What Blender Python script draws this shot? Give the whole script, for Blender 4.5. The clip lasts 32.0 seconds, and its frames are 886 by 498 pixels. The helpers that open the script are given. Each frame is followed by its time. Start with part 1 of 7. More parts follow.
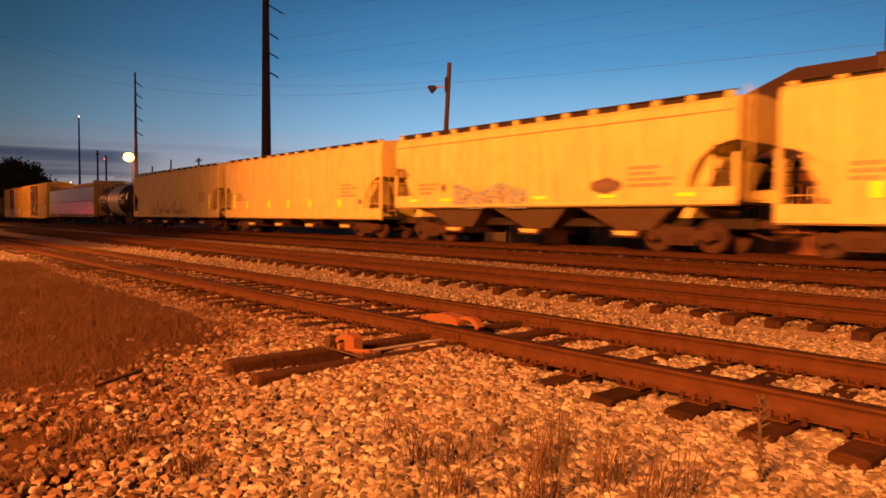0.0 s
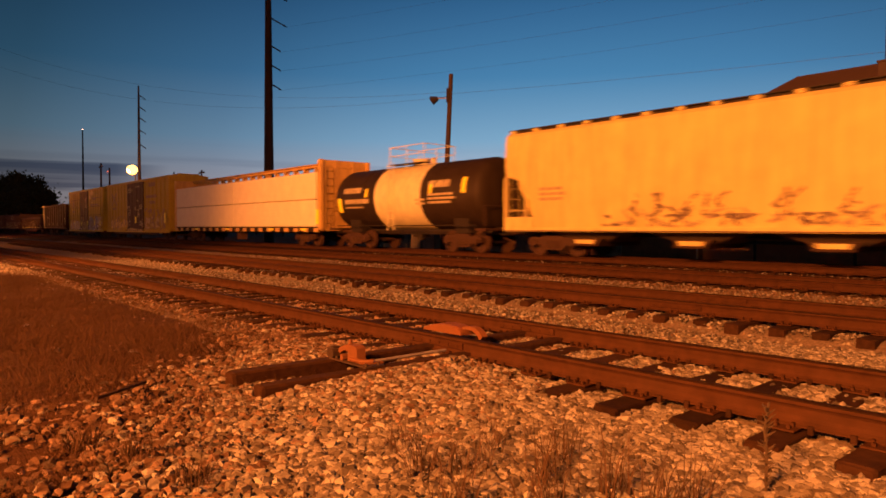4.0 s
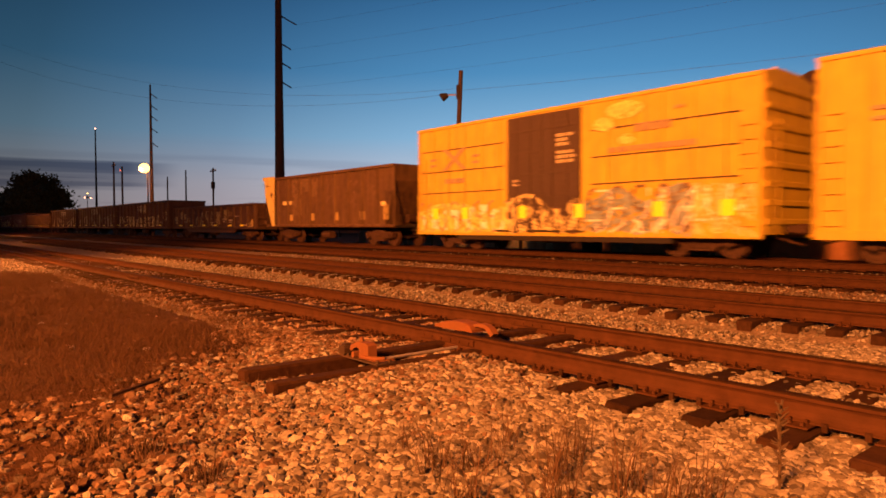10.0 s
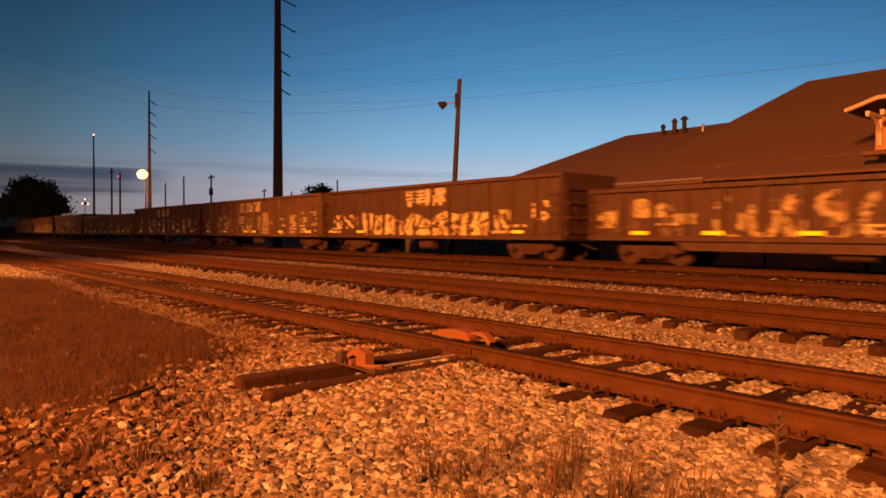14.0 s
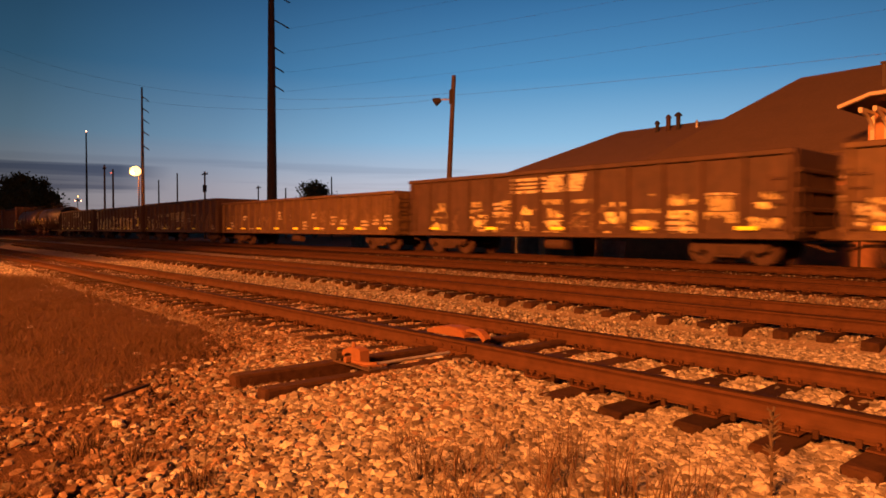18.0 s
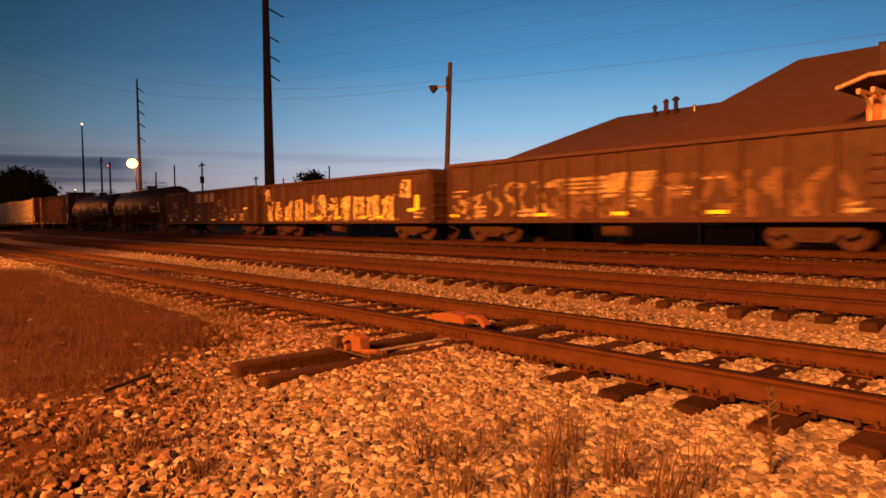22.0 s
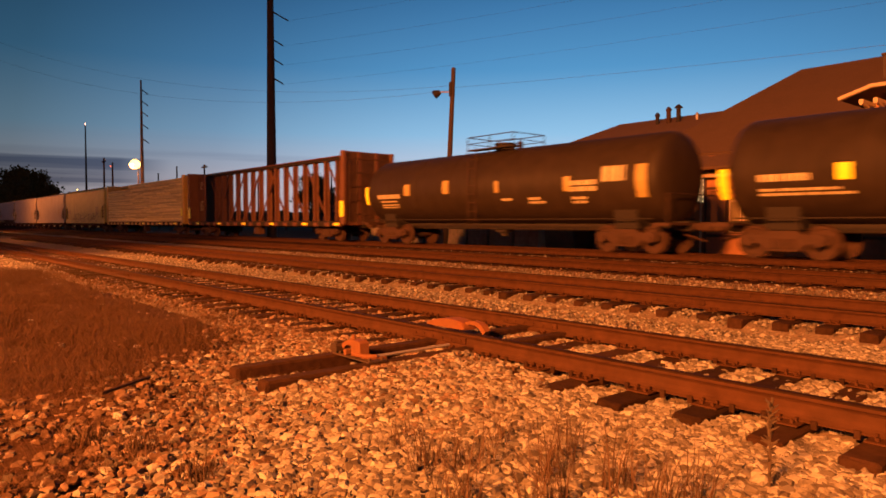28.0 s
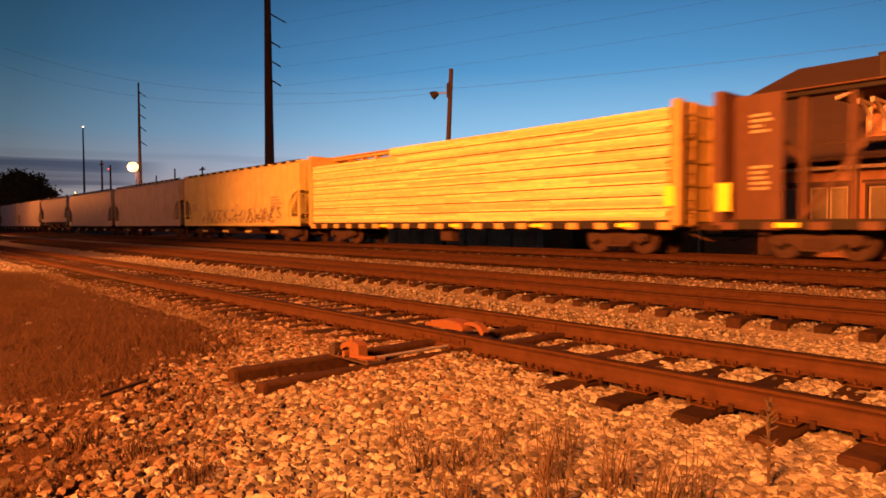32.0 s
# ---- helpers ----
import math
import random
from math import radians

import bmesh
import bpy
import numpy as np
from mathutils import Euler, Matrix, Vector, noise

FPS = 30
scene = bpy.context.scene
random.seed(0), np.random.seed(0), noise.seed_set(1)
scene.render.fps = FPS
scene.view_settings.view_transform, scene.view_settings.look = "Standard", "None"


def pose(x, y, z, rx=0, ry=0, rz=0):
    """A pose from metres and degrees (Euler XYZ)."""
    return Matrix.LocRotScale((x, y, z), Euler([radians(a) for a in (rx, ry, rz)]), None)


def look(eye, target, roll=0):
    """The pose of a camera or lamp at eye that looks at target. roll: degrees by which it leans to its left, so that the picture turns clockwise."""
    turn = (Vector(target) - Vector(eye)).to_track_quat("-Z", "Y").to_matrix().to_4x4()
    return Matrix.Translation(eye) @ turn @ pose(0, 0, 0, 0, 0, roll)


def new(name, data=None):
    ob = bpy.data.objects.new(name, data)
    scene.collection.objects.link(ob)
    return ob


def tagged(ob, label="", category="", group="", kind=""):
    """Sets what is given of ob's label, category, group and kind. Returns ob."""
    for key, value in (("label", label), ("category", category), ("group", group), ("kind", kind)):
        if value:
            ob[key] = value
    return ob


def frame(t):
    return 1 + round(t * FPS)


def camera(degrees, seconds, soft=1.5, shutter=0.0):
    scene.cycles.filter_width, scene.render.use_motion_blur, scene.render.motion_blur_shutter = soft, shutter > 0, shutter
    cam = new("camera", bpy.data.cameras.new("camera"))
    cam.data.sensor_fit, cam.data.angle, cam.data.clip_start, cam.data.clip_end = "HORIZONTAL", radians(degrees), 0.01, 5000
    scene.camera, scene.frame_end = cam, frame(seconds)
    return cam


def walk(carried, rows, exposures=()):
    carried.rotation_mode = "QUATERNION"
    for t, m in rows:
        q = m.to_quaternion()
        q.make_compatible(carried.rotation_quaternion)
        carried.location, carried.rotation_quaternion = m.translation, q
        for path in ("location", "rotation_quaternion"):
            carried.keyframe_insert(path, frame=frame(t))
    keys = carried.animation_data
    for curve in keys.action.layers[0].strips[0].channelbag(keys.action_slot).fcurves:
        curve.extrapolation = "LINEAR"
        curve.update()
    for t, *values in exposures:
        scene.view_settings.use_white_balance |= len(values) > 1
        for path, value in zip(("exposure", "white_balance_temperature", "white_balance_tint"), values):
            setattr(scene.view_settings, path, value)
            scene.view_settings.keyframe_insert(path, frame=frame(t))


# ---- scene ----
import itertools

cam = camera(67.0, 32.0, soft=1.65, shutter=0.7)
EYE = (0.0, 0.0, 1.36)
# seconds, yaw, pitch, roll, and small shifts of the holder in metres
PATH = """0 49.145 -2.607 -0.490 -0.007 0.008 0.001
0.5 49.208 -2.052 -0.037 0.000 0.007 -0.003
1 49.737 -1.771 -0.149 -0.008 0.006 -0.003
1.5 50.089 -1.361 -0.254 0.001 -0.003 -0.000
2 50.457 -1.342 -0.239 0.003 -0.005 -0.004
2.5 50.005 -1.582 -0.438 -0.000 -0.001 -0.004
3 49.398 -1.606 -0.463 -0.001 -0.007 -0.003
3.5 49.295 -1.671 -0.229 -0.005 0.005 -0.007
5.5 49.756 -1.585 0.097 -0.009 0.010 -0.002
6 50.070 -1.486 0.278 -0.008 0.012 -0.003
6.5 50.134 -1.508 0.306 -0.007 0.012 -0.000
7 49.858 -1.657 0.445 -0.005 0.020 -0.004
7.5 50.514 -1.887 0.822 -0.003 0.014 -0.001
8 50.307 -2.038 0.463 -0.001 0.011 -0.004
8.5 50.355 -2.118 0.456 -0.008 0.012 -0.005
9 49.837 -2.358 0.709 -0.005 0.007 0.000
9.5 50.135 -2.445 0.248 -0.005 0.006 -0.000
10 50.243 -1.973 0.054 -0.007 0.004 -0.001
10.5 49.773 -1.863 0.082 0.003 0.012 -0.003
11 49.889 -2.070 0.149 -0.004 0.007 -0.000
11.5 49.874 -1.841 0.256 -0.006 0.006 -0.002
12 50.146 -1.573 0.137 -0.000 0.007 0.001
12.5 50.127 -1.445 0.006 -0.003 0.003 -0.001
13 50.262 -1.378 -0.000 0.000 -0.000 0.000
13.5 50.109 -1.340 -0.116 -0.005 -0.001 -0.002
14 50.050 -1.303 -0.257 -0.010 0.003 0.001
14.5 50.223 -1.399 -0.219 -0.001 -0.001 -0.002
16.5 50.011 -1.605 -0.237 -0.002 0.005 -0.004
17 50.008 -1.983 -0.088 -0.001 0.005 -0.004
17.5 49.558 -1.695 0.207 -0.007 0.013 0.004
18 49.581 -1.604 -0.166 -0.015 0.003 0.007
18.5 49.932 -0.826 0.200 0.001 0.004 0.001
19 49.920 -0.682 0.665 -0.003 -0.002 0.001
19.5 49.584 -0.942 0.553 -0.006 0.012 -0.004
20 49.597 -1.425 0.345 0.002 0.015 -0.004
20.5 49.723 -2.022 1.356 -0.009 -0.000 -0.001
21 50.087 -2.130 0.944 0.002 0.007 -0.003
21.5 50.182 -2.501 0.610 -0.007 0.005 -0.006
22 49.464 -2.620 0.660 -0.010 0.005 -0.009
22.5 50.224 -2.650 0.454 -0.011 0.007 -0.012
23 49.556 -2.472 0.321 -0.009 0.005 0.000
23.5 49.429 -2.400 0.268 -0.011 0.004 -0.002
24 49.304 -2.477 0.240 -0.010 0.014 -0.008
24.5 49.119 -2.588 0.229 -0.013 0.010 -0.003
25 49.136 -2.374 0.196 -0.011 0.009 -0.003
25.5 49.177 -2.407 0.287 -0.007 0.015 -0.000
27.5 49.542 -2.282 -0.072 -0.007 0.008 0.002
28 49.582 -2.213 -0.082 -0.010 0.005 0.003
28.5 49.614 -2.380 -0.026 -0.003 0.000 0.004
29 49.593 -2.256 -0.131 -0.009 0.005 -0.000
29.5 49.563 -2.258 0.106 -0.011 -0.000 0.002
30 49.359 -2.401 0.487 -0.007 0.008 0.004
30.5 49.396 -2.170 0.366 -0.008 0.016 -0.003
31 49.429 -2.200 0.306 -0.012 0.013 0.000
31.5 49.357 -2.210 0.127 -0.006 0.006 -0.001
32 49.453 -2.125 0.211 -0.011 0.013 0.003"""
EXPOSURES = ((0.0, 0.17), (1.0, 0.16), (2.0, -0.27), (3.0, -0.31), (6.0, -0.3), (7.0, -0.32), (8.0, -0.36), (9.0, -0.53), (9.6, -0.22), (10.0, 0.0), (13.0, 0.0),
             (17.0, 0.02), (19.0, 0.07), (23.0, 0.08), (25.0, 0.08), (28.0, 0.17), (29.0, 0.26), (31.0, 0.25), (32.0, 0.24))
rows = []
for line in PATH.split("\n"):
    t, yaw, pitch, roll, dx, dy, dz = [float(v) for v in line.split()]
    rows.append((t, pose(EYE[0] + dx, EYE[1] + dy, EYE[2] + dz, 90 + pitch, roll, yaw)))
walk(cam, rows, EXPOSURES)

# how far the train has rolled, in metres, every half second
TRAVEL = """-0.00 5.86 11.66 17.31 22.96 28.73 34.51 40.16 45.72 51.20 56.65 62.09 67.56
73.03 78.57 84.23 89.91 95.48 101.01 106.58 112.06 117.34 122.52 127.74 133.06 138.54
144.06 149.51 154.92 160.34 165.76 171.19 176.63 182.07 187.52 192.97 198.36 203.60 208.71
213.71 218.70 223.82 228.98 234.13 239.28 244.46 249.57 254.53 259.50 264.68 269.92 275.11
280.32 285.57 290.84 296.14 301.48 306.71 311.89 317.07 322.25 327.44 332.68 338.00 343.36"""
TRAVEL = [float(v) for v in TRAVEL.split()]

# ---- world ----
DUSK = Vector((-0.60, 0.80, 0.0)).normalized()
world = bpy.data.worlds.new("dusk_sky")
scene.world = world
world.use_nodes = True
wn, wl = world.node_tree.nodes, world.node_tree.links
wn.clear()


def wnode(kind, **values):
    n = wn.new(kind)
    for k, v in values.items():
        n.inputs[int(k[1:])].default_value = v
    return n


def ramp(nodes, stops):
    r = nodes.new("ShaderNodeValToRGB")
    e = r.color_ramp.elements
    while len(e) < len(stops):
        e.new(0.5)
    for el, (p, c) in zip(e, stops):
        el.position, el.color = p, (*c, 1)
    return r


coord = wnode("ShaderNodeTexCoord")
sep = wnode("ShaderNodeSeparateXYZ")
wl.new(coord.outputs["Generated"], sep.inputs[0])
lift = ramp(wn, [(0.0, (0.66, 0.56, 0.58)), (0.06, (0.59, 0.59, 0.665)), (0.13, (0.265, 0.50, 0.73)), (0.22, (0.088, 0.295, 0.555)),
                 (0.34, (0.036, 0.155, 0.352)), (0.6, (0.012, 0.04, 0.10)), (1.0, (0.006, 0.02, 0.06))])
wl.new(sep.outputs[2], lift.inputs[0])
dotp = wn.new("ShaderNodeVectorMath")
dotp.operation = "DOT_PRODUCT"
dotp.inputs[1].default_value = DUSK
wl.new(coord.outputs["Generated"], dotp.inputs[0])
side = ramp(wn, [(0.0, (0.24, 0.22, 0.21)), (0.55, (0.20, 0.185, 0.175)), (0.70, (0.31, 0.29, 0.275)), (0.85, (0.56, 0.54, 0.56)), (0.95, (0.86, 0.86, 0.88)), (1.0, (1, 1, 1))])
wl.new(dotp.outputs["Value"], side.inputs[0])
# thin banks of cloud low over the horizon
stretch = wn.new("ShaderNodeMapping")
stretch.inputs["Scale"].default_value = (1.3, 1.3, 42.0)
wl.new(coord.outputs["Generated"], stretch.inputs[0])
cloud = wnode("ShaderNodeTexNoise")
cloud.inputs["Scale"].default_value, cloud.inputs["Detail"].default_value = 1.7, 5.0
wl.new(stretch.outputs[0], cloud.inputs["Vector"])
bank = ramp(wn, [(0.50, (0, 0, 0)), (0.62, (1, 1, 1))])
wl.new(cloud.outputs[0], bank.inputs[0])
low = ramp(wn, [(0.0, (0.6, 0.6, 0.6)), (0.05, (0.9, 0.9, 0.9)), (0.085, (0.8, 0.8, 0.8)), (0.12, (0, 0, 0))])
wl.new(sep.outputs[2], low.inputs[0])
both = wn.new("ShaderNodeMath")
both.operation = "MULTIPLY"
wl.new(bank.outputs[0], both.inputs[0])
wl.new(low.outputs[0], both.inputs[1])
# one long bank away from the glow
wob = wn.new("ShaderNodeMath")
wob.operation = "MULTIPLY_ADD"
wob.inputs[1].default_value = 0.05
wl.new(cloud.outputs[0], wob.inputs[0])
wl.new(sep.outputs[2], wob.inputs[2])
long_bank = ramp(wn, [(0.068, (0, 0, 0)), (0.077, (1, 1, 1)), (0.086, (0.6, 0.6, 0.6)), (0.092, (1, 1, 1)), (0.107, (1, 1, 1)), (0.114, (0, 0, 0))])
wl.new(wob.outputs[0], long_bank.inputs[0])
away = ramp(wn, [(0.78, (1, 1, 1)), (0.82, (0, 0, 0))])
wl.new(dotp.outputs["Value"], away.inputs[0])
bankside = wn.new("ShaderNodeMath")
bankside.operation = "MULTIPLY"
wl.new(long_bank.outputs[0], bankside.inputs[0])
wl.new(away.outputs[0], bankside.inputs[1])
faint = wn.new("ShaderNodeMath")
faint.operation = "MULTIPLY_ADD"
faint.inputs[1].default_value = 0.3
faint.use_clamp = True
wl.new(both.outputs[0], faint.inputs[0])
wl.new(bankside.outputs[0], faint.inputs[2])
both = faint
tint = wn.new("ShaderNodeMix")
tint.data_type, tint.blend_type = "RGBA", "MULTIPLY"
tint.inputs["Factor"].default_value = 1.0
wl.new(lift.outputs[0], tint.inputs[6])
wl.new(side.outputs[0], tint.inputs[7])
dark = wn.new("ShaderNodeMix")
dark.data_type, dark.blend_type = "RGBA", "MULTIPLY"
dark.inputs[7].default_value = (0.30, 0.34, 0.44, 1)
wl.new(both.outputs[0], dark.inputs["Factor"])
wl.new(tint.outputs[2], dark.inputs[6])
back = wnode("ShaderNodeBackground")
back.inputs[1].default_value = 1.0
wl.new(dark.outputs[2], back.inputs[0])
wo = wn.new("ShaderNodeOutputWorld")
wl.new(back.outputs[0], wo.inputs[0])

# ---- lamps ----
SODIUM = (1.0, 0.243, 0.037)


def lamp_at(x, y, z, watts, radius=0.25, colour=SODIUM):
    data = bpy.data.lights.new("sodium_light", "POINT")
    data.energy, data.color, data.shadow_soft_size = watts, colour, radius
    ob = new("sodium_light", data)
    ob.location = (x, y, z)
    return ob


# Lamps out of view; the second is added fill for the far ground.
UNSEEN_LAMPS = [(-29.0, 0.9, 6.25, 13500), (-66.0, 1.5, 9.5, 5500), (4.0, -25.0, 14.0, 262000), (-113.0, 9.0, 7.5, 6000)]
for x, y, z, w in UNSEEN_LAMPS:
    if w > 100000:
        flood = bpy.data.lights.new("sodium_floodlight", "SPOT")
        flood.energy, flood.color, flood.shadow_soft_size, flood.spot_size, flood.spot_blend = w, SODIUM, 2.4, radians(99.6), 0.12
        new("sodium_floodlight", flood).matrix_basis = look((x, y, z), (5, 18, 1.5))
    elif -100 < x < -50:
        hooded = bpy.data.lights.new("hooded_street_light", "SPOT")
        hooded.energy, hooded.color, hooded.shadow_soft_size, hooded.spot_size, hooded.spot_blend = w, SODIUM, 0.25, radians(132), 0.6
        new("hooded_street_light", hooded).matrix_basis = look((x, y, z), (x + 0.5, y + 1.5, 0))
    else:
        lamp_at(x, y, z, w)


# ---- materials ----
def material(name, colour, rough=0.6, metal=0.0, grain=0.25, scale=9.0, stain=None, stain_amount=0.35, stain_scale=1.2, bump=0.15, streak=False, per=0.0,
             island=False, fine=60.0, emit=None, coat=0.0, spec=0.5, tones=None, pleat=None):
    m = bpy.data.materials.new(name)
    m.use_nodes = True
    nt = m.node_tree
    n, l = nt.nodes, nt.links
    b = n["Principled BSDF"]
    b.inputs["Roughness"].default_value = rough
    b.inputs["Metallic"].default_value = metal
    b.inputs["Specular IOR Level"].default_value = spec
    if coat:
        b.inputs["Coat Weight"].default_value = coat
    tc = n.new("ShaderNodeTexCoord")
    info = n.new("ShaderNodeObjectInfo")
    add = n.new("ShaderNodeVectorMath")
    add.operation = "MULTIPLY_ADD"
    add.inputs[1].default_value = (17.0, 11.0, 5.0)
    l.new(info.outputs["Random"], add.inputs[0])
    l.new(tc.outputs["Object"], add.inputs[2])
    n1 = n.new("ShaderNodeTexNoise")
    n1.inputs["Scale"].default_value, n1.inputs["Detail"].default_value = scale, 6.0
    l.new(add.outputs[0], n1.inputs["Vector"])
    r1 = n.new("ShaderNodeMapRange")
    r1.inputs["From Min"].default_value, r1.inputs["From Max"].default_value = 0.25, 0.75
    r1.inputs["To Min"].default_value, r1.inputs["To Max"].default_value = 1 - grain, 1 + grain
    l.new(n1.outputs[0], r1.inputs[0])
    base = n.new("ShaderNodeMix")
    base.data_type, base.blend_type = "RGBA", "MULTIPLY"
    base.inputs["Factor"].default_value = 1.0
    base.inputs[6].default_value = (*colour, 1)
    l.new(r1.outputs[0], base.inputs[7])
    out = base.outputs[2]
    if stain:
        mp = n.new("ShaderNodeMapping")
        mp.inputs["Scale"].default_value = (5.0, 5.0, 0.5) if streak else (1, 1, 1)
        l.new(add.outputs[0], mp.inputs[0])
        n2 = n.new("ShaderNodeTexNoise")
        n2.inputs["Scale"].default_value, n2.inputs["Detail"].default_value, n2.inputs["Roughness"].default_value = stain_scale, 7.0, 0.62
        l.new(mp.outputs[0], n2.inputs["Vector"])
        r2 = n.new("ShaderNodeMapRange")
        r2.inputs["From Min"].default_value, r2.inputs["From Max"].default_value = 0.44, 0.72
        r2.inputs["To Max"].default_value = stain_amount
        l.new(n2.outputs[0], r2.inputs[0])
        mx = n.new("ShaderNodeMix")
        mx.data_type = "RGBA"
        mx.inputs[7].default_value = (*stain, 1)
        l.new(r2.outputs[0], mx.inputs["Factor"])
        l.new(out, mx.inputs[6])
        out = mx.outputs[2]
    if per:
        src = info.outputs["Random"]
        if island:
            src = n.new("ShaderNodeNewGeometry").outputs["Random Per Island"]
        r3 = n.new("ShaderNodeMapRange")
        r3.inputs["To Min"].default_value, r3.inputs["To Max"].default_value = 1 - per, 1 + per
        l.new(src, r3.inputs[0])
        m3 = n.new("ShaderNodeMix")
        m3.data_type, m3.blend_type = "RGBA", "MULTIPLY"
        m3.inputs["Factor"].default_value = 1.0
        l.new(out, m3.inputs[6])
        if tones:
            r3 = ramp(n, tones)
            l.new(src, r3.inputs[0])
        l.new(r3.outputs[0], m3.inputs[7])
        out = m3.outputs[2]
    l.new(out, b.inputs["Base Color"])
    if bump:
        n4 = n.new("ShaderNodeTexNoise")
        n4.inputs["Scale"].default_value, n4.inputs["Detail"].default_value = fine, 4.0
        l.new(add.outputs[0], n4.inputs["Vector"])
        if pleat:
            pm = n.new("ShaderNodeMapping")
            pm.inputs["Scale"].default_value = pleat
            l.new(add.outputs[0], pm.inputs[0])
            l.new(pm.outputs[0], n4.inputs["Vector"])
        bp = n.new("ShaderNodeBump")
        bp.inputs["Strength"].default_value, bp.inputs["Distance"].default_value = bump, 0.02
        l.new(n4.outputs[0], bp.inputs["Height"])
        l.new(bp.outputs[0], b.inputs["Normal"])
    if emit:
        b.inputs["Emission Color"].default_value = (*emit[:3], 1)
        b.inputs["Emission Strength"].default_value = emit[3]
    return m


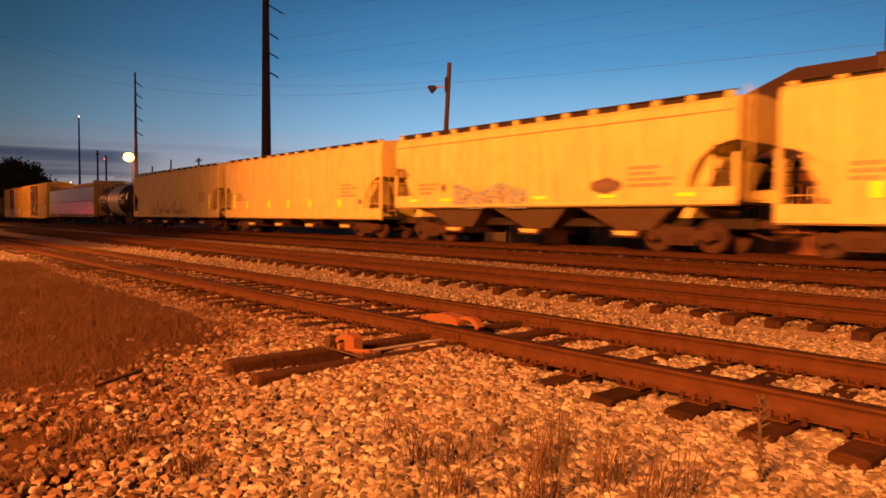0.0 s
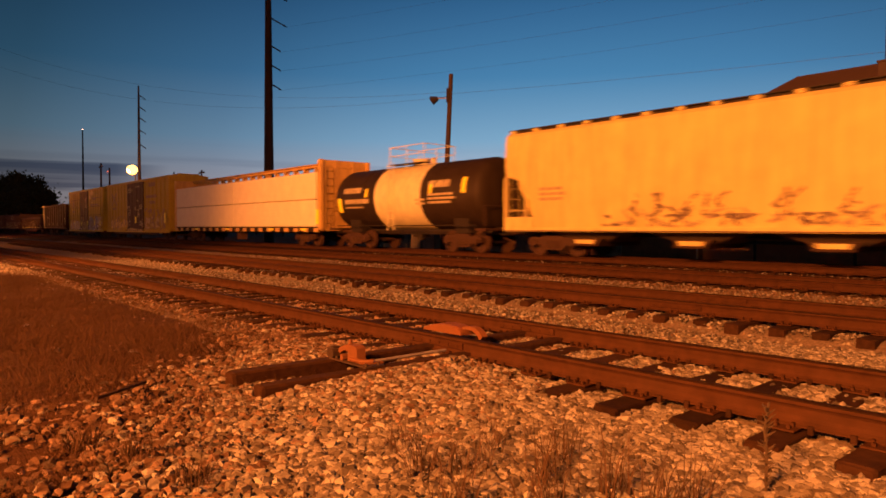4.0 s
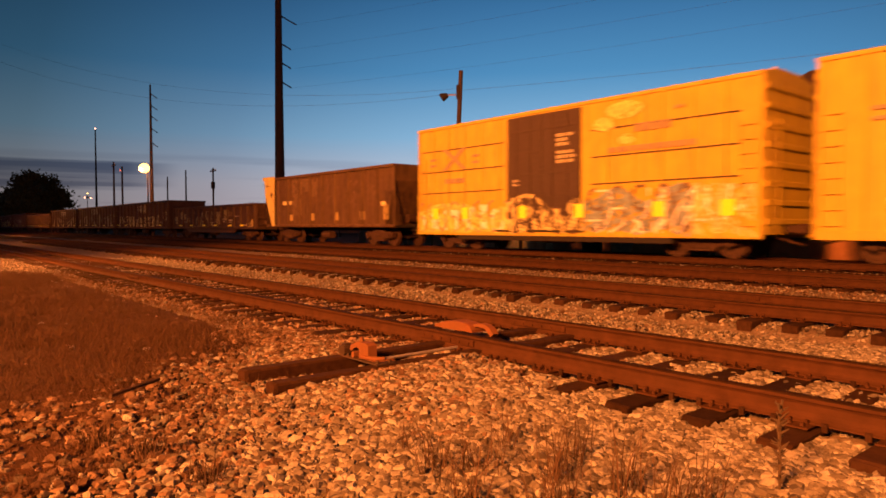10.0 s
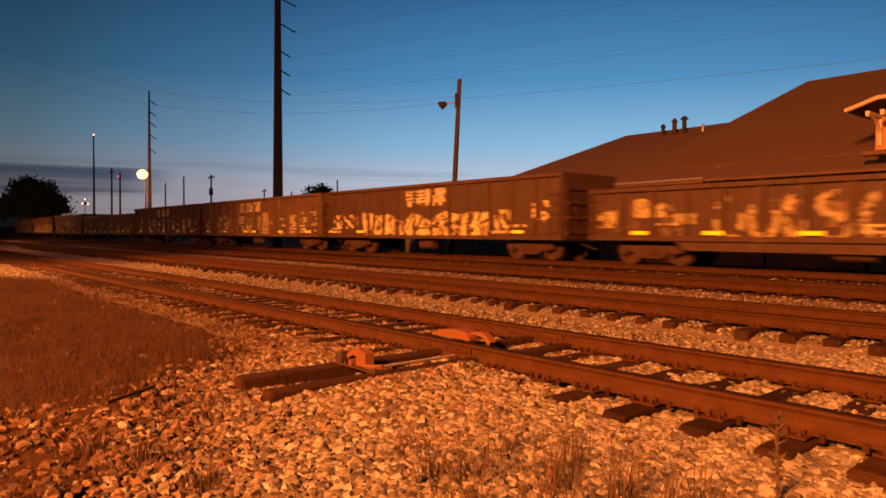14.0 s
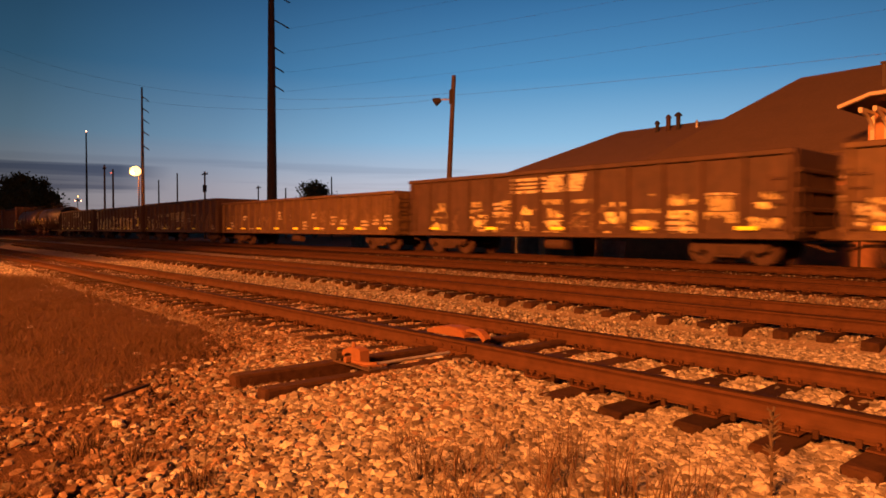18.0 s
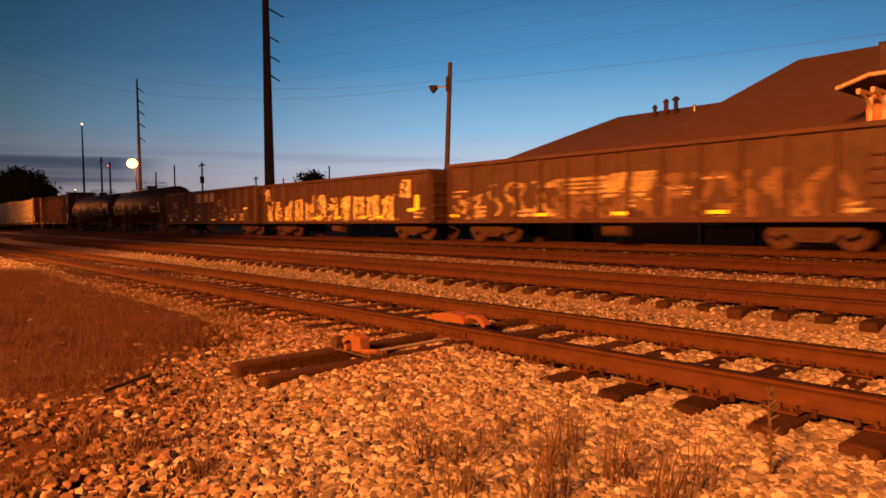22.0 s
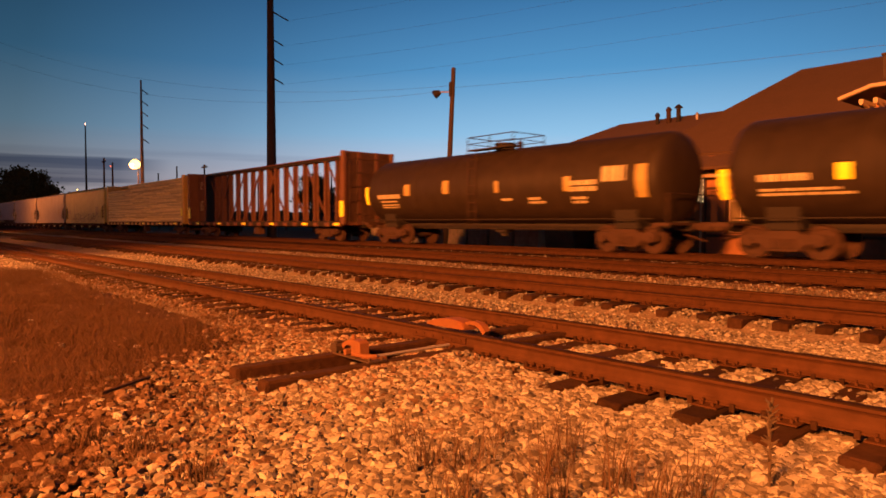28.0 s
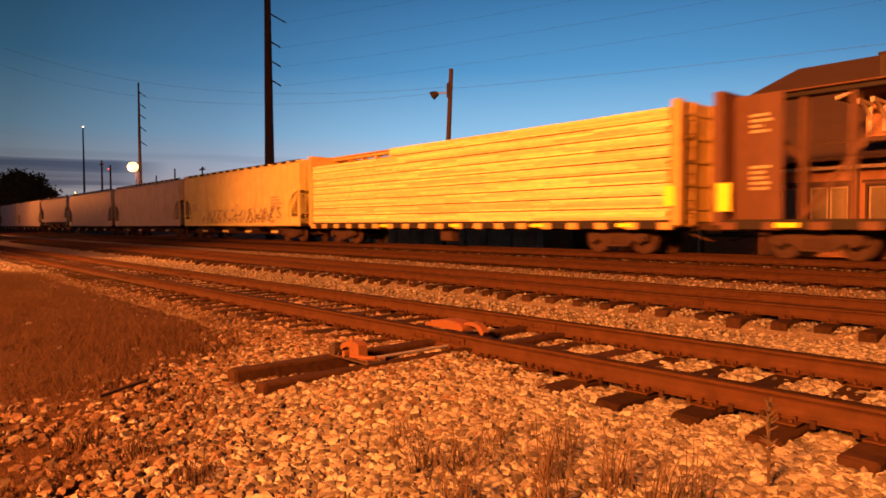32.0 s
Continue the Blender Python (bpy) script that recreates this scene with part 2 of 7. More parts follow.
RUST = (0.10, 0.045, 0.022)
M = dict(
    stone=material("crushed_stone", (0.305, 0.300, 0.305), 0.9, grain=0.16, scale=40, per=0.8, island=True, bump=0.2, fine=120, spec=0.2,
                   tones=[(0.0, (0.18, 0.155, 0.14)), (0.3, (0.36, 0.33, 0.30)), (0.62, (0.56, 0.54, 0.52)), (0.85, (0.86, 0.86, 0.84)), (1.0, (1.0, 1.0, 1.0))]),
    dusty=material("dirty_crushed_stone", (0.275, 0.205, 0.175), 0.95, grain=0.2, scale=40, per=0.8, island=True, bump=0.2, fine=120, spec=0.1,
                   tones=[(0.0, (0.16, 0.13, 0.11)), (0.35, (0.34, 0.30, 0.27)), (0.7, (0.56, 0.53, 0.5)), (1.0, (0.9, 0.88, 0.86))]),
    bed=material("ballast_bed", (0.165, 0.137, 0.125), 0.95, grain=0.45, scale=26, stain=(0.10, 0.07, 0.05), stain_amount=0.6, stain_scale=1.0, bump=0.9, fine=22, spec=0.08),
    soil=material("dry_soil", (0.060, 0.032, 0.019), 0.95, grain=0.4, scale=12, stain=(0.07, 0.045, 0.03), stain_amount=0.6, bump=0.6, fine=30, spec=0.05),
    tie=material("creosoted_wood", (0.027, 0.0132, 0.0078), 0.85, grain=0.4, scale=14, spec=0.1, stain=(0.036, 0.021, 0.014), stain_amount=0.5, stain_scale=3, bump=0.2, fine=45, per=0.35),
    fines=material("oily_brown_fines", (0.048, 0.024, 0.014), 0.95, grain=0.4, scale=18, stain=(0.11, 0.07, 0.045), stain_amount=0.5, stain_scale=1.4, bump=0.7, fine=26, spec=0.06),
    rail=material("rusty_rail_steel", (0.050, 0.0232, 0.0128), 0.85, 0.0, spec=0.06, grain=0.3, scale=7, stain=(0.05, 0.026, 0.015), stain_amount=0.6, stain_scale=2.0, bump=0.2),
    railhead=material("dark_rail_head", (0.018, 0.010, 0.0068), 0.55, 0.0, grain=0.25, scale=5, bump=0.03, spec=0.015),
    iron=material("dark_cast_iron", (0.035, 0.022, 0.015), 0.7, 0.2, grain=0.3, stain=RUST, stain_amount=0.6, bump=0.2),
    truck=material("rusty_truck_steel", (0.042, 0.019, 0.011), 0.8, 0.0, grain=0.35, stain=(0.06, 0.026, 0.014), stain_amount=0.5, bump=0.2),
    under=material("grime_and_shade_black", (0.018, 0.013, 0.011), 0.8, grain=0.3, bump=0.15),
    orange=material("safety_orange_paint", (0.145, 0.066, 0.032), 0.7, spec=0.2, grain=0.15, stain=(0.18, 0.05, 0.02), stain_amount=0.4, stain_scale=4, bump=0.1),
    grass=material("dead_grass", (0.056, 0.027, 0.0135), 0.9, grain=0.3, per=0.45, island=True, bump=0),
    stalk=material("dead_stalks", (0.05, 0.028, 0.017), 0.9, grain=0.3, per=0.4, island=True, bump=0),
    wood_pole=material("weathered_pole_wood", (0.045, 0.03, 0.022), 0.9, grain=0.3, scale=6, bump=0.3, fine=25),
    steel_pole=material("weathering_steel", (0.048, 0.027, 0.018), 0.75, 0.1, grain=0.2, scale=2, bump=0.05),
    wire=material("cable", (0.012, 0.012, 0.012), 0.6, bump=0),
    glow=material("sodium_bulb", (1, 0.8, 0.5), 0.4, bump=0, grain=0, emit=(1.0, 0.56, 0.12, 5.5)),
    galv=material("galvanised_sheet", (0.35, 0.34, 0.33), 0.45, 0.5, grain=0.15, bump=0.05),
    tan=material("tan_hopper_paint", (0.60, 0.545, 0.21), 0.6, spec=0.25, grain=0.10, scale=1.5, stain=(0.30, 0.20, 0.11), stain_amount=0.35, stain_scale=0.7, streak=True, bump=0.05),
    grey=material("grey_hopper_paint", (0.36, 0.34, 0.32), 0.55, grain=0.12, scale=1.5, stain=(0.18, 0.13, 0.09), stain_amount=0.45, stain_scale=0.7, streak=True, bump=0.05),
    dirty=material("dark_hopper_steel", (0.10, 0.075, 0.055), 0.7, grain=0.25, stain=RUST, stain_amount=0.5, bump=0.1),
    black=material("black_tank_paint", (0.027, 0.019, 0.014), 0.55, spec=0.2, grain=0.2, scale=2, stain=(0.05, 0.035, 0.025), stain_amount=0.4, stain_scale=0.8, streak=True, bump=0.04),
    cream=material("cream_paint", (0.72, 0.72, 0.46), 0.45, grain=0.08, scale=2, stain=(0.3, 0.2, 0.12), stain_amount=0.3, streak=True, bump=0.04),
    box=material("yellow_boxcar_paint", (0.55, 0.445, 0.055), 0.55, spec=0.28, grain=0.10, scale=2, stain=(0.26, 0.15, 0.07), stain_amount=0.4, stain_scale=0.8, streak=True, bump=0.05),
    door=material("dark_brown_door_paint", (0.048, 0.028, 0.021), 0.6, grain=0.2, stain=(0.08, 0.048, 0.03), stain_amount=0.4, streak=True, bump=0.05),
    gon=material("oxide_brown_paint", (0.044, 0.022, 0.0135), 0.7, grain=0.35, scale=3, stain=(0.085, 0.043, 0.024), stain_amount=0.6, stain_scale=0.9, streak=True, bump=0.1),
    gon2=material("faded_oxide_paint", (0.074, 0.041, 0.020), 0.72, grain=0.35, scale=3, stain=(0.165, 0.105, 0.045), stain_amount=0.6, stain_scale=0.9, streak=True, bump=0.1),
    beam=material("centerbeam_brown_paint", (0.118, 0.052, 0.027), 0.6, grain=0.15, scale=3, stain=(0.09, 0.045, 0.03), stain_amount=0.5, streak=True, bump=0.06),
    beam2=material("centerbeam_yellow_paint", (0.60, 0.42, 0.13), 0.55, grain=0.12, scale=3, stain=(0.2, 0.1, 0.05), stain_amount=0.4, streak=True, bump=0.06),
    wrap=material("glossy_lumber_wrap", (0.86, 0.84, 0.62), 0.10, grain=0.06, scale=1.5, bump=0.9, fine=2.6, pleat=(0.5, 1.0, 2.1)),
    wood=material("sawn_lumber", (0.768, 0.666, 0.304), 0.7, grain=0.2, scale=4, per=0.26, bump=0.15),
    letter=material("faded_white_lettering", (0.47, 0.43, 0.27), 0.6, grain=0.25, scale=10, bump=0),
    mark=material("faded_dark_lettering", (0.33, 0.26, 0.15), 0.6, grain=0.25, scale=10, bump=0),
    gonpale=material("faded_bare_paint", (0.14, 0.09, 0.044), 0.7, grain=0.3, scale=6, bump=0),
    spray=material("pale_spray_paint", (0.62, 0.56, 0.25), 0.6, grain=0.35, scale=5, bump=0),
    spray2=material("blue_grey_spray_paint", (0.22, 0.30, 0.34), 0.6, grain=0.35, scale=5, bump=0),
    spray3=material("dark_spray_paint", (0.13, 0.09, 0.07), 0.6, grain=0.3, scale=5, bump=0),
    tag=material("worn_cream_spray_paint", (0.33, 0.285, 0.13), 0.65, grain=0.4, scale=4, bump=0),
    faded=material("slightly_faded_oxide", (0.11, 0.066, 0.036), 0.7, grain=0.3, scale=5, bump=0),
    spray4=material("white_spray_paint", (0.86, 0.84, 0.80), 0.55, grain=0.2, scale=5, bump=0),
    spray5=material("yellow_spray_paint", (0.80, 0.66, 0.18), 0.5, grain=0.2, scale=5, bump=0),
    worn_ref=material("dulled_reflective_sheet", (0.40, 0.31, 0.10), 0.45, grain=0.15, bump=0),
    reflector=material("yellow_reflective_sheet", (1.0, 0.98, 0.05), 0.3, grain=0.04, bump=0),
    roof=material("asphalt_shingle_roof", (0.110, 0.067, 0.043), 0.9, grain=0.25, scale=20, stain=(0.078, 0.048, 0.032), stain_amount=0.4, bump=0.4, fine=14, per=0.18),
    # darker copy of the siding, with the porch shade put into the colour
    porch=material("shade_darkened_boards", (0.21, 0.098, 0.05), 0.7, grain=0.2, scale=4, stain=(0.1, 0.05, 0.03), stain_amount=0.4, bump=0.1, per=0.06),
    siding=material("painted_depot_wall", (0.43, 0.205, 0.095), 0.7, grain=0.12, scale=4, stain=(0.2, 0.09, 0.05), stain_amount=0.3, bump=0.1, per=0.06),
    trim=material("pale_wood_trim", (0.55, 0.45, 0.33), 0.6, grain=0.12, scale=6, bump=0.05),
    darktrim=material("dark_wood_trim", (0.09, 0.045, 0.03), 0.6, grain=0.15, bump=0.05),
    concrete=material("old_concrete", (0.32, 0.29, 0.25), 0.9, grain=0.2, scale=5, stain=(0.15, 0.12, 0.09), stain_amount=0.5, bump=0.25),
    pane=material("dim_window_blind", (0.30, 0.24, 0.15), 0.25, grain=0.08, bump=0, coat=0.5),
    lit=material("lit_window_blind", (0.8, 0.7, 0.5), 0.5, bump=0, grain=0.1, emit=(1.0, 0.72, 0.32, 0.95)),
    white_lamp=material("white_lamp_glass", (1, 1, 1), 0.4, bump=0, grain=0, emit=(1.0, 0.85, 0.6, 25)),
    red_lamp=material("red_beacon_glass", (1, 0.2, 0.1), 0.4, bump=0, grain=0, emit=(1.0, 0.35, 0.2, 8)),
    red_dim=material("small_red_glass", (0.6, 0.1, 0.05), 0.4, bump=0, grain=0, emit=(1.0, 0.16, 0.07, 1.6)),
    leaf=material("dark_leaves", (0.045, 0.055, 0.022), 0.8, grain=0.3, per=0.4, island=True, bump=0),
    bark=material("dark_bark", (0.05, 0.035, 0.025), 0.9, grain=0.3, bump=0.3),
)


# ---- building blocks ----
class Form:
    """Collects vertices and faces."""

    def __init__(self):
        self.v, self.f = [], []

    def add(self, verts, faces):
        k = len(self.v)
        self.v += [tuple(p) for p in verts]
        self.f += [tuple(i + k for i in f) for f in faces]
        return self

    def box(self, x0, x1, y0, y1, z0, z1):
        return self.add([(x, y, z) for z in (z0, z1) for y in (y0, y1) for x in (x0, x1)],
                        [(0, 2, 3, 1), (4, 5, 7, 6), (0, 1, 5, 4), (2, 6, 7, 3), (0, 4, 6, 2), (1, 3, 7, 5)])

    def bar(self, x0, x1, y0, y1, z0, z1, c=0.012):
        """A box with its edges taken off along its longest side."""
        d = (x1 - x0, y1 - y0, z1 - z0)
        k = d.index(max(d))
        lo, hi = (x0, y0, z0), (x1, y1, z1)
        a, b = [i for i in range(3) if i != k]
        ring = [(lo[a] + c, lo[b]), (hi[a] - c, lo[b]), (hi[a], lo[b] + c), (hi[a], hi[b] - c), (hi[a] - c, hi[b]), (lo[a] + c, hi[b]), (lo[a], hi[b] - c), (lo[a], lo[b] + c)]
        return self.sweep(ring, k, lo[k], hi[k])

    def sweep(self, ring, axis, s0, s1):
        """A closed outline swept straight along an axis."""
        a, b = [i for i in range(3) if i != axis]
        out = []
        for s in (s0, s1):
            for p in ring:
                q = [0, 0, 0]
                q[axis], q[a], q[b] = s, p[0], p[1]
                out.append(q)
        n = len(ring)
        faces = [(i, (i + 1) % n, n + (i + 1) % n, n + i) for i in range(n)] + [tuple(reversed(range(n))), tuple(range(n, 2 * n))]
        return self.add(out, faces)

    def tube(self, p, q, r, r2=None, n=8, caps=True):
        p, q = Vector(p), Vector(q)
        r2 = r if r2 is None else r2
        w = (q - p).normalized()
        u = w.orthogonal().normalized()
        v = w.cross(u)
        ring = [(math.cos(2 * math.pi * i / n), math.sin(2 * math.pi * i / n)) for i in range(n)]
        vs = [p + (u * c + v * s) * r for c, s in ring] + [q + (u * c + v * s) * r2 for c, s in ring]
        fs = [(i, (i + 1) % n, n + (i + 1) % n, n + i) for i in range(n)]
        if caps:
            fs += [tuple(reversed(range(n))), tuple(range(n, 2 * n))]
        return self.add(vs, fs)

    def path(self, pts, r, n=6):
        """A round bar that follows the points in one piece."""
        pts = [Vector(p) for p in pts]
        rings, u = [], None
        for i, p in enumerate(pts):
            w = (pts[min(i + 1, len(pts) - 1)] - pts[max(i - 1, 0)]).normalized()
            u = w.orthogonal().normalized() if u is None else (u - w * u.dot(w)).normalized()
            v = w.cross(u)
            rings.append([p + (u * math.cos(2 * math.pi * k / n) + v * math.sin(2 * math.pi * k / n)) * r for k in range(n)])
        return self.loft(rings)

    def loft(self, rings, caps=True):
        n = len(rings[0])
        vs = [p for r in rings for p in r]
        fs = [(k * n + i, k * n + (i + 1) % n, (k + 1) * n + (i + 1) % n, (k + 1) * n + i) for k in range(len(rings) - 1) for i in range(n)]
        if caps:
            fs += [tuple(reversed(range(n))), tuple(range((len(rings) - 1) * n, len(rings) * n))]
        return self.add(vs, fs)

    def mesh(self, name, mat, smooth=False, weld=False):
        me = bpy.data.meshes.new(name)
        me.from_pydata(self.v, [], self.f)
        bm = bmesh.new()
        bm.from_mesh(me)
        if weld:
            bmesh.ops.remove_doubles(bm, verts=bm.verts, dist=1e-4)
        bmesh.ops.recalc_face_normals(bm, faces=bm.faces)
        bm.to_mesh(me)
        bm.free()
        me.materials.append(mat)
        if smooth:
            me.shade_smooth()
            me.set_sharp_from_angle(angle=radians(35))
        return me


def part(name, form, mat, parent, label="", at=None, smooth=False, kind=""):
    """One mesh object under a thing or part; form may be a mesh that is shared."""
    data = form.mesh(name, mat, smooth) if isinstance(form, Form) else form
    ob = new(name, data)
    ob.parent = parent
    if at is not None:
        ob.matrix_basis = at if isinstance(at, Matrix) else Matrix.Translation(at)
    return tagged(ob, label=label, kind=kind)


def thing(name, label, category, m=None, group="", kind="", data=None):
    ob = new(name, data)
    if m is not None:
        ob.matrix_basis = m if isinstance(m, Matrix) else Matrix.Translation(m)
    return tagged(ob, label, category, group, kind)


rng = random.Random(7)

# ---- ground ----
TRACKS = {"siding": (5.616, 0.195), "second": (10.59, 0.22), "third": (15.95, 0.27), "main": (19.90, 0.39)}
# the siding runs a little askew to the other tracks
SKEW = {"siding": 0.0097}


def smooth(a, b, v):
    s = min(1.0, max(0.0, (v - a) / (b - a)))
    return s * s * (3 - 2 * s)


def weedy(x, y):
    """1 inside the weed patch beside the siding, 0 on the stone."""
    edge = 0.45 * noise.noise(Vector((x * 0.7, y * 0.7, 3.1))) + 0.2 * noise.noise(Vector((x * 2.3, y * 2.3, 6.1)))
    s1 = smooth(-5.7, -7.0, x + 0.45 * max(0.0, y - 1.6) + edge)
    s2 = smooth(4.1, 2.7, y + edge * 1.3 - 0.012 * (x + 8))
    far = smooth(-24.5, -22.0, x + edge) if y > 1.5 else 1.0
    return s1 * s2 * max(far, 0.0)


def silted(x, y):
    """1 where soil and leaf litter have silted up the stone beside the weeds."""
    return smooth(-0.9, 1.3, 1.6 + 0.55 * (-3.9 - x) - y + 0.4 * noise.noise(Vector((x * 1.3, y * 1.3, 4)))) * smooth(4.6, 3.4, y) * (smooth(-24.0, -22.0, x) if y > 1.5 else 1.0) if y > -4.0 and x > -40 else 0.0


def level(x, y):
    """Height of the stone bed."""
    z = -0.045 * smooth(-5.72, -5.64, x) * smooth(-5.25, -5.33, x) * smooth(2.75, 3.2, y) * smooth(4.6, 4.0, y)
    z += 0.075 * smooth(-5.20, -4.98, x) * smooth(-2.9, -4.2, x) * smooth(2.35, 3.1, y) * smooth(4.9, 4.4, y)
    z -= 0.12 * smooth(7.0, 7.9, y) * smooth(9.42, 9.2, y)
    z -= 0.03 * smooth(4.45, 4.15, y)
    z -= 0.02 * smooth(4.2, 4.5, y) * smooth(7.2, 6.9, y)
    z -= (0.024 + 0.012 * smooth(-4.5, -2.0, x)) * smooth(3.8, 4.2, y) * smooth(5.0, 4.75, y) * smooth(-5.0, -4.4, x)
    z += -0.06 * smooth(12.0, 12.8, y) * smooth(14.6, 13.6, y)
    z += 0.05 * smooth(13.8, 14.6, y) * smooth(18.2, 17.4, y)
    z += 0.17 * smooth(17.3, 18.4, y)
    z -= 0.25 * smooth(21.5, 23.5, y)
    z += 0.03 * noise.noise(Vector((x * 0.6, y * 0.6, 0))) + 0.015 * noise.noise(Vector((x * 2.1, y * 2.1, 5)))
    return z


def spread(lo, hi, mid, step, grow):
    """Grid lines from lo to hi that lie close together round mid."""
    out, s = [mid], step
    while out[-1] < hi:
        out.append(out[-1] + s)
        s *= grow
    s, low = step, [mid]
    while low[-1] > lo:
        low.append(low[-1] - s)
        s *= grow
    return sorted(set(low[1:] + out))


def sheet(xs, ys, fn):
    f = Form()
    vs = [(x, y, fn(x, y)) for y in ys for x in xs]
    n = len(xs)
    return f.add(vs, [(j * n + i, j * n + i + 1, (j + 1) * n + i + 1, (j + 1) * n + i) for j in range(len(ys) - 1) for i in range(n - 1)])


ground = thing("ground", "bare brown soil stretching away to the horizon", "ground", kind="structure",
               data=sheet(spread(-2500, 2500, -4, 0.5, 1.09), spread(-2500, 2500, 4, 0.5, 1.09),
                          lambda x, y: -0.13 - 0.2 * smooth(-3.9, -3.1, y) * smooth(23.4, 22.6, y) * smooth(-525, -510, x) * smooth(385, 372, x) + (max(0.28 * weedy(x, y), (0.285 * smooth(0.2, 0.85, silted(x, y)) + 0.03 * noise.noise(Vector((x * 3.1, y * 3.1, 2))))) if abs(x) < 60 and -4.0 < y < 40 else 0) + 0.03 * noise.noise(Vector((x * 0.4, y * 0.4, 9)))).mesh("ground", M["soil"], True))
ballast = thing("ballast_bed", "packed bed of small crushed stone under the tracks", "ballast", kind="structure",
                data=sheet(spread(-500, 365, -4, 0.16, 1.03), [-3.0 + 0.16 * i for i in range(168)],
                           lambda x, y: level(x, y) - 0.024 - 0.16 * max(weedy(x, y), smooth(0.3, 0.9, silted(x, y))) - 0.2 * smooth(-2.6, -3.0, y)).mesh("ballast_bed", M["bed"], True))

thing("dirt_strip", "strip of oily brown fines under the farther tracks", "dirt", kind="structure",
      data=sheet(spread(-490, 355, -4, 0.25, 1.035), [14.3 + 0.2 * i for i in range(41)],
                 lambda x, y: level(x, y) - 0.012 - 0.1 * smooth(14.9, 14.3, y + 0.3 * noise.noise(Vector((x * 0.8, y, 2)))) - 0.1 * smooth(21.6, 22.3, y)).mesh("dirt_strip", M["fines"], True))


# ---- tracks ----
def rail_mesh(x0, x1):
    half = [(0.068, 0.0), (0.068, 0.010), (0.046, 0.022), (0.026, 0.040), (0.017, 0.065), (0.015, 0.115), (0.024, 0.134), (0.036, 0.143), (0.037, 0.166), (0.034, 0.176), (0.026, 0.180)]
    ring = half + [(-a, b) for a, b in reversed(half)]
    f = Form()
    f.sweep(ring, 0, x0, x1)
    me = f.mesh("rail", M["rail"])
    me.materials.append(M["railhead"])
    # faces near the top of the head take the darker colour
    for p in me.polygons:
        if min(me.vertices[k].co.z for k in p.vertices) > 0.160:
            p.material_index = 1
    return me


RAIL = rail_mesh(-11.895, 0)
PLATE = Form().bar(-0.10, 0.10, -0.185, 0.185, 0.0, 0.014, 0.004)
for sx in (-0.055, 0.055):
    for sy in (-0.088, 0.088):
        PLATE.bar(sx - 0.010, sx + 0.010, sy - 0.018, sy + 0.018, 0.0, 0.045, 0.004)
for sx, sy in ((-0.035, -0.138), (0.05, -0.142), (0.02, 0.14)):
    PLATE.bar(sx - 0.012, sx + 0.012, sy - 0.015, sy + 0.015, 0.012, 0.036, 0.004)
PLATE = PLATE.mesh("tie_plate", M["rail"])
# spring clip that grips the rail foot beside a tie
ANCHOR = Form().bar(-0.016, 0.016, -0.088, 0.088, -0.030, -0.004, 0.005).bar(-0.02, 0.02, -0.092, -0.066, -0.03, 0.026, 0.006).bar(-0.017, 0.017, 0.07, 0.09, -0.03, 0.026, 0.006)
ANCHOR = ANCHOR.mesh("rail_anchor", M["tie"])
TIE = []
for k in range(4):
    r = random.Random(k)
    f = Form()
    w0 = 0.112
    rings = []
    for s in (-1.3, -1.27, -0.6, 0.0, 0.6, 1.27, 1.3):
        e = 0.012 if abs(s) > 1.28 else 0.0
        j = lambda: r.uniform(-0.006, 0.006)
        rings.append([(-w0 + e + j(), s, -0.17), (w0 - e + j(), s, -0.17), (w0 - e + j(), s, -0.014 - e), (w0 - 0.016 - e, s, -e + j()), (-w0 + 0.016 + e, s, -e + j()), (-w0 + e + j(), s, -0.014 - e)])
    TIE.append(f.loft(rings).mesh("tie", M["tie"]))
BAR = Form().bar(-0.45, 0.45, -0.014, 0.014, 0.05, 0.125, 0.008)
for bx in (-0.38, -0.23, -0.08, 0.08, 0.23, 0.38):
    BAR.tube((bx, -0.026, 0.088), (bx, 0.014, 0.088), 0.017, n=6)
BAR = BAR.mesh("joint_bar", M["rail"])
TIE_SPOTS = []


def track(key, label, tie_from, tie_to, first, plates_to, step=0.575, anchors_to=99):
    yc, top = TRACKS[key]
    skew = SKEW.get(key, 0.0)
    t = thing("railway_track", label, "railway track", pose(0, yc, top - 0.18, 0, 0, math.degrees(skew)), group="parallel tracks", kind="structure")
    for s in (-0.755, 0.755):
        for k in range(-28, 45) if key == "main" else range(23):
            part("rail", RAIL, None, t, at=(30 - 11.9 * k, s, 0))
        for k in range(1, 9):
            x = 30 - 11.9 * k
            part("joint_bar", BAR, None, t, at=(x, s - 0.024, 0))
    x, k = first, 0
    r = random.Random(key)
    while x > tie_to:
        if x < tie_from:
            dx, dy, a = r.uniform(-0.025, 0.025), r.uniform(-0.06, 0.06), r.uniform(-2.2, 2.2)
            part("tie", TIE[k % 4], None, t, at=pose(x + dx, dy, -0.014 - r.uniform(0, 0.012), 0, 0, a))
            TIE_SPOTS.append((x + dx, yc + dy + skew * x))
            if x > plates_to:
                for s in (-0.755, 0.755):
                    part("tie_plate", PLATE, None, t, at=(x + dx, s, -0.012))
                    for q in (-0.165, 0.165) if x > anchors_to else ():
                        part("rail_anchor", ANCHOR, None, t, at=(x + dx + q, s, 0))
        x -= step
        k += 1
    return t


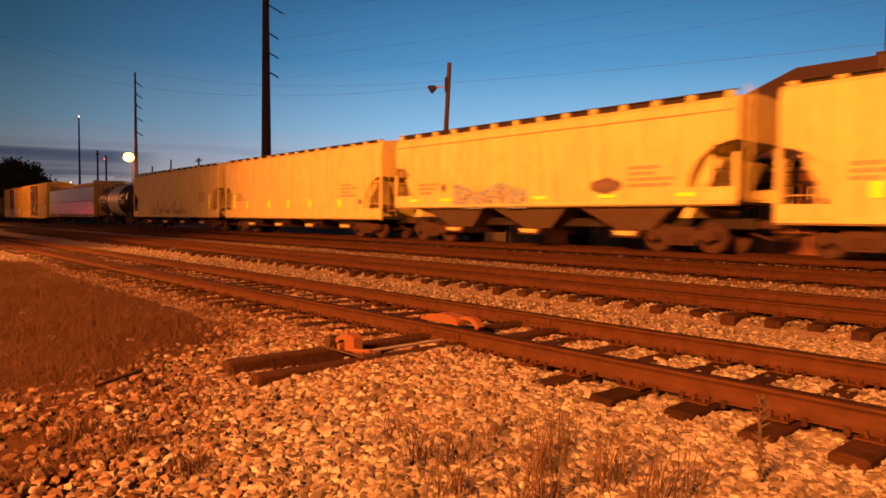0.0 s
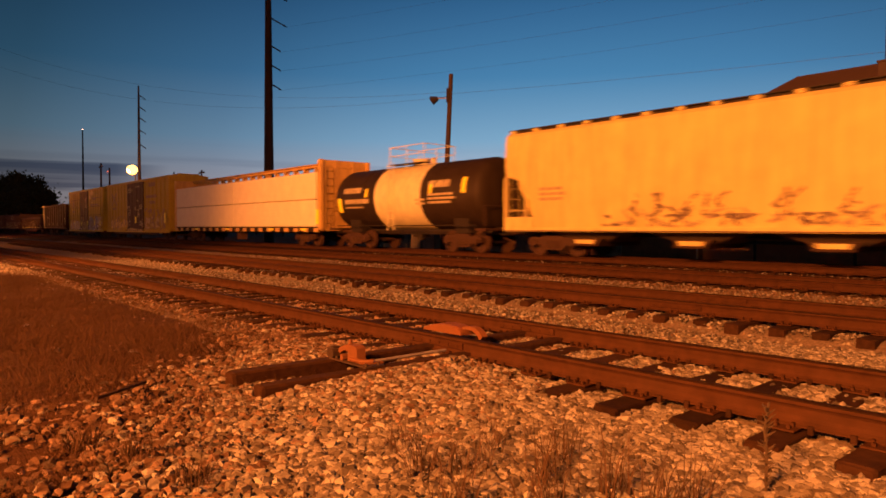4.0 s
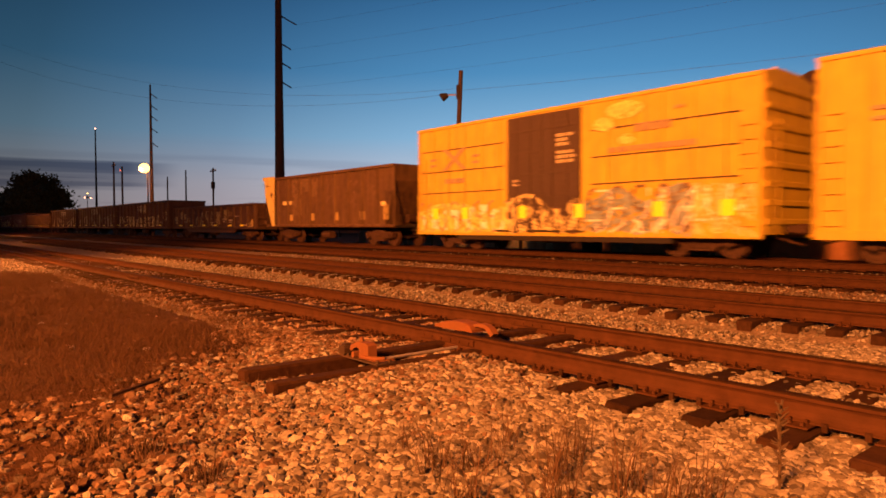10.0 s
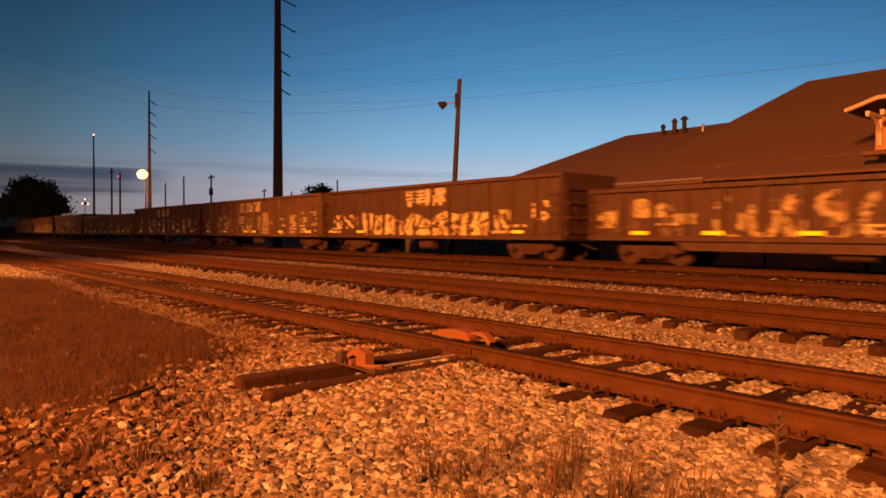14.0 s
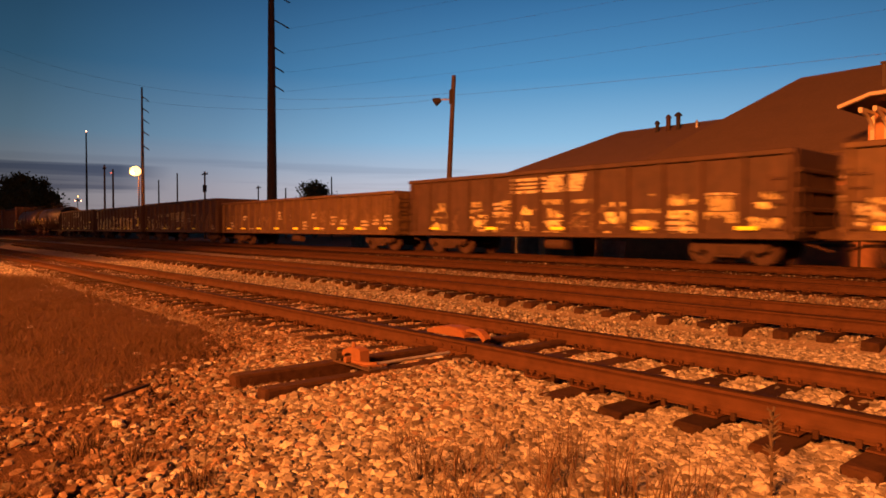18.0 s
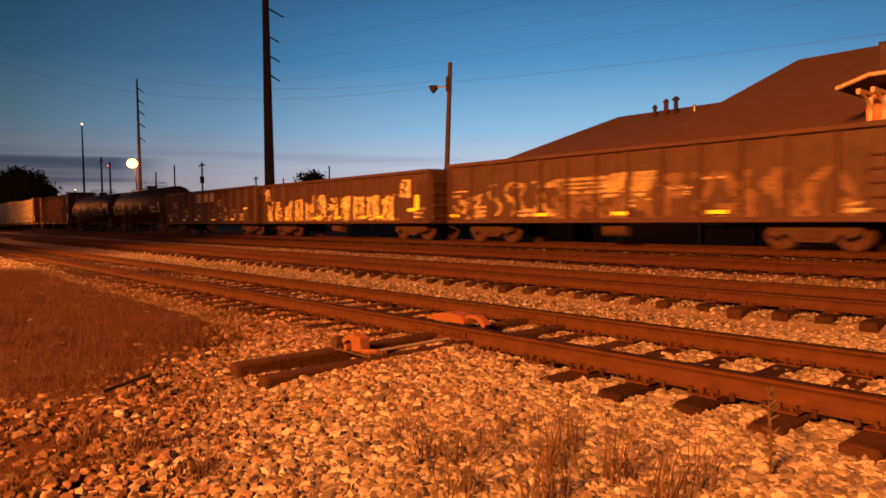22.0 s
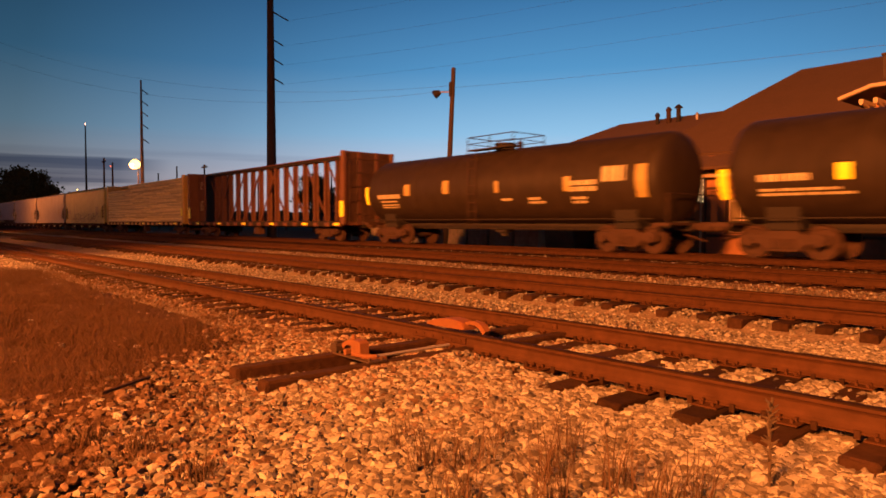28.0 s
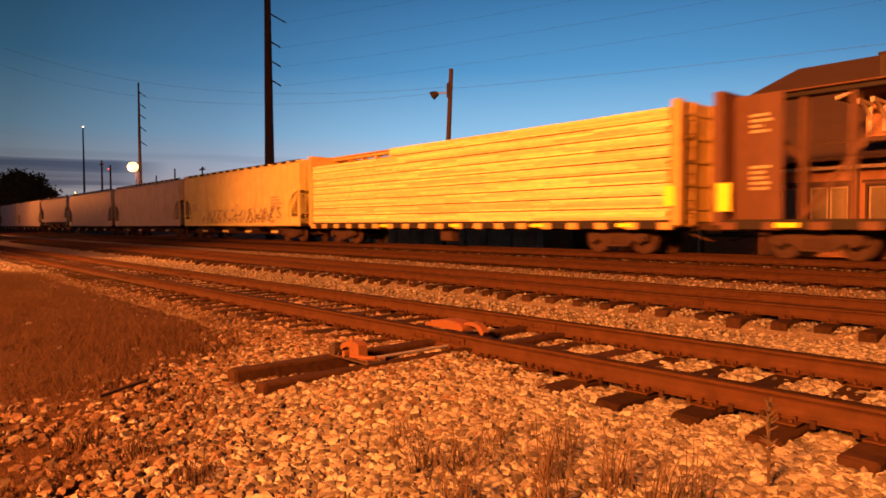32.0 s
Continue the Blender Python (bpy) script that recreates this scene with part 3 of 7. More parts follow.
track("siding", "rusty siding track on dark creosoted wooden ties", 12, -70, 11.105, -14, 0.567, -9.5)
track("second", "rusty middle track on wooden ties standing proud of the stone", 12, -70, 11.45, -16, 0.57)
track("third", "rusty third track half sunk in brown stone", 12, -70, 11.5, -12)
track("main", "main line track carrying the freight train on raised ballast", 12, -70, 11.6, -12)

# ---- derail on the siding, with its stand on two long timbers ----
for x, y0, y1, z1, w in ((-5.785, 2.44, 6.9, 0.065, 0.085), (-5.18, 2.43, 6.9, 0.055, 0.082)):
    f = Form()
    rings = []
    for s in (y0, y0 + 0.03, y0 + 1.5, y1):
        e = 0.01 if s == y0 else 0
        rings.append([(x - w + e, s, -0.16), (x + w - e, s, -0.16), (x + w - e, s, z1 - 0.02), (x + w - 0.02 - e, s, z1 - e), (x - w + 0.02 + e, s, z1 - e), (x - w + e, s, z1 - 0.02)])
    thing("switch_timber", "long dark creosoted timber reaching out from the siding", "timber", group="derail timbers", data=f.loft(rings).mesh("switch_timber", M["tie"]))

stand = thing("derail_stand", "low orange cast derail stand bolted across two timbers", "derail stand", (-5.46, 3.57, 0.060))
part("base_plate", Form().bar(-0.30, 0.34, -0.11, 0.11, 0.0, 0.016, 0.006), M["iron"], stand)
part("gear_box", Form().bar(-0.36, -0.24, -0.10, 0.06, 0.016, 0.105, 0.02).bar(-0.34, -0.28, -0.07, 0.0, 0.10, 0.125, 0.01), M["iron"], stand, "dark iron gear box")
arch = [(-0.22, 0.085), (-0.20, 0.122), (-0.13, 0.152), (-0.06, 0.172), (0.07, 0.172), (0.11, 0.15), (0.118, 0.035), (0.20, 0.016), (-0.05, 0.016), (-0.04, 0.10), (-0.09, 0.115), (-0.15, 0.095), (-0.19, 0.066)]
part("housing", Form().loft([[(x, y, z) for x, z in arch] for y in (-0.055, 0.045)]).tube((-0.07, -0.01, 0.16), (-0.07, -0.01, 0.215), 0.026, 0.014, n=8), M["orange"], stand, "orange arched housing")
part("throw_lever", Form().path([(0.02, -0.07, 0.045), (0.09, -0.065, 0.04), (0.17, -0.02, 0.035), (0.22, 0.06, 0.035)], 0.02, 8), M["orange"], stand, "orange throw lever", smooth=True)
part("lug", Form().bar(-0.13, -0.08, -0.09, -0.03, 0.016, 0.075, 0.01), M["orange"], stand)
part("foot_plate", Form().bar(0.10, 0.25, -0.03, 0.16, 0.0, 0.026, 0.006), M["orange"], stand)
for x, y in ((-0.22, -0.07), (-0.22, 0.07), (0.29, -0.07), (0.29, 0.07)):
    part("bolt", Form().tube((x, y, 0.016), (x, y, 0.038), 0.017, n=6), M["iron"], stand)
part("connecting_rod", Form().tube((0.20, 0.06, 0.03), (0.188, 1.0, 0.03), 0.016, n=8), M["galv"], stand, "worn steel connecting rod", smooth=True)

derail = thing("derail_block", "orange cast derail shoe lying between the siding rails", "derail", (-5.80, 5.26, 0.13))
prof = [(-0.56, 0.0), (-0.55, 0.03), (-0.46, 0.06), (-0.34, 0.09), (-0.18, 0.105), (-0.02, 0.098), (0.08, 0.075), (0.12, 0.03), (0.12, 0.0)]
shoe = Form()
shoe.loft([[(x, y, z * q) for x, z in prof] for y, q in ((-0.11, 0.86), (-0.09, 1.0), (0.09, 1.0), (0.11, 0.86))])
part("shoe", shoe, M["orange"], derail)
hook = [(0.06, 0.066), (0.16, 0.088), (0.26, 0.082), (0.33, 0.05), (0.385, -0.01)]
part("guide_arm", Form().loft([[(x - 0.02, -0.045, z - 0.022), (x + 0.02, -0.045, z + 0.022), (x + 0.02, 0.045, z + 0.022), (x - 0.02, 0.045, z - 0.022)] for x, z in hook]), M["orange"], derail, "curved orange guide arm")

rod = thing("rusty_bar", "thin rusty bar lying at the edge of the weeds", "scrap", data=Form().tube((-5.68, 1.33, 0.03), (-5.96, 1.78, 0.045), 0.016, n=6).mesh("rusty_bar", M["iron"]))


# ---- loose stone ----
def stones(name, label, count, region, sizes, tri, seed):
    g = np.random.default_rng(seed)
    kinds, facets = [], []
    npts = tri // 2 + 2
    for _ in range(48):
        # corners spread over a ball, wrapped in flat facets
        pts = []
        while len(pts) < npts:
            p = g.normal(size=3)
            p /= np.linalg.norm(p)
            if all(np.dot(p, q) < (0.62 if tri > 10 else 0.4) for q in pts) or g.random() < 0.004:
                pts.append(p)
        pts = np.array(pts)
        tris = []
        for i, j, k in itertools.combinations(range(npts), 3):
            nrm = np.cross(pts[j] - pts[i], pts[k] - pts[i])
            d = (pts - pts[i]) @ nrm
            if d.max() < 1e-9:
                tris.append((i, j, k))
            elif d.min() > -1e-9:
                tris.append((i, k, j))
        kinds.append(pts * g.uniform(0.75, 1.3, (1, 3)))
        facets.append(tris)
    facets = np.array(facets)
    spots = []
    ties = {}
    for x, y in TIE_SPOTS:
        ties.setdefault(int(x // 1), []).append((x, y))
    rails = [(c + s, SKEW.get(key, 0.0)) for key, (c, _) in TRACKS.items() for s in (-0.755, 0.755)]
    while len(spots) < count:
        x, y = region(g)
        if weedy(x, y) > g.uniform(0.05, 1.02) or g.random() < 0.9 * silted(x, y) or min(abs(y - r - k * x) for r, k in rails) < 0.075:
            continue
        near = [p for k in (-1, 0, 1) for p in ties.get(int(x // 1) + k, ())]
        if any(abs(x - a) < 0.14 and abs(y - b) < 1.345 for a, b in near) and g.random() < 0.95:
            continue
        if 2.4 < y < 6.9 and (abs(x + 5.785) < 0.115 or (abs(x + 5.17) < 0.11 and g.random() < 0.97) or (2.8 < y < 4.6 and abs(x + 5.5) < 0.22 and g.random() < 0.8)):
            continue
        spots.append((x, y, level(x, y)))
    spots = np.array(spots)
    n = len(spots)
    size = g.uniform(*sizes, n) * g.choice([0.7, 1.0, 1.0, 1.35], n)
    ang = g.uniform(0, 2 * np.pi, n)
    tilt = g.uniform(-0.5, 0.5, n)
    ca, sa, ct, st = np.cos(ang), np.sin(ang), np.cos(tilt), np.sin(tilt)
    pick = g.integers(0, len(kinds), n)
    shape = np.array(kinds)[pick] * np.array([1.0, 0.9, 0.72])
    x, y, z = shape[..., 0], shape[..., 1], shape[..., 2]
    y, z = y * ct[:, None] - z * st[:, None], y * st[:, None] + z * ct[:, None]
    x, y = x * ca[:, None] - y * sa[:, None], x * sa[:, None] + y * ca[:, None]
    v = np.stack((x, y, z), -1) * size[:, None, None] + spots[:, None, :] + np.array([0, 0, -0.012]) + (g.uniform(-0.01, 0.012, n)[:, None, None] * np.array([0, 0, 1]))
    fidx = (facets[pick] + (np.arange(n) * npts)[:, None, None]).reshape(-1, 3)
    me = bpy.data.meshes.new(name)
    me.vertices.add(n * npts)
    me.vertices.foreach_set("co", v.reshape(-1).astype(np.float32))
    me.loops.add(len(fidx) * 3)
    me.loops.foreach_set("vertex_index", fidx.reshape(-1).astype(np.int32))
    me.polygons.add(len(fidx))
    me.polygons.foreach_set("loop_start", np.arange(0, len(fidx) * 3, 3, dtype=np.int32))
    me.polygons.foreach_set("use_smooth", np.zeros(len(fidx), dtype=bool))
    me.update(calc_edges=True)
    me.materials.append(M["stone"])
    me.materials.append(M["dusty"])
    dirt = np.clip((-3.4 - spots[:, 0] + 0.5 * np.sin(spots[:, 1] * 1.7 + spots[:, 0])) / 4.0, 0, 1) * np.clip((9.5 - spots[:, 1]) / 4.0, 0, 1) * np.where(spots[:, 0] < -21, 0.2, 1.0)
    dirt = np.maximum(dirt, np.array([silted(a, b) if b < 4.6 else 0.0 for a, b in spots[:, :2]]))
    dirt = np.maximum(dirt, 0.65 * np.clip((spots[:, 1] - 11.6) / 1.0, 0, 1))
    me.polygons.foreach_set("material_index", np.repeat((g.random(n) < 0.85 * dirt).astype(np.int32), facets.shape[1]))
    return thing(name, label, "gravel", kind="stuff", data=me)


def near_spot(g):
    d = 2.2 + 7.3 * g.random() ** 0.75
    a = radians(50.0 + g.uniform(-38, 38))
    return -math.sin(a) * d, math.cos(a) * d


def far_spot(g):
    while True:
        d = 9.3 + 25 * g.random() ** 0.85
        a = radians(50.0 + g.uniform(-37, 37))
        x, y = -math.sin(a) * d, math.cos(a) * d
        if y < 14.5 or (y < 23 and g.random() < 0.22):
            return x, y


stones("loose_gravel", "loose pale angular crushed stone around the siding", 74000, near_spot, (0.023, 0.041), 16, 3)


def side_spot(g):
    while True:
        x, y = g.uniform(-11, 9), g.uniform(-2.6, 9.4)
        d, a = math.hypot(x, y), math.degrees(math.atan2(-x, y))
        if (d < 2.3 or abs(a - 50) > 37.5) and d < 11:
            return x, y


stones("loose_gravel", "loose pale angular crushed stone beside the siding", 52000, side_spot, (0.028, 0.05), 8, 6)
stones("far_gravel", "crushed stone spread between the farther tracks", 60000, far_spot, (0.020, 0.038), 8, 4)


# ---- weeds ----
def blades(name, label, spots, seed):
    r = random.Random(seed)
    f = Form()
    for x, y, h, w, lean in spots:
        a, b = r.uniform(0, 6.28), r.uniform(0, 6.28)
        dx, dy = math.cos(a) * w, math.sin(a) * w
        z = -0.06
        k = [(0.0, 0.0), (0.5, 0.3), (0.85, 0.75), (1.0, 1.0)]
        pts = [(x + math.cos(b) * lean * s * h, y + math.sin(b) * lean * s * h, z + h * q * (1 - 0.25 * lean * s)) for q, s in k]
        vs = []
        for i, p in enumerate(pts[:-1]):
            t = 1 - i * 0.28
            vs += [(p[0] - dx * t, p[1] - dy * t, p[2]), (p[0] + dx * t, p[1] + dy * t, p[2])]
        vs.append(pts[-1])
        f.add(vs, [(0, 1, 3, 2), (2, 3, 5, 4), (4, 5, 6)])
    me = bpy.data.meshes.new(name)
    me.from_pydata(f.v, [], f.f)
    me.materials.append(M["grass" if name == "dry_weeds" else "stalk"])
    return thing(name, label, "weeds", kind="stuff", data=me)


spots = []
r = random.Random(21)
while len(spots) < 64000:
    x = -4.0 - 20 * r.random() ** 1.5
    y = r.uniform(0.09 * abs(x) - 0.2, 4.2)
    m = max(weedy(x, y), 0.3 * silted(x, y))
    if r.random() < m ** 0.75 * (0.35 + 0.65 * smooth(-0.3, 0.3, noise.noise(Vector((x * 1.1, y * 1.1, 1.7))))):
        h = r.uniform(0.04, 0.18) * (0.7 + 0.5 * m) * (1.0 + 0.5 * noise.noise(Vector((x * 0.5, y * 0.5, 8))))
        spots.append((x, y, h, r.uniform(0.001, 0.0024), r.uniform(0.3, 1.5)))
blades("dry_weeds", "low tangled dry brown weeds beside the siding", spots, 5)

CLUMPS = [(-2.75, 2.55, 26, 0.42), (-2.35, 2.75, 30, 0.48), (-2.95, 2.95, 18, 0.34), (-2.05, 2.95, 26, 0.46), (-2.55, 3.1, 16, 0.40), (-1.75, 3.15, 20, 0.36), (-2.9, 2.35, 30, 0.40), (-2.45, 2.2, 30, 0.36), (-2.1, 2.45, 34, 0.42), (-1.7, 2.8, 26, 0.40), (-3.35, 2.5, 14, 0.30),
          (-3.6, 1.3, 60, 0.22), (-4.2, 1.2, 70, 0.22), (-4.7, 1.0, 60, 0.2), (-3.0, 1.6, 18, 0.16)]
for cx, cy, n, h in CLUMPS:
    sp = [(cx + r.gauss(0, 0.06), cy + r.gauss(0, 0.06), h * r.uniform(0.4, 1.1), r.uniform(0.002, 0.0045), r.uniform(0.1, 0.6)) for _ in range(int(n * 1.7))]
    blades("weed_clump", "thin dead grass clump growing through the stone", sp, int(n + cx * 10))
f = Form()
f.path([(-1.53, 3.54, -0.1), (-1.52, 3.53, 0.16), (-1.54, 3.54, 0.32), (-1.52, 3.54, 0.46)], 0.007)
for k in range(46):
    z = 0.02 + 0.42 * k / 46
    a = r.uniform(0, 6.28)
    f.tube((-1.53, 3.54, z), (-1.53 + 0.045 * math.cos(a), 3.54 + 0.045 * math.sin(a), z + r.uniform(0.0, 0.05)), 0.009, 0.002, n=4)
thing("dock_weed", "tall dark dead weed stalk with a seed head", "weed", kind="stuff", data=f.mesh("dock_weed", M["bark"]))

# ---- freight cars ----
CAR_Y, CAR_Z = TRACKS["main"]
HALF = 1.60
CARS = []


def side_frame_mesh():
    prof = [(-1.15, 0.42), (-1.15, 0.62), (-0.95, 0.70), (-0.55, 0.66), (-0.38, 0.78), (0.38, 0.78), (0.55, 0.66), (0.95, 0.70), (1.15, 0.62), (1.15, 0.42), (0.95, 0.36),
            (0.70, 0.44), (0.42, 0.22), (-0.42, 0.22), (-0.70, 0.44), (-0.95, 0.36)]
    f = Form().loft([[(x, y, z) for x, z in prof] for y in (-0.09, 0.09)])
    for s in (-0.89, 0.89):
        f.tube((s, -0.16, 0.46), (s, 0.1, 0.46), 0.13, n=12)
    for k in range(-2, 3):
        f.tube((k * 0.13, -0.10, 0.30), (k * 0.13, -0.10, 0.56), 0.055, n=8)
    return f.mesh("side_frame", M["truck"])


def wheelset_mesh():
    f = Form().tube((0, -0.95, 0), (0, 0.95, 0), 0.075, n=10)
    for s in (-1, 1):
        rim = [(0.70 * s, 0.40), (0.70 * s, 0.49), (0.735 * s, 0.465), (0.82 * s, 0.455), (0.82 * s, 0.38), (0.78 * s, 0.36), (0.76 * s, 0.14), (0.80 * s, 0.10)]
        n = 24
        f.loft([[(r * math.cos(2 * math.pi * i / n), y, r * math.sin(2 * math.pi * i / n)) for i in range(n)] for y, r in rim], caps=True)
    return f.mesh("wheelset", M["truck"], True)


SIDE_FRAME, WHEELSET = side_frame_mesh(), wheelset_mesh()
BOLSTER = Form().bar(-0.2, 0.2, -1.0, 1.0, 0.42, 0.72, 0.04).bar(-1.0, 1.0, -0.08, 0.08, 0.35, 0.5, 0.02).mesh("truck", M["under"])
COUPLER = Form().bar(-0.5, 0.25, -0.09, 0.09, 0.76, 0.98, 0.02).bar(0.2, 0.52, -0.16, 0.14, 0.72, 1.02, 0.05).tube((-0.2, -0.35, 0.62), (0.45, -0.30, 0.42), 0.03).mesh("coupler", M["truck"])


def ladder_form(w, h, rungs, r=0.014):
    f = Form()
    for s in (-w / 2, w / 2):
        f.tube((s, 0, 0), (s, 0, h), r * 1.3, n=6)
    for k in range(rungs):
        z = h * (k + 0.6) / rungs
        f.tube((-w / 2, 0, z), (w / 2, 0, z), r, n=6)
    return f


LADDER = {m: ladder_form(0.45, 3.2, 8).mesh("ladder", M[m]) for m in ("tan", "grey", "box", "truck")}
SHORT_LADDER = ladder_form(0.45, 1.7, 5).mesh("ladder", M["truck"])


def running_gear(car, length, inset):
    """Trucks, couplers and the centre sill."""
    for s in (-1, 1):
        x = s * (length / 2 - inset)
        tr = part("truck", BOLSTER, None, car, at=(x, 0, 0))
        for q in (-1, 1):
            part("side_frame", SIDE_FRAME, None, tr, at=pose(0, q * 0.99, 0, 0, 0, 0 if q < 0 else 180))
            part("wheelset", WHEELSET, None, tr, at=(q * 0.89, 0, 0.457))
        part("coupler", COUPLER, None, car, at=pose(s * (length / 2 + 0.1), 0, 0, 0, 0, 0 if s > 0 else 180))
    part("centre_sill", Form().bar(-length / 2, length / 2, -0.3, 0.3, 0.72, 1.05, 0.03), M["under"], car)


def start_car(name, label, right, left, group="freight train"):
    length = right - left
    car = thing(name, label, "freight car", (0.5 * (left + right), CAR_Y, CAR_Z), group)
    CARS.append((car, 0.5 * (left + right)))
    return car, length


def bars(car, spots, mat, y=-HALF - 0.006, name="lettering", label="", bend=None):
    """Flat painted bars on the near side: x0, x1, z0, z1."""
    f = Form()
    for x0, x1, z0, z1 in spots:
        f.add([(x0, y, z0), (x1, y, z0), (x1, y, z1), (x0, y, z1)], [(0, 1, 2, 3)])
    return part(name, f, M[mat], car, label, kind="stuff")


def text_rows(x, z, w, rows, h=0.11, gap=0.07, seed=0):
    """Rows of short bars that stand for small lettering."""
    r = random.Random(seed)
    out = []
    for k in range(rows):
        a = x
        end = x + w * r.uniform(0.55, 1.0)
        while a < end:
            b = a + r.uniform(0.12, 0.35)
            out.append((a, min(b, end), z - k * (h + gap), z - k * (h + gap) + h))
            a = b + 0.05
    return out


def ripple(x, z, seed, scale):
    """A smooth random field between about -1 and 1."""
    g = random.Random(seed)
    out = 0
    for _ in range(5):
        k, h = g.uniform(0.6, 1.9) / scale, g.uniform(0, 6.28)
        out = out + np.sin(k * (x * math.cos(h) + z * math.sin(h)) * 2.2 + g.uniform(0, 6.28))
    return out / 3


def spray_on(car, shape, x0, x1, z0, z1, mat, y, ribs=(), rib_y=None, name="graffiti", label="", dx=0.05, dz=0.035):
    """Paint that lies on a side: thin upright runs wherever shape(x, z) holds, on the panels and on the faces of the ribs."""
    xs, zs = np.arange(x0, x1, dx), np.arange(z0, z1, dz)
    gx, gz = np.meshgrid(xs + dx / 2, zs + dz / 2, indexing="ij")
    on = shape(gx, gz)
    if name in ("graffiti", "lettering"):
        on &= (ripple(gx, gz, x0 * 7 + z1, 0.07) > -0.62) & (ripple(gx, gz, x1 * 5 + z0, 0.16) > -0.85)
    f = Form()
    for i, x in enumerate(xs):
        d = min((abs(x + dx / 2 - r) for r in ribs), default=9)
        if 0.035 < d < 0.13:
            continue
        yy = rib_y if d <= 0.035 else y
        col = np.flatnonzero(np.diff(np.concatenate(([0], on[i].astype(int), [0]))))
        for s, e in zip(col[::2], col[1::2]):
            f.add([(x, yy, z0 + s * dz), (x + dx, yy, z0 + s * dz), (x + dx, yy, z0 + e * dz), (x, yy, z0 + e * dz)], [(0, 1, 2, 3)])
    if f.f:
        part(name, f, M[mat], car, label or M[mat].name.replace("_", " ") + " graffiti", kind="stuff")


def strokes(x0, x1, z0, z1, seed, weight, width=0.8, per=3, slant=0.15):
    """Letter-like bent strokes, letter by letter."""
    r = random.Random(seed)
    segs = []
    x, h = x0, z1 - z0
    while x < x1 - width * 0.4:
        w = width * r.uniform(0.7, 1.25)
        for _ in range(per):
            pts = [(x + r.uniform(0.05, 0.9) * w, z0 + h * r.choice((0.05, 0.3, 0.55, 0.95))) for _ in range(r.choice((2, 3, 3)))]
            for (a, b), (c, d) in zip(pts, pts[1:]):
                bow = r.uniform(-0.3, 0.3) * w
                prev = None
                for k in range(6):
                    s = k / 5
                    q = (a + (c - a) * s + bow * math.sin(math.pi * s) + slant * (b + (d - b) * s - z0), b + (d - b) * s)
                    if prev:
                        segs.append((*prev, *q, weight * r.uniform(0.7, 1.15)))
                    prev = q
        x += w * 0.95

    def shape(gx, gz):
        on = np.zeros(gx.shape, bool)
        for a, b, c, d, w in segs:
            n = (c - a) ** 2 + (d - b) ** 2 + 1e-9
            u = np.clip(((gx - a) * (c - a) + (gz - b) * (d - b)) / n, 0, 1)
            on |= (gx - a - u * (c - a)) ** 2 + (gz - b - u * (d - b)) ** 2 < (w / 2) ** 2
        return on
    return shape


def mass(x0, x1, z0, z1, seed, width=0.9, cut=0.07, wear=0.75):
    """Filled bubble letters with thin gaps between them, holes and a wavy top."""
    r = random.Random(seed)
    edges, holes = [], []
    x = x0
    while x < x1:
        edges.append((x, r.uniform(-0.25, 0.25), r.uniform(0, 6)))
        holes.append((x + width * r.uniform(0.3, 0.7), z0 + (z1 - z0) * r.uniform(0.3, 0.7), r.uniform(0.03, 0.08), r.uniform(0.04, 0.12)))
        x += width * r.uniform(0.7, 1.3)

    def shape(gx, gz):
        h = z1 - z0
        on = (gx > x0) & (gx < x1) & (gz > z0 + 0.06 * h * (1 + ripple(gx, 0, seed + 1, 0.8))) & (gz < z0 + h * (0.80 + 0.2 * ripple(gx, 0, seed + 2, 0.9)))
        for e, sl, ph in edges:
            on &= np.abs(gx - e - sl * (gz - z0) - 0.07 * np.sin(gz * 5 + ph)) > cut / 2
        for a, b, c, d in holes:
            on &= ((gx - a) / c) ** 2 + ((gz - b) / d) ** 2 > 1
        return on & (ripple(gx, gz, seed + 3, 0.28) < wear)
    return shape


def bubbles(x0, x1, z0, z1, seed, width=1.0, thick=0.16):
    """Fat outlined round letters, each a broken ring or two."""
    r = random.Random(seed)
    rings = []
    x = x0
    while x < x1 - width * 0.4:
        w = width * r.uniform(0.8, 1.15)
        kind = r.randint(0, 1)
        zc, h = 0.5 * (z0 + z1), 0.5 * (z1 - z0)
        if kind == 0:
            rings.append((x + w / 2, zc, w * 0.46, h * 0.95, r.uniform(-3, 3), r.uniform(0.3, 1.0)))
        elif kind == 1:
            rings += [(x + w / 2, zc + h * 0.45, w * 0.42, h * 0.52, r.uniform(-0.6, 0.6), 1.2), (x + w / 2, zc - h * 0.45, w * 0.42, h * 0.52, 3.14 + r.uniform(-0.6, 0.6), 1.2)]
        else:
            rings.append((x + w / 2, zc - h * 0.1, w * 0.42, h * 0.85, 1.57 + r.uniform(-0.3, 0.3), 1.3))
        x += w

    def shape(gx, gz):
        on = np.zeros(gx.shape, bool)
        for a, b, rx, rz, gap, half in rings:
            u, v = (gx - a) / rx, (gz - b) / rz
            d = np.sqrt(u * u + v * v)
            ang = np.abs((np.arctan2(v, u) - gap + np.pi) % (2 * np.pi) - np.pi)
            on |= (d < 1) & (d > 1 - thick / min(rx, rz)) & (ang > half)
        return on & (ripple(gx, gz, seed + 5, 0.3) < 0.8)
    return shape


def blot(cx, cz, rx, rz, seed=1):
    def shape(gx, gz):
        return ((gx - cx) / rx) ** 2 + ((gz - cz) / rz) ** 2 < 1 + 0.22 * ripple(gx, gz, seed, 0.3)
    return shape


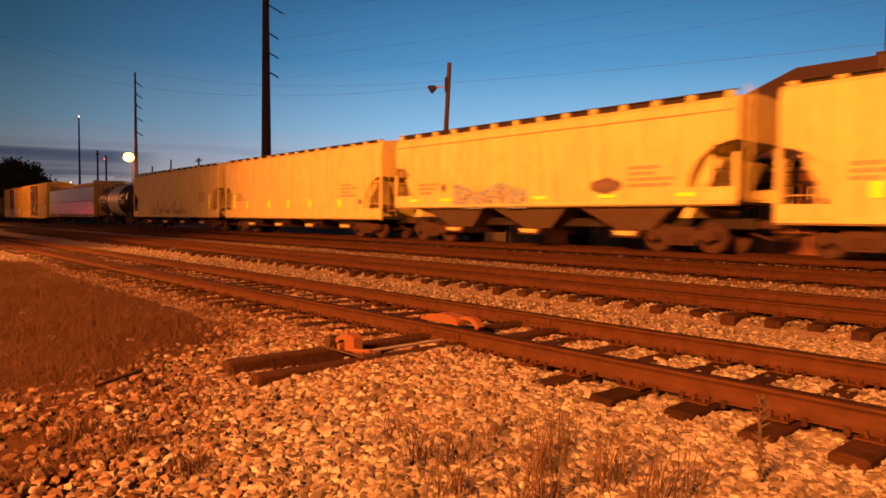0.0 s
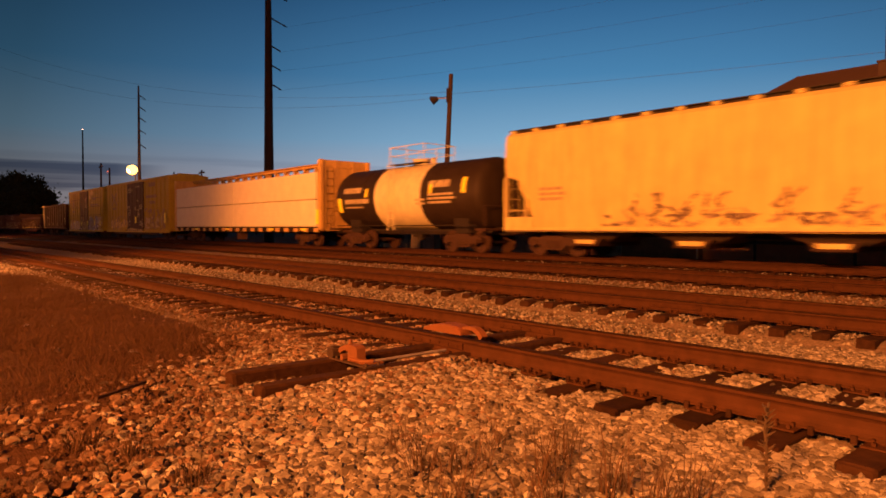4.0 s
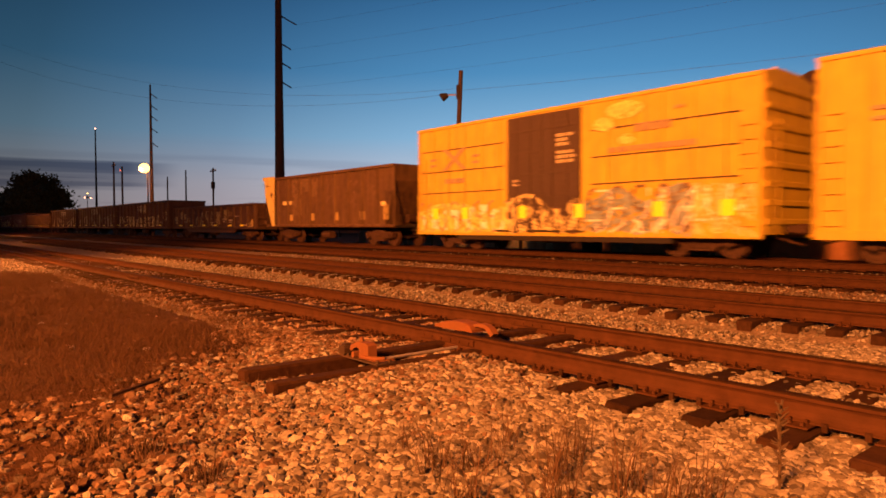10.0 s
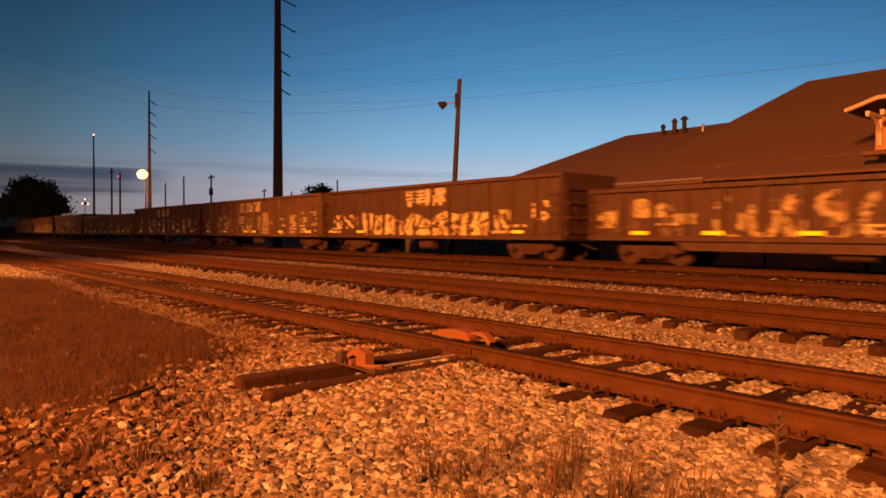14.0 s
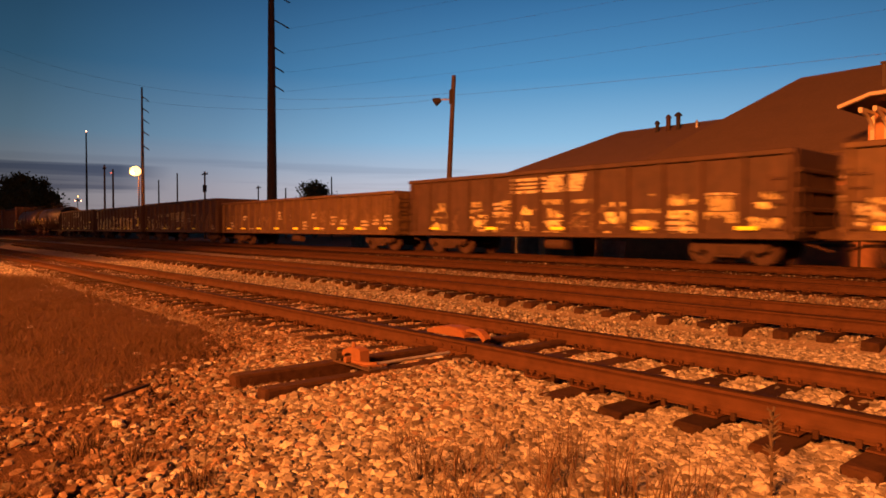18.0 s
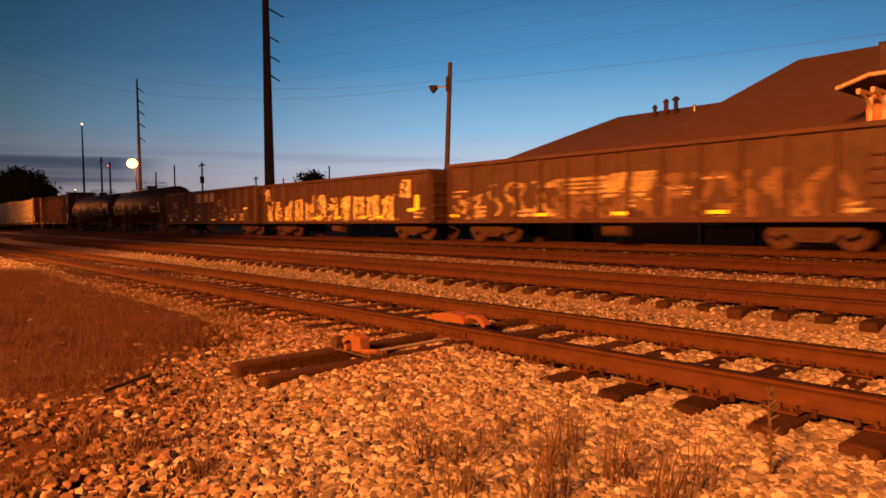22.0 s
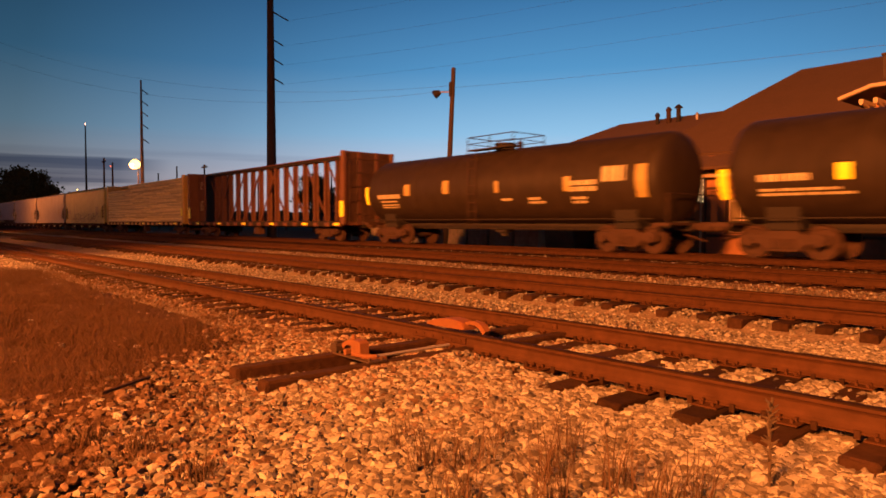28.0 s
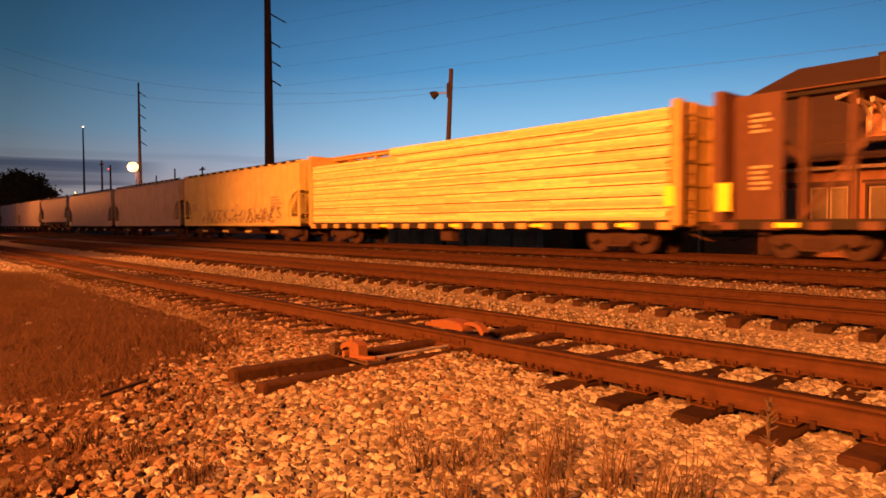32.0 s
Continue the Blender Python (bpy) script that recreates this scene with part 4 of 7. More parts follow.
def scraps(spans, seed, wear=0.1):
    """Scattered worn patches inside the spans x0, x1, z0, z1."""
    def shape(gx, gz):
        on = np.zeros(gx.shape, bool)
        for x0, x1, z0, z1 in spans:
            on |= (gx > x0) & (gx < x1) & (gz > z0) & (gz < z1)
        return on & (ripple(gx, gz, seed, 0.22) > wear)
    return shape


def panel_tags(xs, z0, z1, seed, chance=0.8, wear=-0.3):
    """Stacks of small worn smudges inside the panels between ribs."""
    r = random.Random(seed)
    spans = []
    for a, b in zip(xs, xs[1:]):
        if r.random() > chance:
            continue
        z = z0 + r.uniform(0, 0.35) * (z1 - z0)
        while z < z1 - 0.12:
            h, w = r.uniform(0.10, 0.42), (b - a) * r.uniform(0.35, 0.8)
            x = a + 0.1 + r.uniform(0, max(0.01, b - a - 0.2 - w))
            spans.append((x, x + w, z, min(z + h, z1)))
            z += h + r.uniform(0.04, 0.3)
    return scraps(spans, seed, wear)


def striped_mark(x0, x1, z0, z1):
    """Four stripes that run into two plain slanted blocks."""
    def shape(gx, gz):
        u, v = (gx - x0) / (x1 - x0), (gz - z0) / (z1 - z0)
        ins = (u > 0) & (u < 1) & (v > 0) & (v < 1)
        stripe = (u < 0.48) & (np.mod(v * 4, 1) < 0.58)
        lean = u - 0.06 * v
        one = (lean > 0.46) & (lean < 0.66)
        two = (lean > 0.71) & (lean < 0.93)
        return ins & (stripe | one | two)
    return shape


def plates(car, xs, z0, z1, w, y=-HALF - 0.010):
    """Yellow reflective strips on the near side."""
    for x in xs:
        part("reflector", Form().box(x - w / 2, x + w / 2, y - 0.004, y, z0, z1), M["reflector"], car, "yellow reflective strip")


# covered hopper -------------------------------------------------------------
def covered_hopper(right, left, label, paint="tan", kind=0, seed=1):
    car, L = start_car("covered_hopper", label, right, left)
    lip = 0.20 if kind == 1 else 0.13
    top, sill = 4.66 - lip, (1.50 if kind == 1 else 0.98)
    ends = 1.45
    a = L / 2
    rings = []
    stations = [a, a - 0.05] + [a - ends * s for s in (0.15, 0.3, 0.45, 0.6, 0.72, 0.83, 0.92, 0.97, 0.999, 1.0)] + [a - ends - 0.3]
    stations = [-s for s in stations] + [s for s in reversed(stations)]
    mid = sill
    for x in stations:
        d = a - abs(x)
        s = min(1.0, d / ends)
        low = sill + 0.44 + (1.3 if kind == 1 else 1.5) * math.sqrt(max(0.0, 1 - s * s))
        low = mid if s >= 1 else low
        w = HALF - (0.05 if d < 0.02 else 0.0)
        ring = []
        for q in range(5):
            u = q / 4
            ring.append((x, -w + 0.05 * (2 * u - 1) ** 2, low + (top - 0.12 - low) * u))
        ring += [(x, -w + 0.16, top), (x, -0.8, top + 0.13), (x, 0, top + 0.17)]
        ring += [(x, -p[1], p[2]) for p in reversed(ring[:-1])]
        rings.append(ring)
    part("body", Form().loft(rings), M[paint], car, smooth=True)
    part("side_sill", Form().bar(-a, a, -HALF - 0.012, -HALF + 0.10, sill - 0.10, sill + 0.05, 0.02), M[paint], car)
    part("side_sill", Form().bar(-a, a, HALF - 0.10, HALF + 0.012, sill - 0.10, sill + 0.05, 0.02), M[paint], car)
    if kind == 1:
        part("seam", Form().box(-a + 0.1, a - 0.1, -HALF - 0.004, -HALF + 0.06, top - 0.40, top - 0.36), M["mark"], car)
    part("sill_stripe", Form().box(-a, a, -HALF - 0.016, -HALF - 0.012, sill - 0.085, sill - 0.05), M["dirty"], car, "dark line along the sill")
    # roof walk on brackets, with a black strip standing in for its shade
    for s in (-1, 1):
        part("running_board", Form().box(-a + 0.1, a - 0.1, s * 1.42 - 0.06, s * 1.42 + 0.06, top + lip - 0.03, top + lip), M["under"], car)
        part("coaming", Form().box(-a + 0.4, a - 0.4, s * 1.32 - 0.05, s * 1.32 + 0.05, top + 0.02, top + lip - 0.02), M["under"], car)
    n = int(L / 1.15)
    br = Form().box(-0.11, 0.11, -0.07, 0.07, 0, lip - 0.03).mesh("bracket", M[paint])
    for k in range(n + 1):
        for s in (-1, 1):
            part("bracket", br, None, car, at=(-a + 0.3 + k * (L - 0.6) / n, s * 1.43, top + 0.0))
    for k in range(4):
        part("hatch", Form().tube((0, 0, 0), (0, 0, 0.18), 0.35, n=14), M[paint], car, at=(-a + L * (k + 0.5) / 4, 0, top + 0.15), smooth=True)
    # slope sheets, end posts, platforms and ladders
    for s in (-1, 1):
        ex = s * (a - 0.04)
        for y in (-HALF + 0.01, HALF - 0.01):
            part("end_skirt", Form().bar(s * (a - ends / 2) - ends / 2, s * (a - ends / 2) + ends / 2, y - 0.015, y + 0.015, sill + 0.05, sill + 0.44, 0.004), M[paint], car)
        part("slope_sheet", Form().loft([[(s * (a - 0.5), y, 2.7), (s * (a - ends), y, 1.05), (s * (a - ends - 0.3), y, 1.05), (s * (a - 0.9), y, 2.9)] for y in (-1.4, 1.4)]), M[paint], car, "sloping end sheet")
        for y in (-HALF + 0.06, HALF - 0.06):
            part("corner_post", Form().bar(ex - 0.07, ex + 0.07, y - 0.05, y + 0.05, sill, 2.9, 0.01), M[paint], car)
            part("end_post", Form().bar(s * (a - 1.05) - 0.05, s * (a - 1.05) + 0.05, y - 0.04, y + 0.04, sill, 2.1, 0.01), M[paint], car)
            part("handrail", Form().tube((s * (a - 0.1), y, 1.65), (s * (a - 1.05), y, 1.65), 0.02, n=6), M[paint], car)
        part("end_platform", Form().bar(s * (a - 0.5) - 0.55, s * (a - 0.5) + 0.55, -HALF + 0.1, HALF - 0.1, sill - 0.08, sill + 0.02, 0.02), M["under"], car)
        part("ladder", LADDER[paint], None, car, at=pose(s * (a + 0.03), -0.95, sill + 0.1, 0, 0, 90))
        part("ladder", SHORT_LADDER, None, car, at=(s * (a - 0.45), -HALF + 0.02, sill + 0.05))
        part("brake_pipe", Form().tube((s * (a - 0.2), -0.5, 1.4), (s * (a - 1.3), -0.7, 1.5), 0.16, n=10), M["truck"], car)
    # outlets
    bays = 4 if kind == 0 else 3
    for k in range(bays):
        x = (k - (bays - 1) / 2) * (L - 2 * ends - 0.4) / bays
        w = (L - 2 * ends) / bays / 2
        f = Form().loft([[(x - w * 0.92, -1.5, mid), (x + w * 0.92, -1.5, mid), (x + w * 0.92, 1.5, mid), (x - w * 0.92, 1.5, mid)], [(x - 0.4, -0.75, 0.5), (x + 0.4, -0.75, 0.5), (x + 0.4, 0.75, 0.5), (x - 0.4, 0.75, 0.5)]])
        ch = part("discharge_chute", f, M["dirty"], car, "grimy steel discharge chute")
        part("outlet_gate", Form().loft([[(x - 0.42, y, 0.62), (x + 0.42, y, 0.62), (x + 0.34, y, 0.42), (x - 0.34, y, 0.42)] for y in (-1.38, -1.31)]), M[paint], ch, "painted outlet gate")
        part("gate_frame", Form().loft([[(x - 0.62, y, 0.66), (x + 0.62, y, 0.66), (x + 0.4, y, 0.40), (x - 0.4, y, 0.40)] for y in (-1.3, 1.3)]).tube((x - 0.5, -1.35, 0.45), (x + 0.5, -1.35, 0.45), 0.05), M["truck"], ch)
    running_gear(car, L, 1.95)
    bars(car, text_rows(-a + ends + 0.3, 2.35, 1.3, 3, seed=seed), "mark", label="faded reporting marks")
    bars(car, text_rows(a - ends - 2.0, 2.55, 1.6, 4, seed=seed + 1), "mark", label="faded data block")
    return car, L


# tank car ------------------------------------------------------------------
def tank_car(right, left, label, band=False, seed=1, texts=None, tags=None, bright=1):
    car, L = start_car("tank_car", label, right, left)
    R, zc, a = 1.52, 2.45, L / 2 - 0.25
    n = 36

    def ring(x, r):
        return [(x, r * math.cos(2 * math.pi * i / n), zc + r * math.sin(2 * math.pi * i / n)) for i in range(n)]

    prof = [(0.0, 0.25), (0.03, 0.62), (0.09, 1.0), (0.17, 1.24), (0.27, 1.40), (0.36, 1.47), (0.5, R)]
    st = [(-a + d, r) for d, r in prof] + [(a - d, r) for d, r in reversed(prof)]
    part("tank_shell", Form().loft([ring(x, r) for x, r in st]), M["black"], car, smooth=True)
    if band:
        b = 1.75
        part("shell_band", Form().loft([ring(-b, R + 0.006), ring(-b, R + 0.012), ring(b, R + 0.012), ring(b, R + 0.006)]), M["cream"], car, "cream painted band round the tank", smooth=True)
    for x in (-a * 0.5, -1.8, 1.8, a * 0.5):
        part("weld_seam", Form().loft([ring(x - 0.03, R + 0.002), ring(x - 0.02, R + 0.014), ring(x + 0.02, R + 0.014), ring(x + 0.03, R + 0.002)]), M["black"], car, smooth=True)
    for y in (-1.38, 1.38):
        part("grab_rail", Form().tube((-a + 0.4, y, 1.12), (a - 0.4, y, 1.12), 0.022, n=6), M["under"], car)
    for s in (-1, 1):
        part("saddle", Form().loft([[(s * (a - 1.6) - 0.45, y, 0.8) for y in (-1.0, 1.0)] + [(s * (a - 1.6) - 0.45, y, 1.45) for y in (1.12, -1.12)],
                                    [(s * (a - 1.6) + 0.45, y, 0.8) for y in (-1.0, 1.0)] + [(s * (a - 1.6) + 0.45, y, 1.45) for y in (1.12, -1.12)]]), M["under"], car)
        part("end_platform", Form().bar(s * (L / 2 - 0.3) - 0.3, s * (L / 2 - 0.3) + 0.3, -1.5, 1.5, 0.90, 1.0, 0.02), M["truck"], car)
        f = Form().path([(s * (L / 2 - 0.1), -1.45, 0.95), (s * (L / 2 - 0.1), -1.45, 1.9), (s * (L / 2 - 0.1), 1.45, 1.9), (s * (L / 2 - 0.1), 1.45, 0.95)], 0.022)
        part("handrail", f, M["truck"], car)
    part("manway", Form().tube((0, 0, zc + R - 0.1), (0, 0, zc + R + 0.22), 0.42, n=16).tube((0, 0, zc + R + 0.22), (0, 0, zc + R + 0.27), 0.47, n=16).tube((0.75, 0.1, zc + R - 0.1), (0.75, 0.1, zc + R + 0.3), 0.11),
         M["cream" if band else "black"], car, smooth=True)
    f = Form()
    z0, z1 = zc + R + 0.02, zc + R + (0.85 if band else 0.55)
    posts = [(-1.3, -0.9), (1.3, -0.9), (1.3, 0.9), (-1.3, 0.9)]
    f.path([(x, y, z1) for x, y in posts] + [(posts[0][0], posts[0][1], z1)], 0.02)
    f.path([(x, y, 0.5 * (z0 + z1)) for x, y in posts] + [(posts[0][0], posts[0][1], 0.5 * (z0 + z1))], 0.016)
    part("platform_rail", f, M["cream" if band else "under"], car)
    for x, y in posts + [(0, -0.9), (0, 0.9)]:
        part("rail_post", Form().tube((x, y, z0 - 0.3), (x, y, z1), 0.02, n=6), M["cream" if band else "under"], car)
    for y in (-0.725, 0.725):
        part("top_platform", Form().box(-1.3, 1.3, y - 0.225, y + 0.225, z0 - 0.02, z0 + 0.02), M["under"], car)
    for y in (-1.56, 1.56):
        part("ladder", ladder_form(0.45, 3.1, 9), M["cream" if band else "truck"], car, at=(-0.35, y, 0.9))
    part("outlet_valve", Form().tube((0, 0, 0.45), (0, 0, 1.0), 0.16, n=12).bar(-0.3, 0.3, -0.25, 0.25, 0.6, 0.72, 0.02), M["under"], car)
    # writing follows the shell

    def curved(spots, mat, lift, name, lab):
        f = Form()
        for x0, x1, z0_, z1_ in spots:
            rows = 4
            vs = []
            for k in range(rows + 1):
                z = z0_ + (z1_ - z0_) * k / rows
                y = -math.sqrt(max(0.02, (R + lift) ** 2 - (z - zc) ** 2))
                vs += [(x0, y, z), (x1, y, z)]
            f.add(vs, [(2 * k, 2 * k + 1, 2 * k + 3, 2 * k + 2) for k in range(rows)])
        part(name, f, M[mat], car, lab, kind="stuff")

    r = random.Random(seed)
    if texts:
        curved([q for x, z, w, n, h in texts for q in text_rows(x, z, w, n, h=h, gap=0.05, seed=seed + n)], "letter", 0.012, "lettering", "worn white stencils")
        curved(tags[bright:], "worn_ref", 0.016, "reflector", "dulled reflective sheet")
        curved(tags[:bright], "reflector", 0.016, "reflector", "yellow reflective sheet")
        running_gear(car, L, 1.85)
        return car, L
    curved(text_rows(-a + 1.15, 2.72, 2.4, 1, h=0.28, seed=seed + 1) + text_rows(-a + 1.3, 2.2, 2.3, 1, h=0.22, seed=seed + 3) + text_rows(-a + 1.3, 1.98, 2.2, 1, h=0.08, seed=seed + 4), "letter", 0.012, "lettering", "faded white reporting marks")
    curved(text_rows(a - 3.3, 2.75, 2.1, 1, h=0.30, seed=seed + 5) + text_rows(a - 3.3, 2.40, 2.2, 3, h=0.10, seed=seed + 6) + text_rows(a * 0.25, 2.2, 0.9, 2, h=0.1, seed=seed + 8), "letter", 0.012, "lettering", "faded white data block")
    curved([(-a + 0.62, -a + 0.98, 1.8, 2.5), (a - 1.15, a - 0.9, 2.45, 3.1), (-a * 0.45, -a * 0.45 + 0.2, 2.5, 2.9), (a * 0.42, a * 0.42 + 0.2, 2.5, 2.9)], "reflector", 0.016, "reflector", "yellow reflective strip")
    running_gear(car, L, 1.85)
    return car, L


# box car -------------------------------------------------------------------
def box_car(right, left, label, seed=1, top=5.10, doors=(-1.6, 2.9), stencils=(), owner=(), emblem=1.0):
    car, L = start_car("box_car", label, right, left)
    a, sill = L / 2, 0.72
    w = HALF - 0.05
    prof = [(-w, sill), (-w, top - 0.1), (-w + 0.1, top), (0, top + 0.14), (w - 0.1, top), (w, top - 0.1), (w, sill)]
    part("body", Form().sweep(prof, 0, -a, a), M["box"], car)
    part("eave_rail", Form().bar(-a, a, -HALF - 0.012, -w, top - 0.14, top - 0.02, 0.01), M["box"], car)
    part("eave_rail", Form().bar(-a, a, w, HALF + 0.012, top - 0.14, top - 0.02, 0.01), M["box"], car)
    part("side_sill", Form().bar(-a, a, -HALF - 0.012, -w, sill - 0.12, sill + 0.12, 0.01), M["box"], car)
    part("side_sill", Form().bar(-a, a, w, HALF + 0.012, sill - 0.12, sill + 0.12, 0.01), M["box"], car)
    rib = Form().bar(-0.055, 0.055, -HALF - 0.004, -w, sill + 0.12, top - 0.14, 0.02).mesh("side_rib", M["box"])
    n = int(L / 1.0)
    for k in range(n + 1):
        x = -a + 0.08 + (L - 0.16) * k / n
        if doors[0] - 0.1 < x < doors[1] + 0.1:
            continue
        part("side_rib", rib, None, car, at=(x, 0, 0))
        part("side_rib", rib, None, car, at=pose(x, 0, 0, 0, 0, 180))
    rr = Form().bar(-0.04, 0.04, -0.9, 0.9, top + 0.04, top + 0.16, 0.01).mesh("roof_rib", M["box"])
    for k in range(n + 1):
        part("roof_rib", rr, None, car, at=(-a + 0.08 + (L - 0.16) * k / n, 0, 0))
    er = Form().bar(-0.0, 0.07, -w + 0.08, w - 0.08, -0.09, 0.09, 0.03).mesh("end_corrugation", M["box"])
    for s in (-1, 1):
        for k in range(8):
            part("end_corrugation", er, None, car, at=pose(s * a, 0, sill + 0.35 + k * 0.53, 0, 0, 0 if s > 0 else 180))
        part("ladder", LADDER["box"], None, car, at=(s * (a - 0.4), -HALF - 0.03, sill))
        part("ladder", LADDER["box"], None, car, at=pose(s * (a + 0.12), -1.1, sill, 0, 0, 90))
    d0, d1 = doors
    for q in range(2):
        x0, x1 = d0 + (d1 - d0) * q / 2, d0 + (d1 - d0) * (q + 1) / 2
        dr = part("door", Form().bar(x0 + 0.012, x1 - 0.012, -HALF - 0.035, -w + 0.01, sill + 0.13, top - 0.2, 0.02), M["door"], car, "dark brown sliding door")
        for k in range(5):
            z = sill + 0.5 + k * 0.8
            part("door_panel", Form().bar(x0 + 0.12, x1 - 0.12, -HALF - 0.055, -HALF - 0.03, z, z + 0.08, 0.01), M["door"], dr)
        for k in range(2):
            xx = x0 + (x1 - x0) * (0.3 + 0.4 * k)
            part("lock_rod", Form().tube((xx, -HALF - 0.065, sill + 0.2), (xx, -HALF - 0.065, top - 0.3), 0.018, n=6), M["door"], dr)
        part("door", Form().bar(x0 + 0.012, x1 - 0.012, w - 0.01, HALF + 0.035, sill + 0.13, top - 0.2, 0.02), M["door"], car)
    bars(car, [q for k, (x, z, w_, n_, h) in enumerate(stencils) for q in text_rows(x, z, w_, n_, h=h, gap=0.05, seed=seed + k)], "letter", y=-HALF - 0.062, label="white door stencils")
    part("deep_sill", Form().bar(-a + 2.7, a - 2.7, -HALF - 0.01, -w, sill - 0.30, sill - 0.121, 0.01), M["under"], car)
    part("deep_sill", Form().bar(-a + 2.7, a - 2.7, w, HALF + 0.01, sill - 0.30, sill - 0.121, 0.01), M["box"], car)
    part("door_track", Form().bar(d0 - 0.6, d1 + 0.2, -HALF - 0.05, -w, sill + 0.02, sill + 0.10, 0.01), M["under"], car)
    # emblem of two crossed bars on one side of the door
    f = Form()
    ex, ez, y = d0 - 4.3 * emblem, 3.75, -HALF - 0.012
    for s in (-1, 1):
        q = emblem
        f.add([(ex - s * 0.85 * q - 0.2 * q, y - 0.002 * s, ez - 0.6 * q), (ex - s * 0.85 * q + 0.2 * q, y - 0.002 * s, ez - 0.6 * q), (ex + s * 0.85 * q + 0.2 * q, y - 0.002 * s, ez + 0.6 * q), (ex + s * 0.85 * q - 0.2 * q, y - 0.002 * s, ez + 0.6 * q)], [(0, 1, 2, 3)])
    part("emblem", f, M["mark"], car, "faded crossed emblem")
    bars(car, text_rows(ex - 0.6, 2.75, 1.3, 1, h=0.2, seed=seed + 11) + [(ex - 1.6, ex - 1.2, 3.7 + k, 3.8 + k) for k in (-0.2, 0.05)] + [(ex + 1.1, ex + 1.5, 3.7 + k, 3.8 + k) for k in (-0.2, 0.05)], "mark", y=-HALF - 0.012, label="faded reporting marks")
    bars(car, [q for k, (x, z, w_, n_, h) in enumerate(owner) for q in text_rows(x, z, w_, n_, h=h, gap=0.05, seed=seed + 20 + k)], "mark", y=-HALF - 0.012, label="faded owner lettering")
    running_gear(car, L, 2.1)
    part("fuel_tank", Form().bar(-0.5, 0.7, -1.3, -0.9, 0.35, 0.7, 0.05), M["truck"], car, "rusty brake reservoir")
    return car, L


# gondola -------------------------------------------------------------------
def gondola(right, left, label, top=3.05, paint="gon", ribs=13, seed=1, belly=True, sill=0.62, taper=0.0, writing=True):
    car, L = start_car("gondola_car", label, right, left)
    a = L / 2
    w = HALF - 0.13
    for s in (-1, 1):
        # the side plate is deeper between the trucks
        lo = sill if belly else sill + 0.28
        hi = sill + 0.33
        pr = [(-a + taper, hi), (-a + 3.0, hi), (-a + 3.5, lo), (a - 3.5, lo), (a - 3.0, hi), (a - taper, hi), (a, top * 0.8), (a, top - 0.06), (-a, top - 0.06), (-a, top * 0.8)]
        y0, y1 = (-w - 0.02, -w + 0.02) if s < 0 else (w - 0.02, w + 0.02)
        part("side_plate", Form().loft([[(x, y, z) for x, z in pr] for y in (y0, y1)]), M[paint], car)
        ya, yb = (-HALF - 0.02, -w + 0.06) if s < 0 else (w - 0.06, HALF + 0.02)
        part("top_chord", Form().bar(-a, a, ya, yb, top - 0.15, top, 0.02), M[paint], car)
        part("side_sill", Form().bar(-a, a, ya + 0.02, yb - 0.02, hi - 0.06, hi + 0.10, 0.02), M[paint], car)
    rib = Form()
    rib.loft([[(-0.10, -w - 0.01, z0), (0.10, -w - 0.01, z0), (0.055, y, z0), (-0.055, y, z0)] for z0, y in ((sill + 0.4, -HALF + 0.01), (top - 0.14, -HALF + 0.01))])
    rib = rib.mesh("side_rib", M[paint])
    xs = [-a + 0.12 + (L - 0.24) * k / ribs for k in range(ribs + 1)]
    for x in xs:
        if taper and abs(x) > a - taper:
            continue
        part("side_rib", rib, None, car, at=(x, 0, 0))
        part("side_rib", rib, None, car, at=pose(x, 0, 0, 0, 0, 180))
    part("floor", Form().bar(-a + taper, a - taper, -w, w, sill + 0.25, sill + 0.4, 0.02), M["under"], car)
    er = Form().bar(0.0, 0.09, -w + 0.05, w - 0.05, -0.07, 0.07, 0.03).mesh("end_corrugation", M[paint])
    for s in (-1, 1):
        if taper:
            part("end_plate", Form().loft([[(s * (a - taper), y, sill + 0.3), (s * a, y, top * 0.8), (s * a, y, top), (s * (a - 0.06), y, top), (s * (a - 0.06), y, top * 0.8), (s * (a - taper - 0.06), y, sill + 0.3)] for y in (-w, w)]), M[paint], car, "sloping end sheet")
            part("corner_post", Form().bar(s * a - 0.05, s * a + 0.05, -HALF + 0.02, -HALF + 0.1, sill + 0.33, top - 0.1, 0.01), M[paint], car)
            part("corner_post", Form().bar(s * a - 0.05, s * a + 0.05, HALF - 0.1, HALF - 0.02, sill + 0.33, top - 0.1, 0.01), M[paint], car)
            part("end_platform", Form().bar(s * (a - taper / 2) - taper / 2, s * (a - taper / 2) + taper / 2, -w, w, sill + 0.25, sill + 0.36, 0.02), M["under"], car)
            part("brake_cylinder", Form().tube((s * (a - 0.25), -0.6, sill + 0.7), (s * (a - 0.25), 0.5, sill + 0.7), 0.2, n=12), M["truck"], car, smooth=True)
        else:
            part("end_plate", Form().bar(s * a - 0.03, s * a + 0.03, -w, w, sill + 0.3, top, 0.01), M[paint], car)
        nk = max(3, int((top - sill - 0.5) / 0.45))
        for k in range(nk if not taper else 0):
            part("end_corrugation", er, None, car, at=pose(s * (a + 0.03), 0, sill + 0.55 + k * (top - sill - 0.6) / nk, 0, 0, 0 if s > 0 else 180))
        part("ladder", SHORT_LADDER, None, car, at=(s * (a - 0.35), -HALF - 0.03, sill + 0.35))
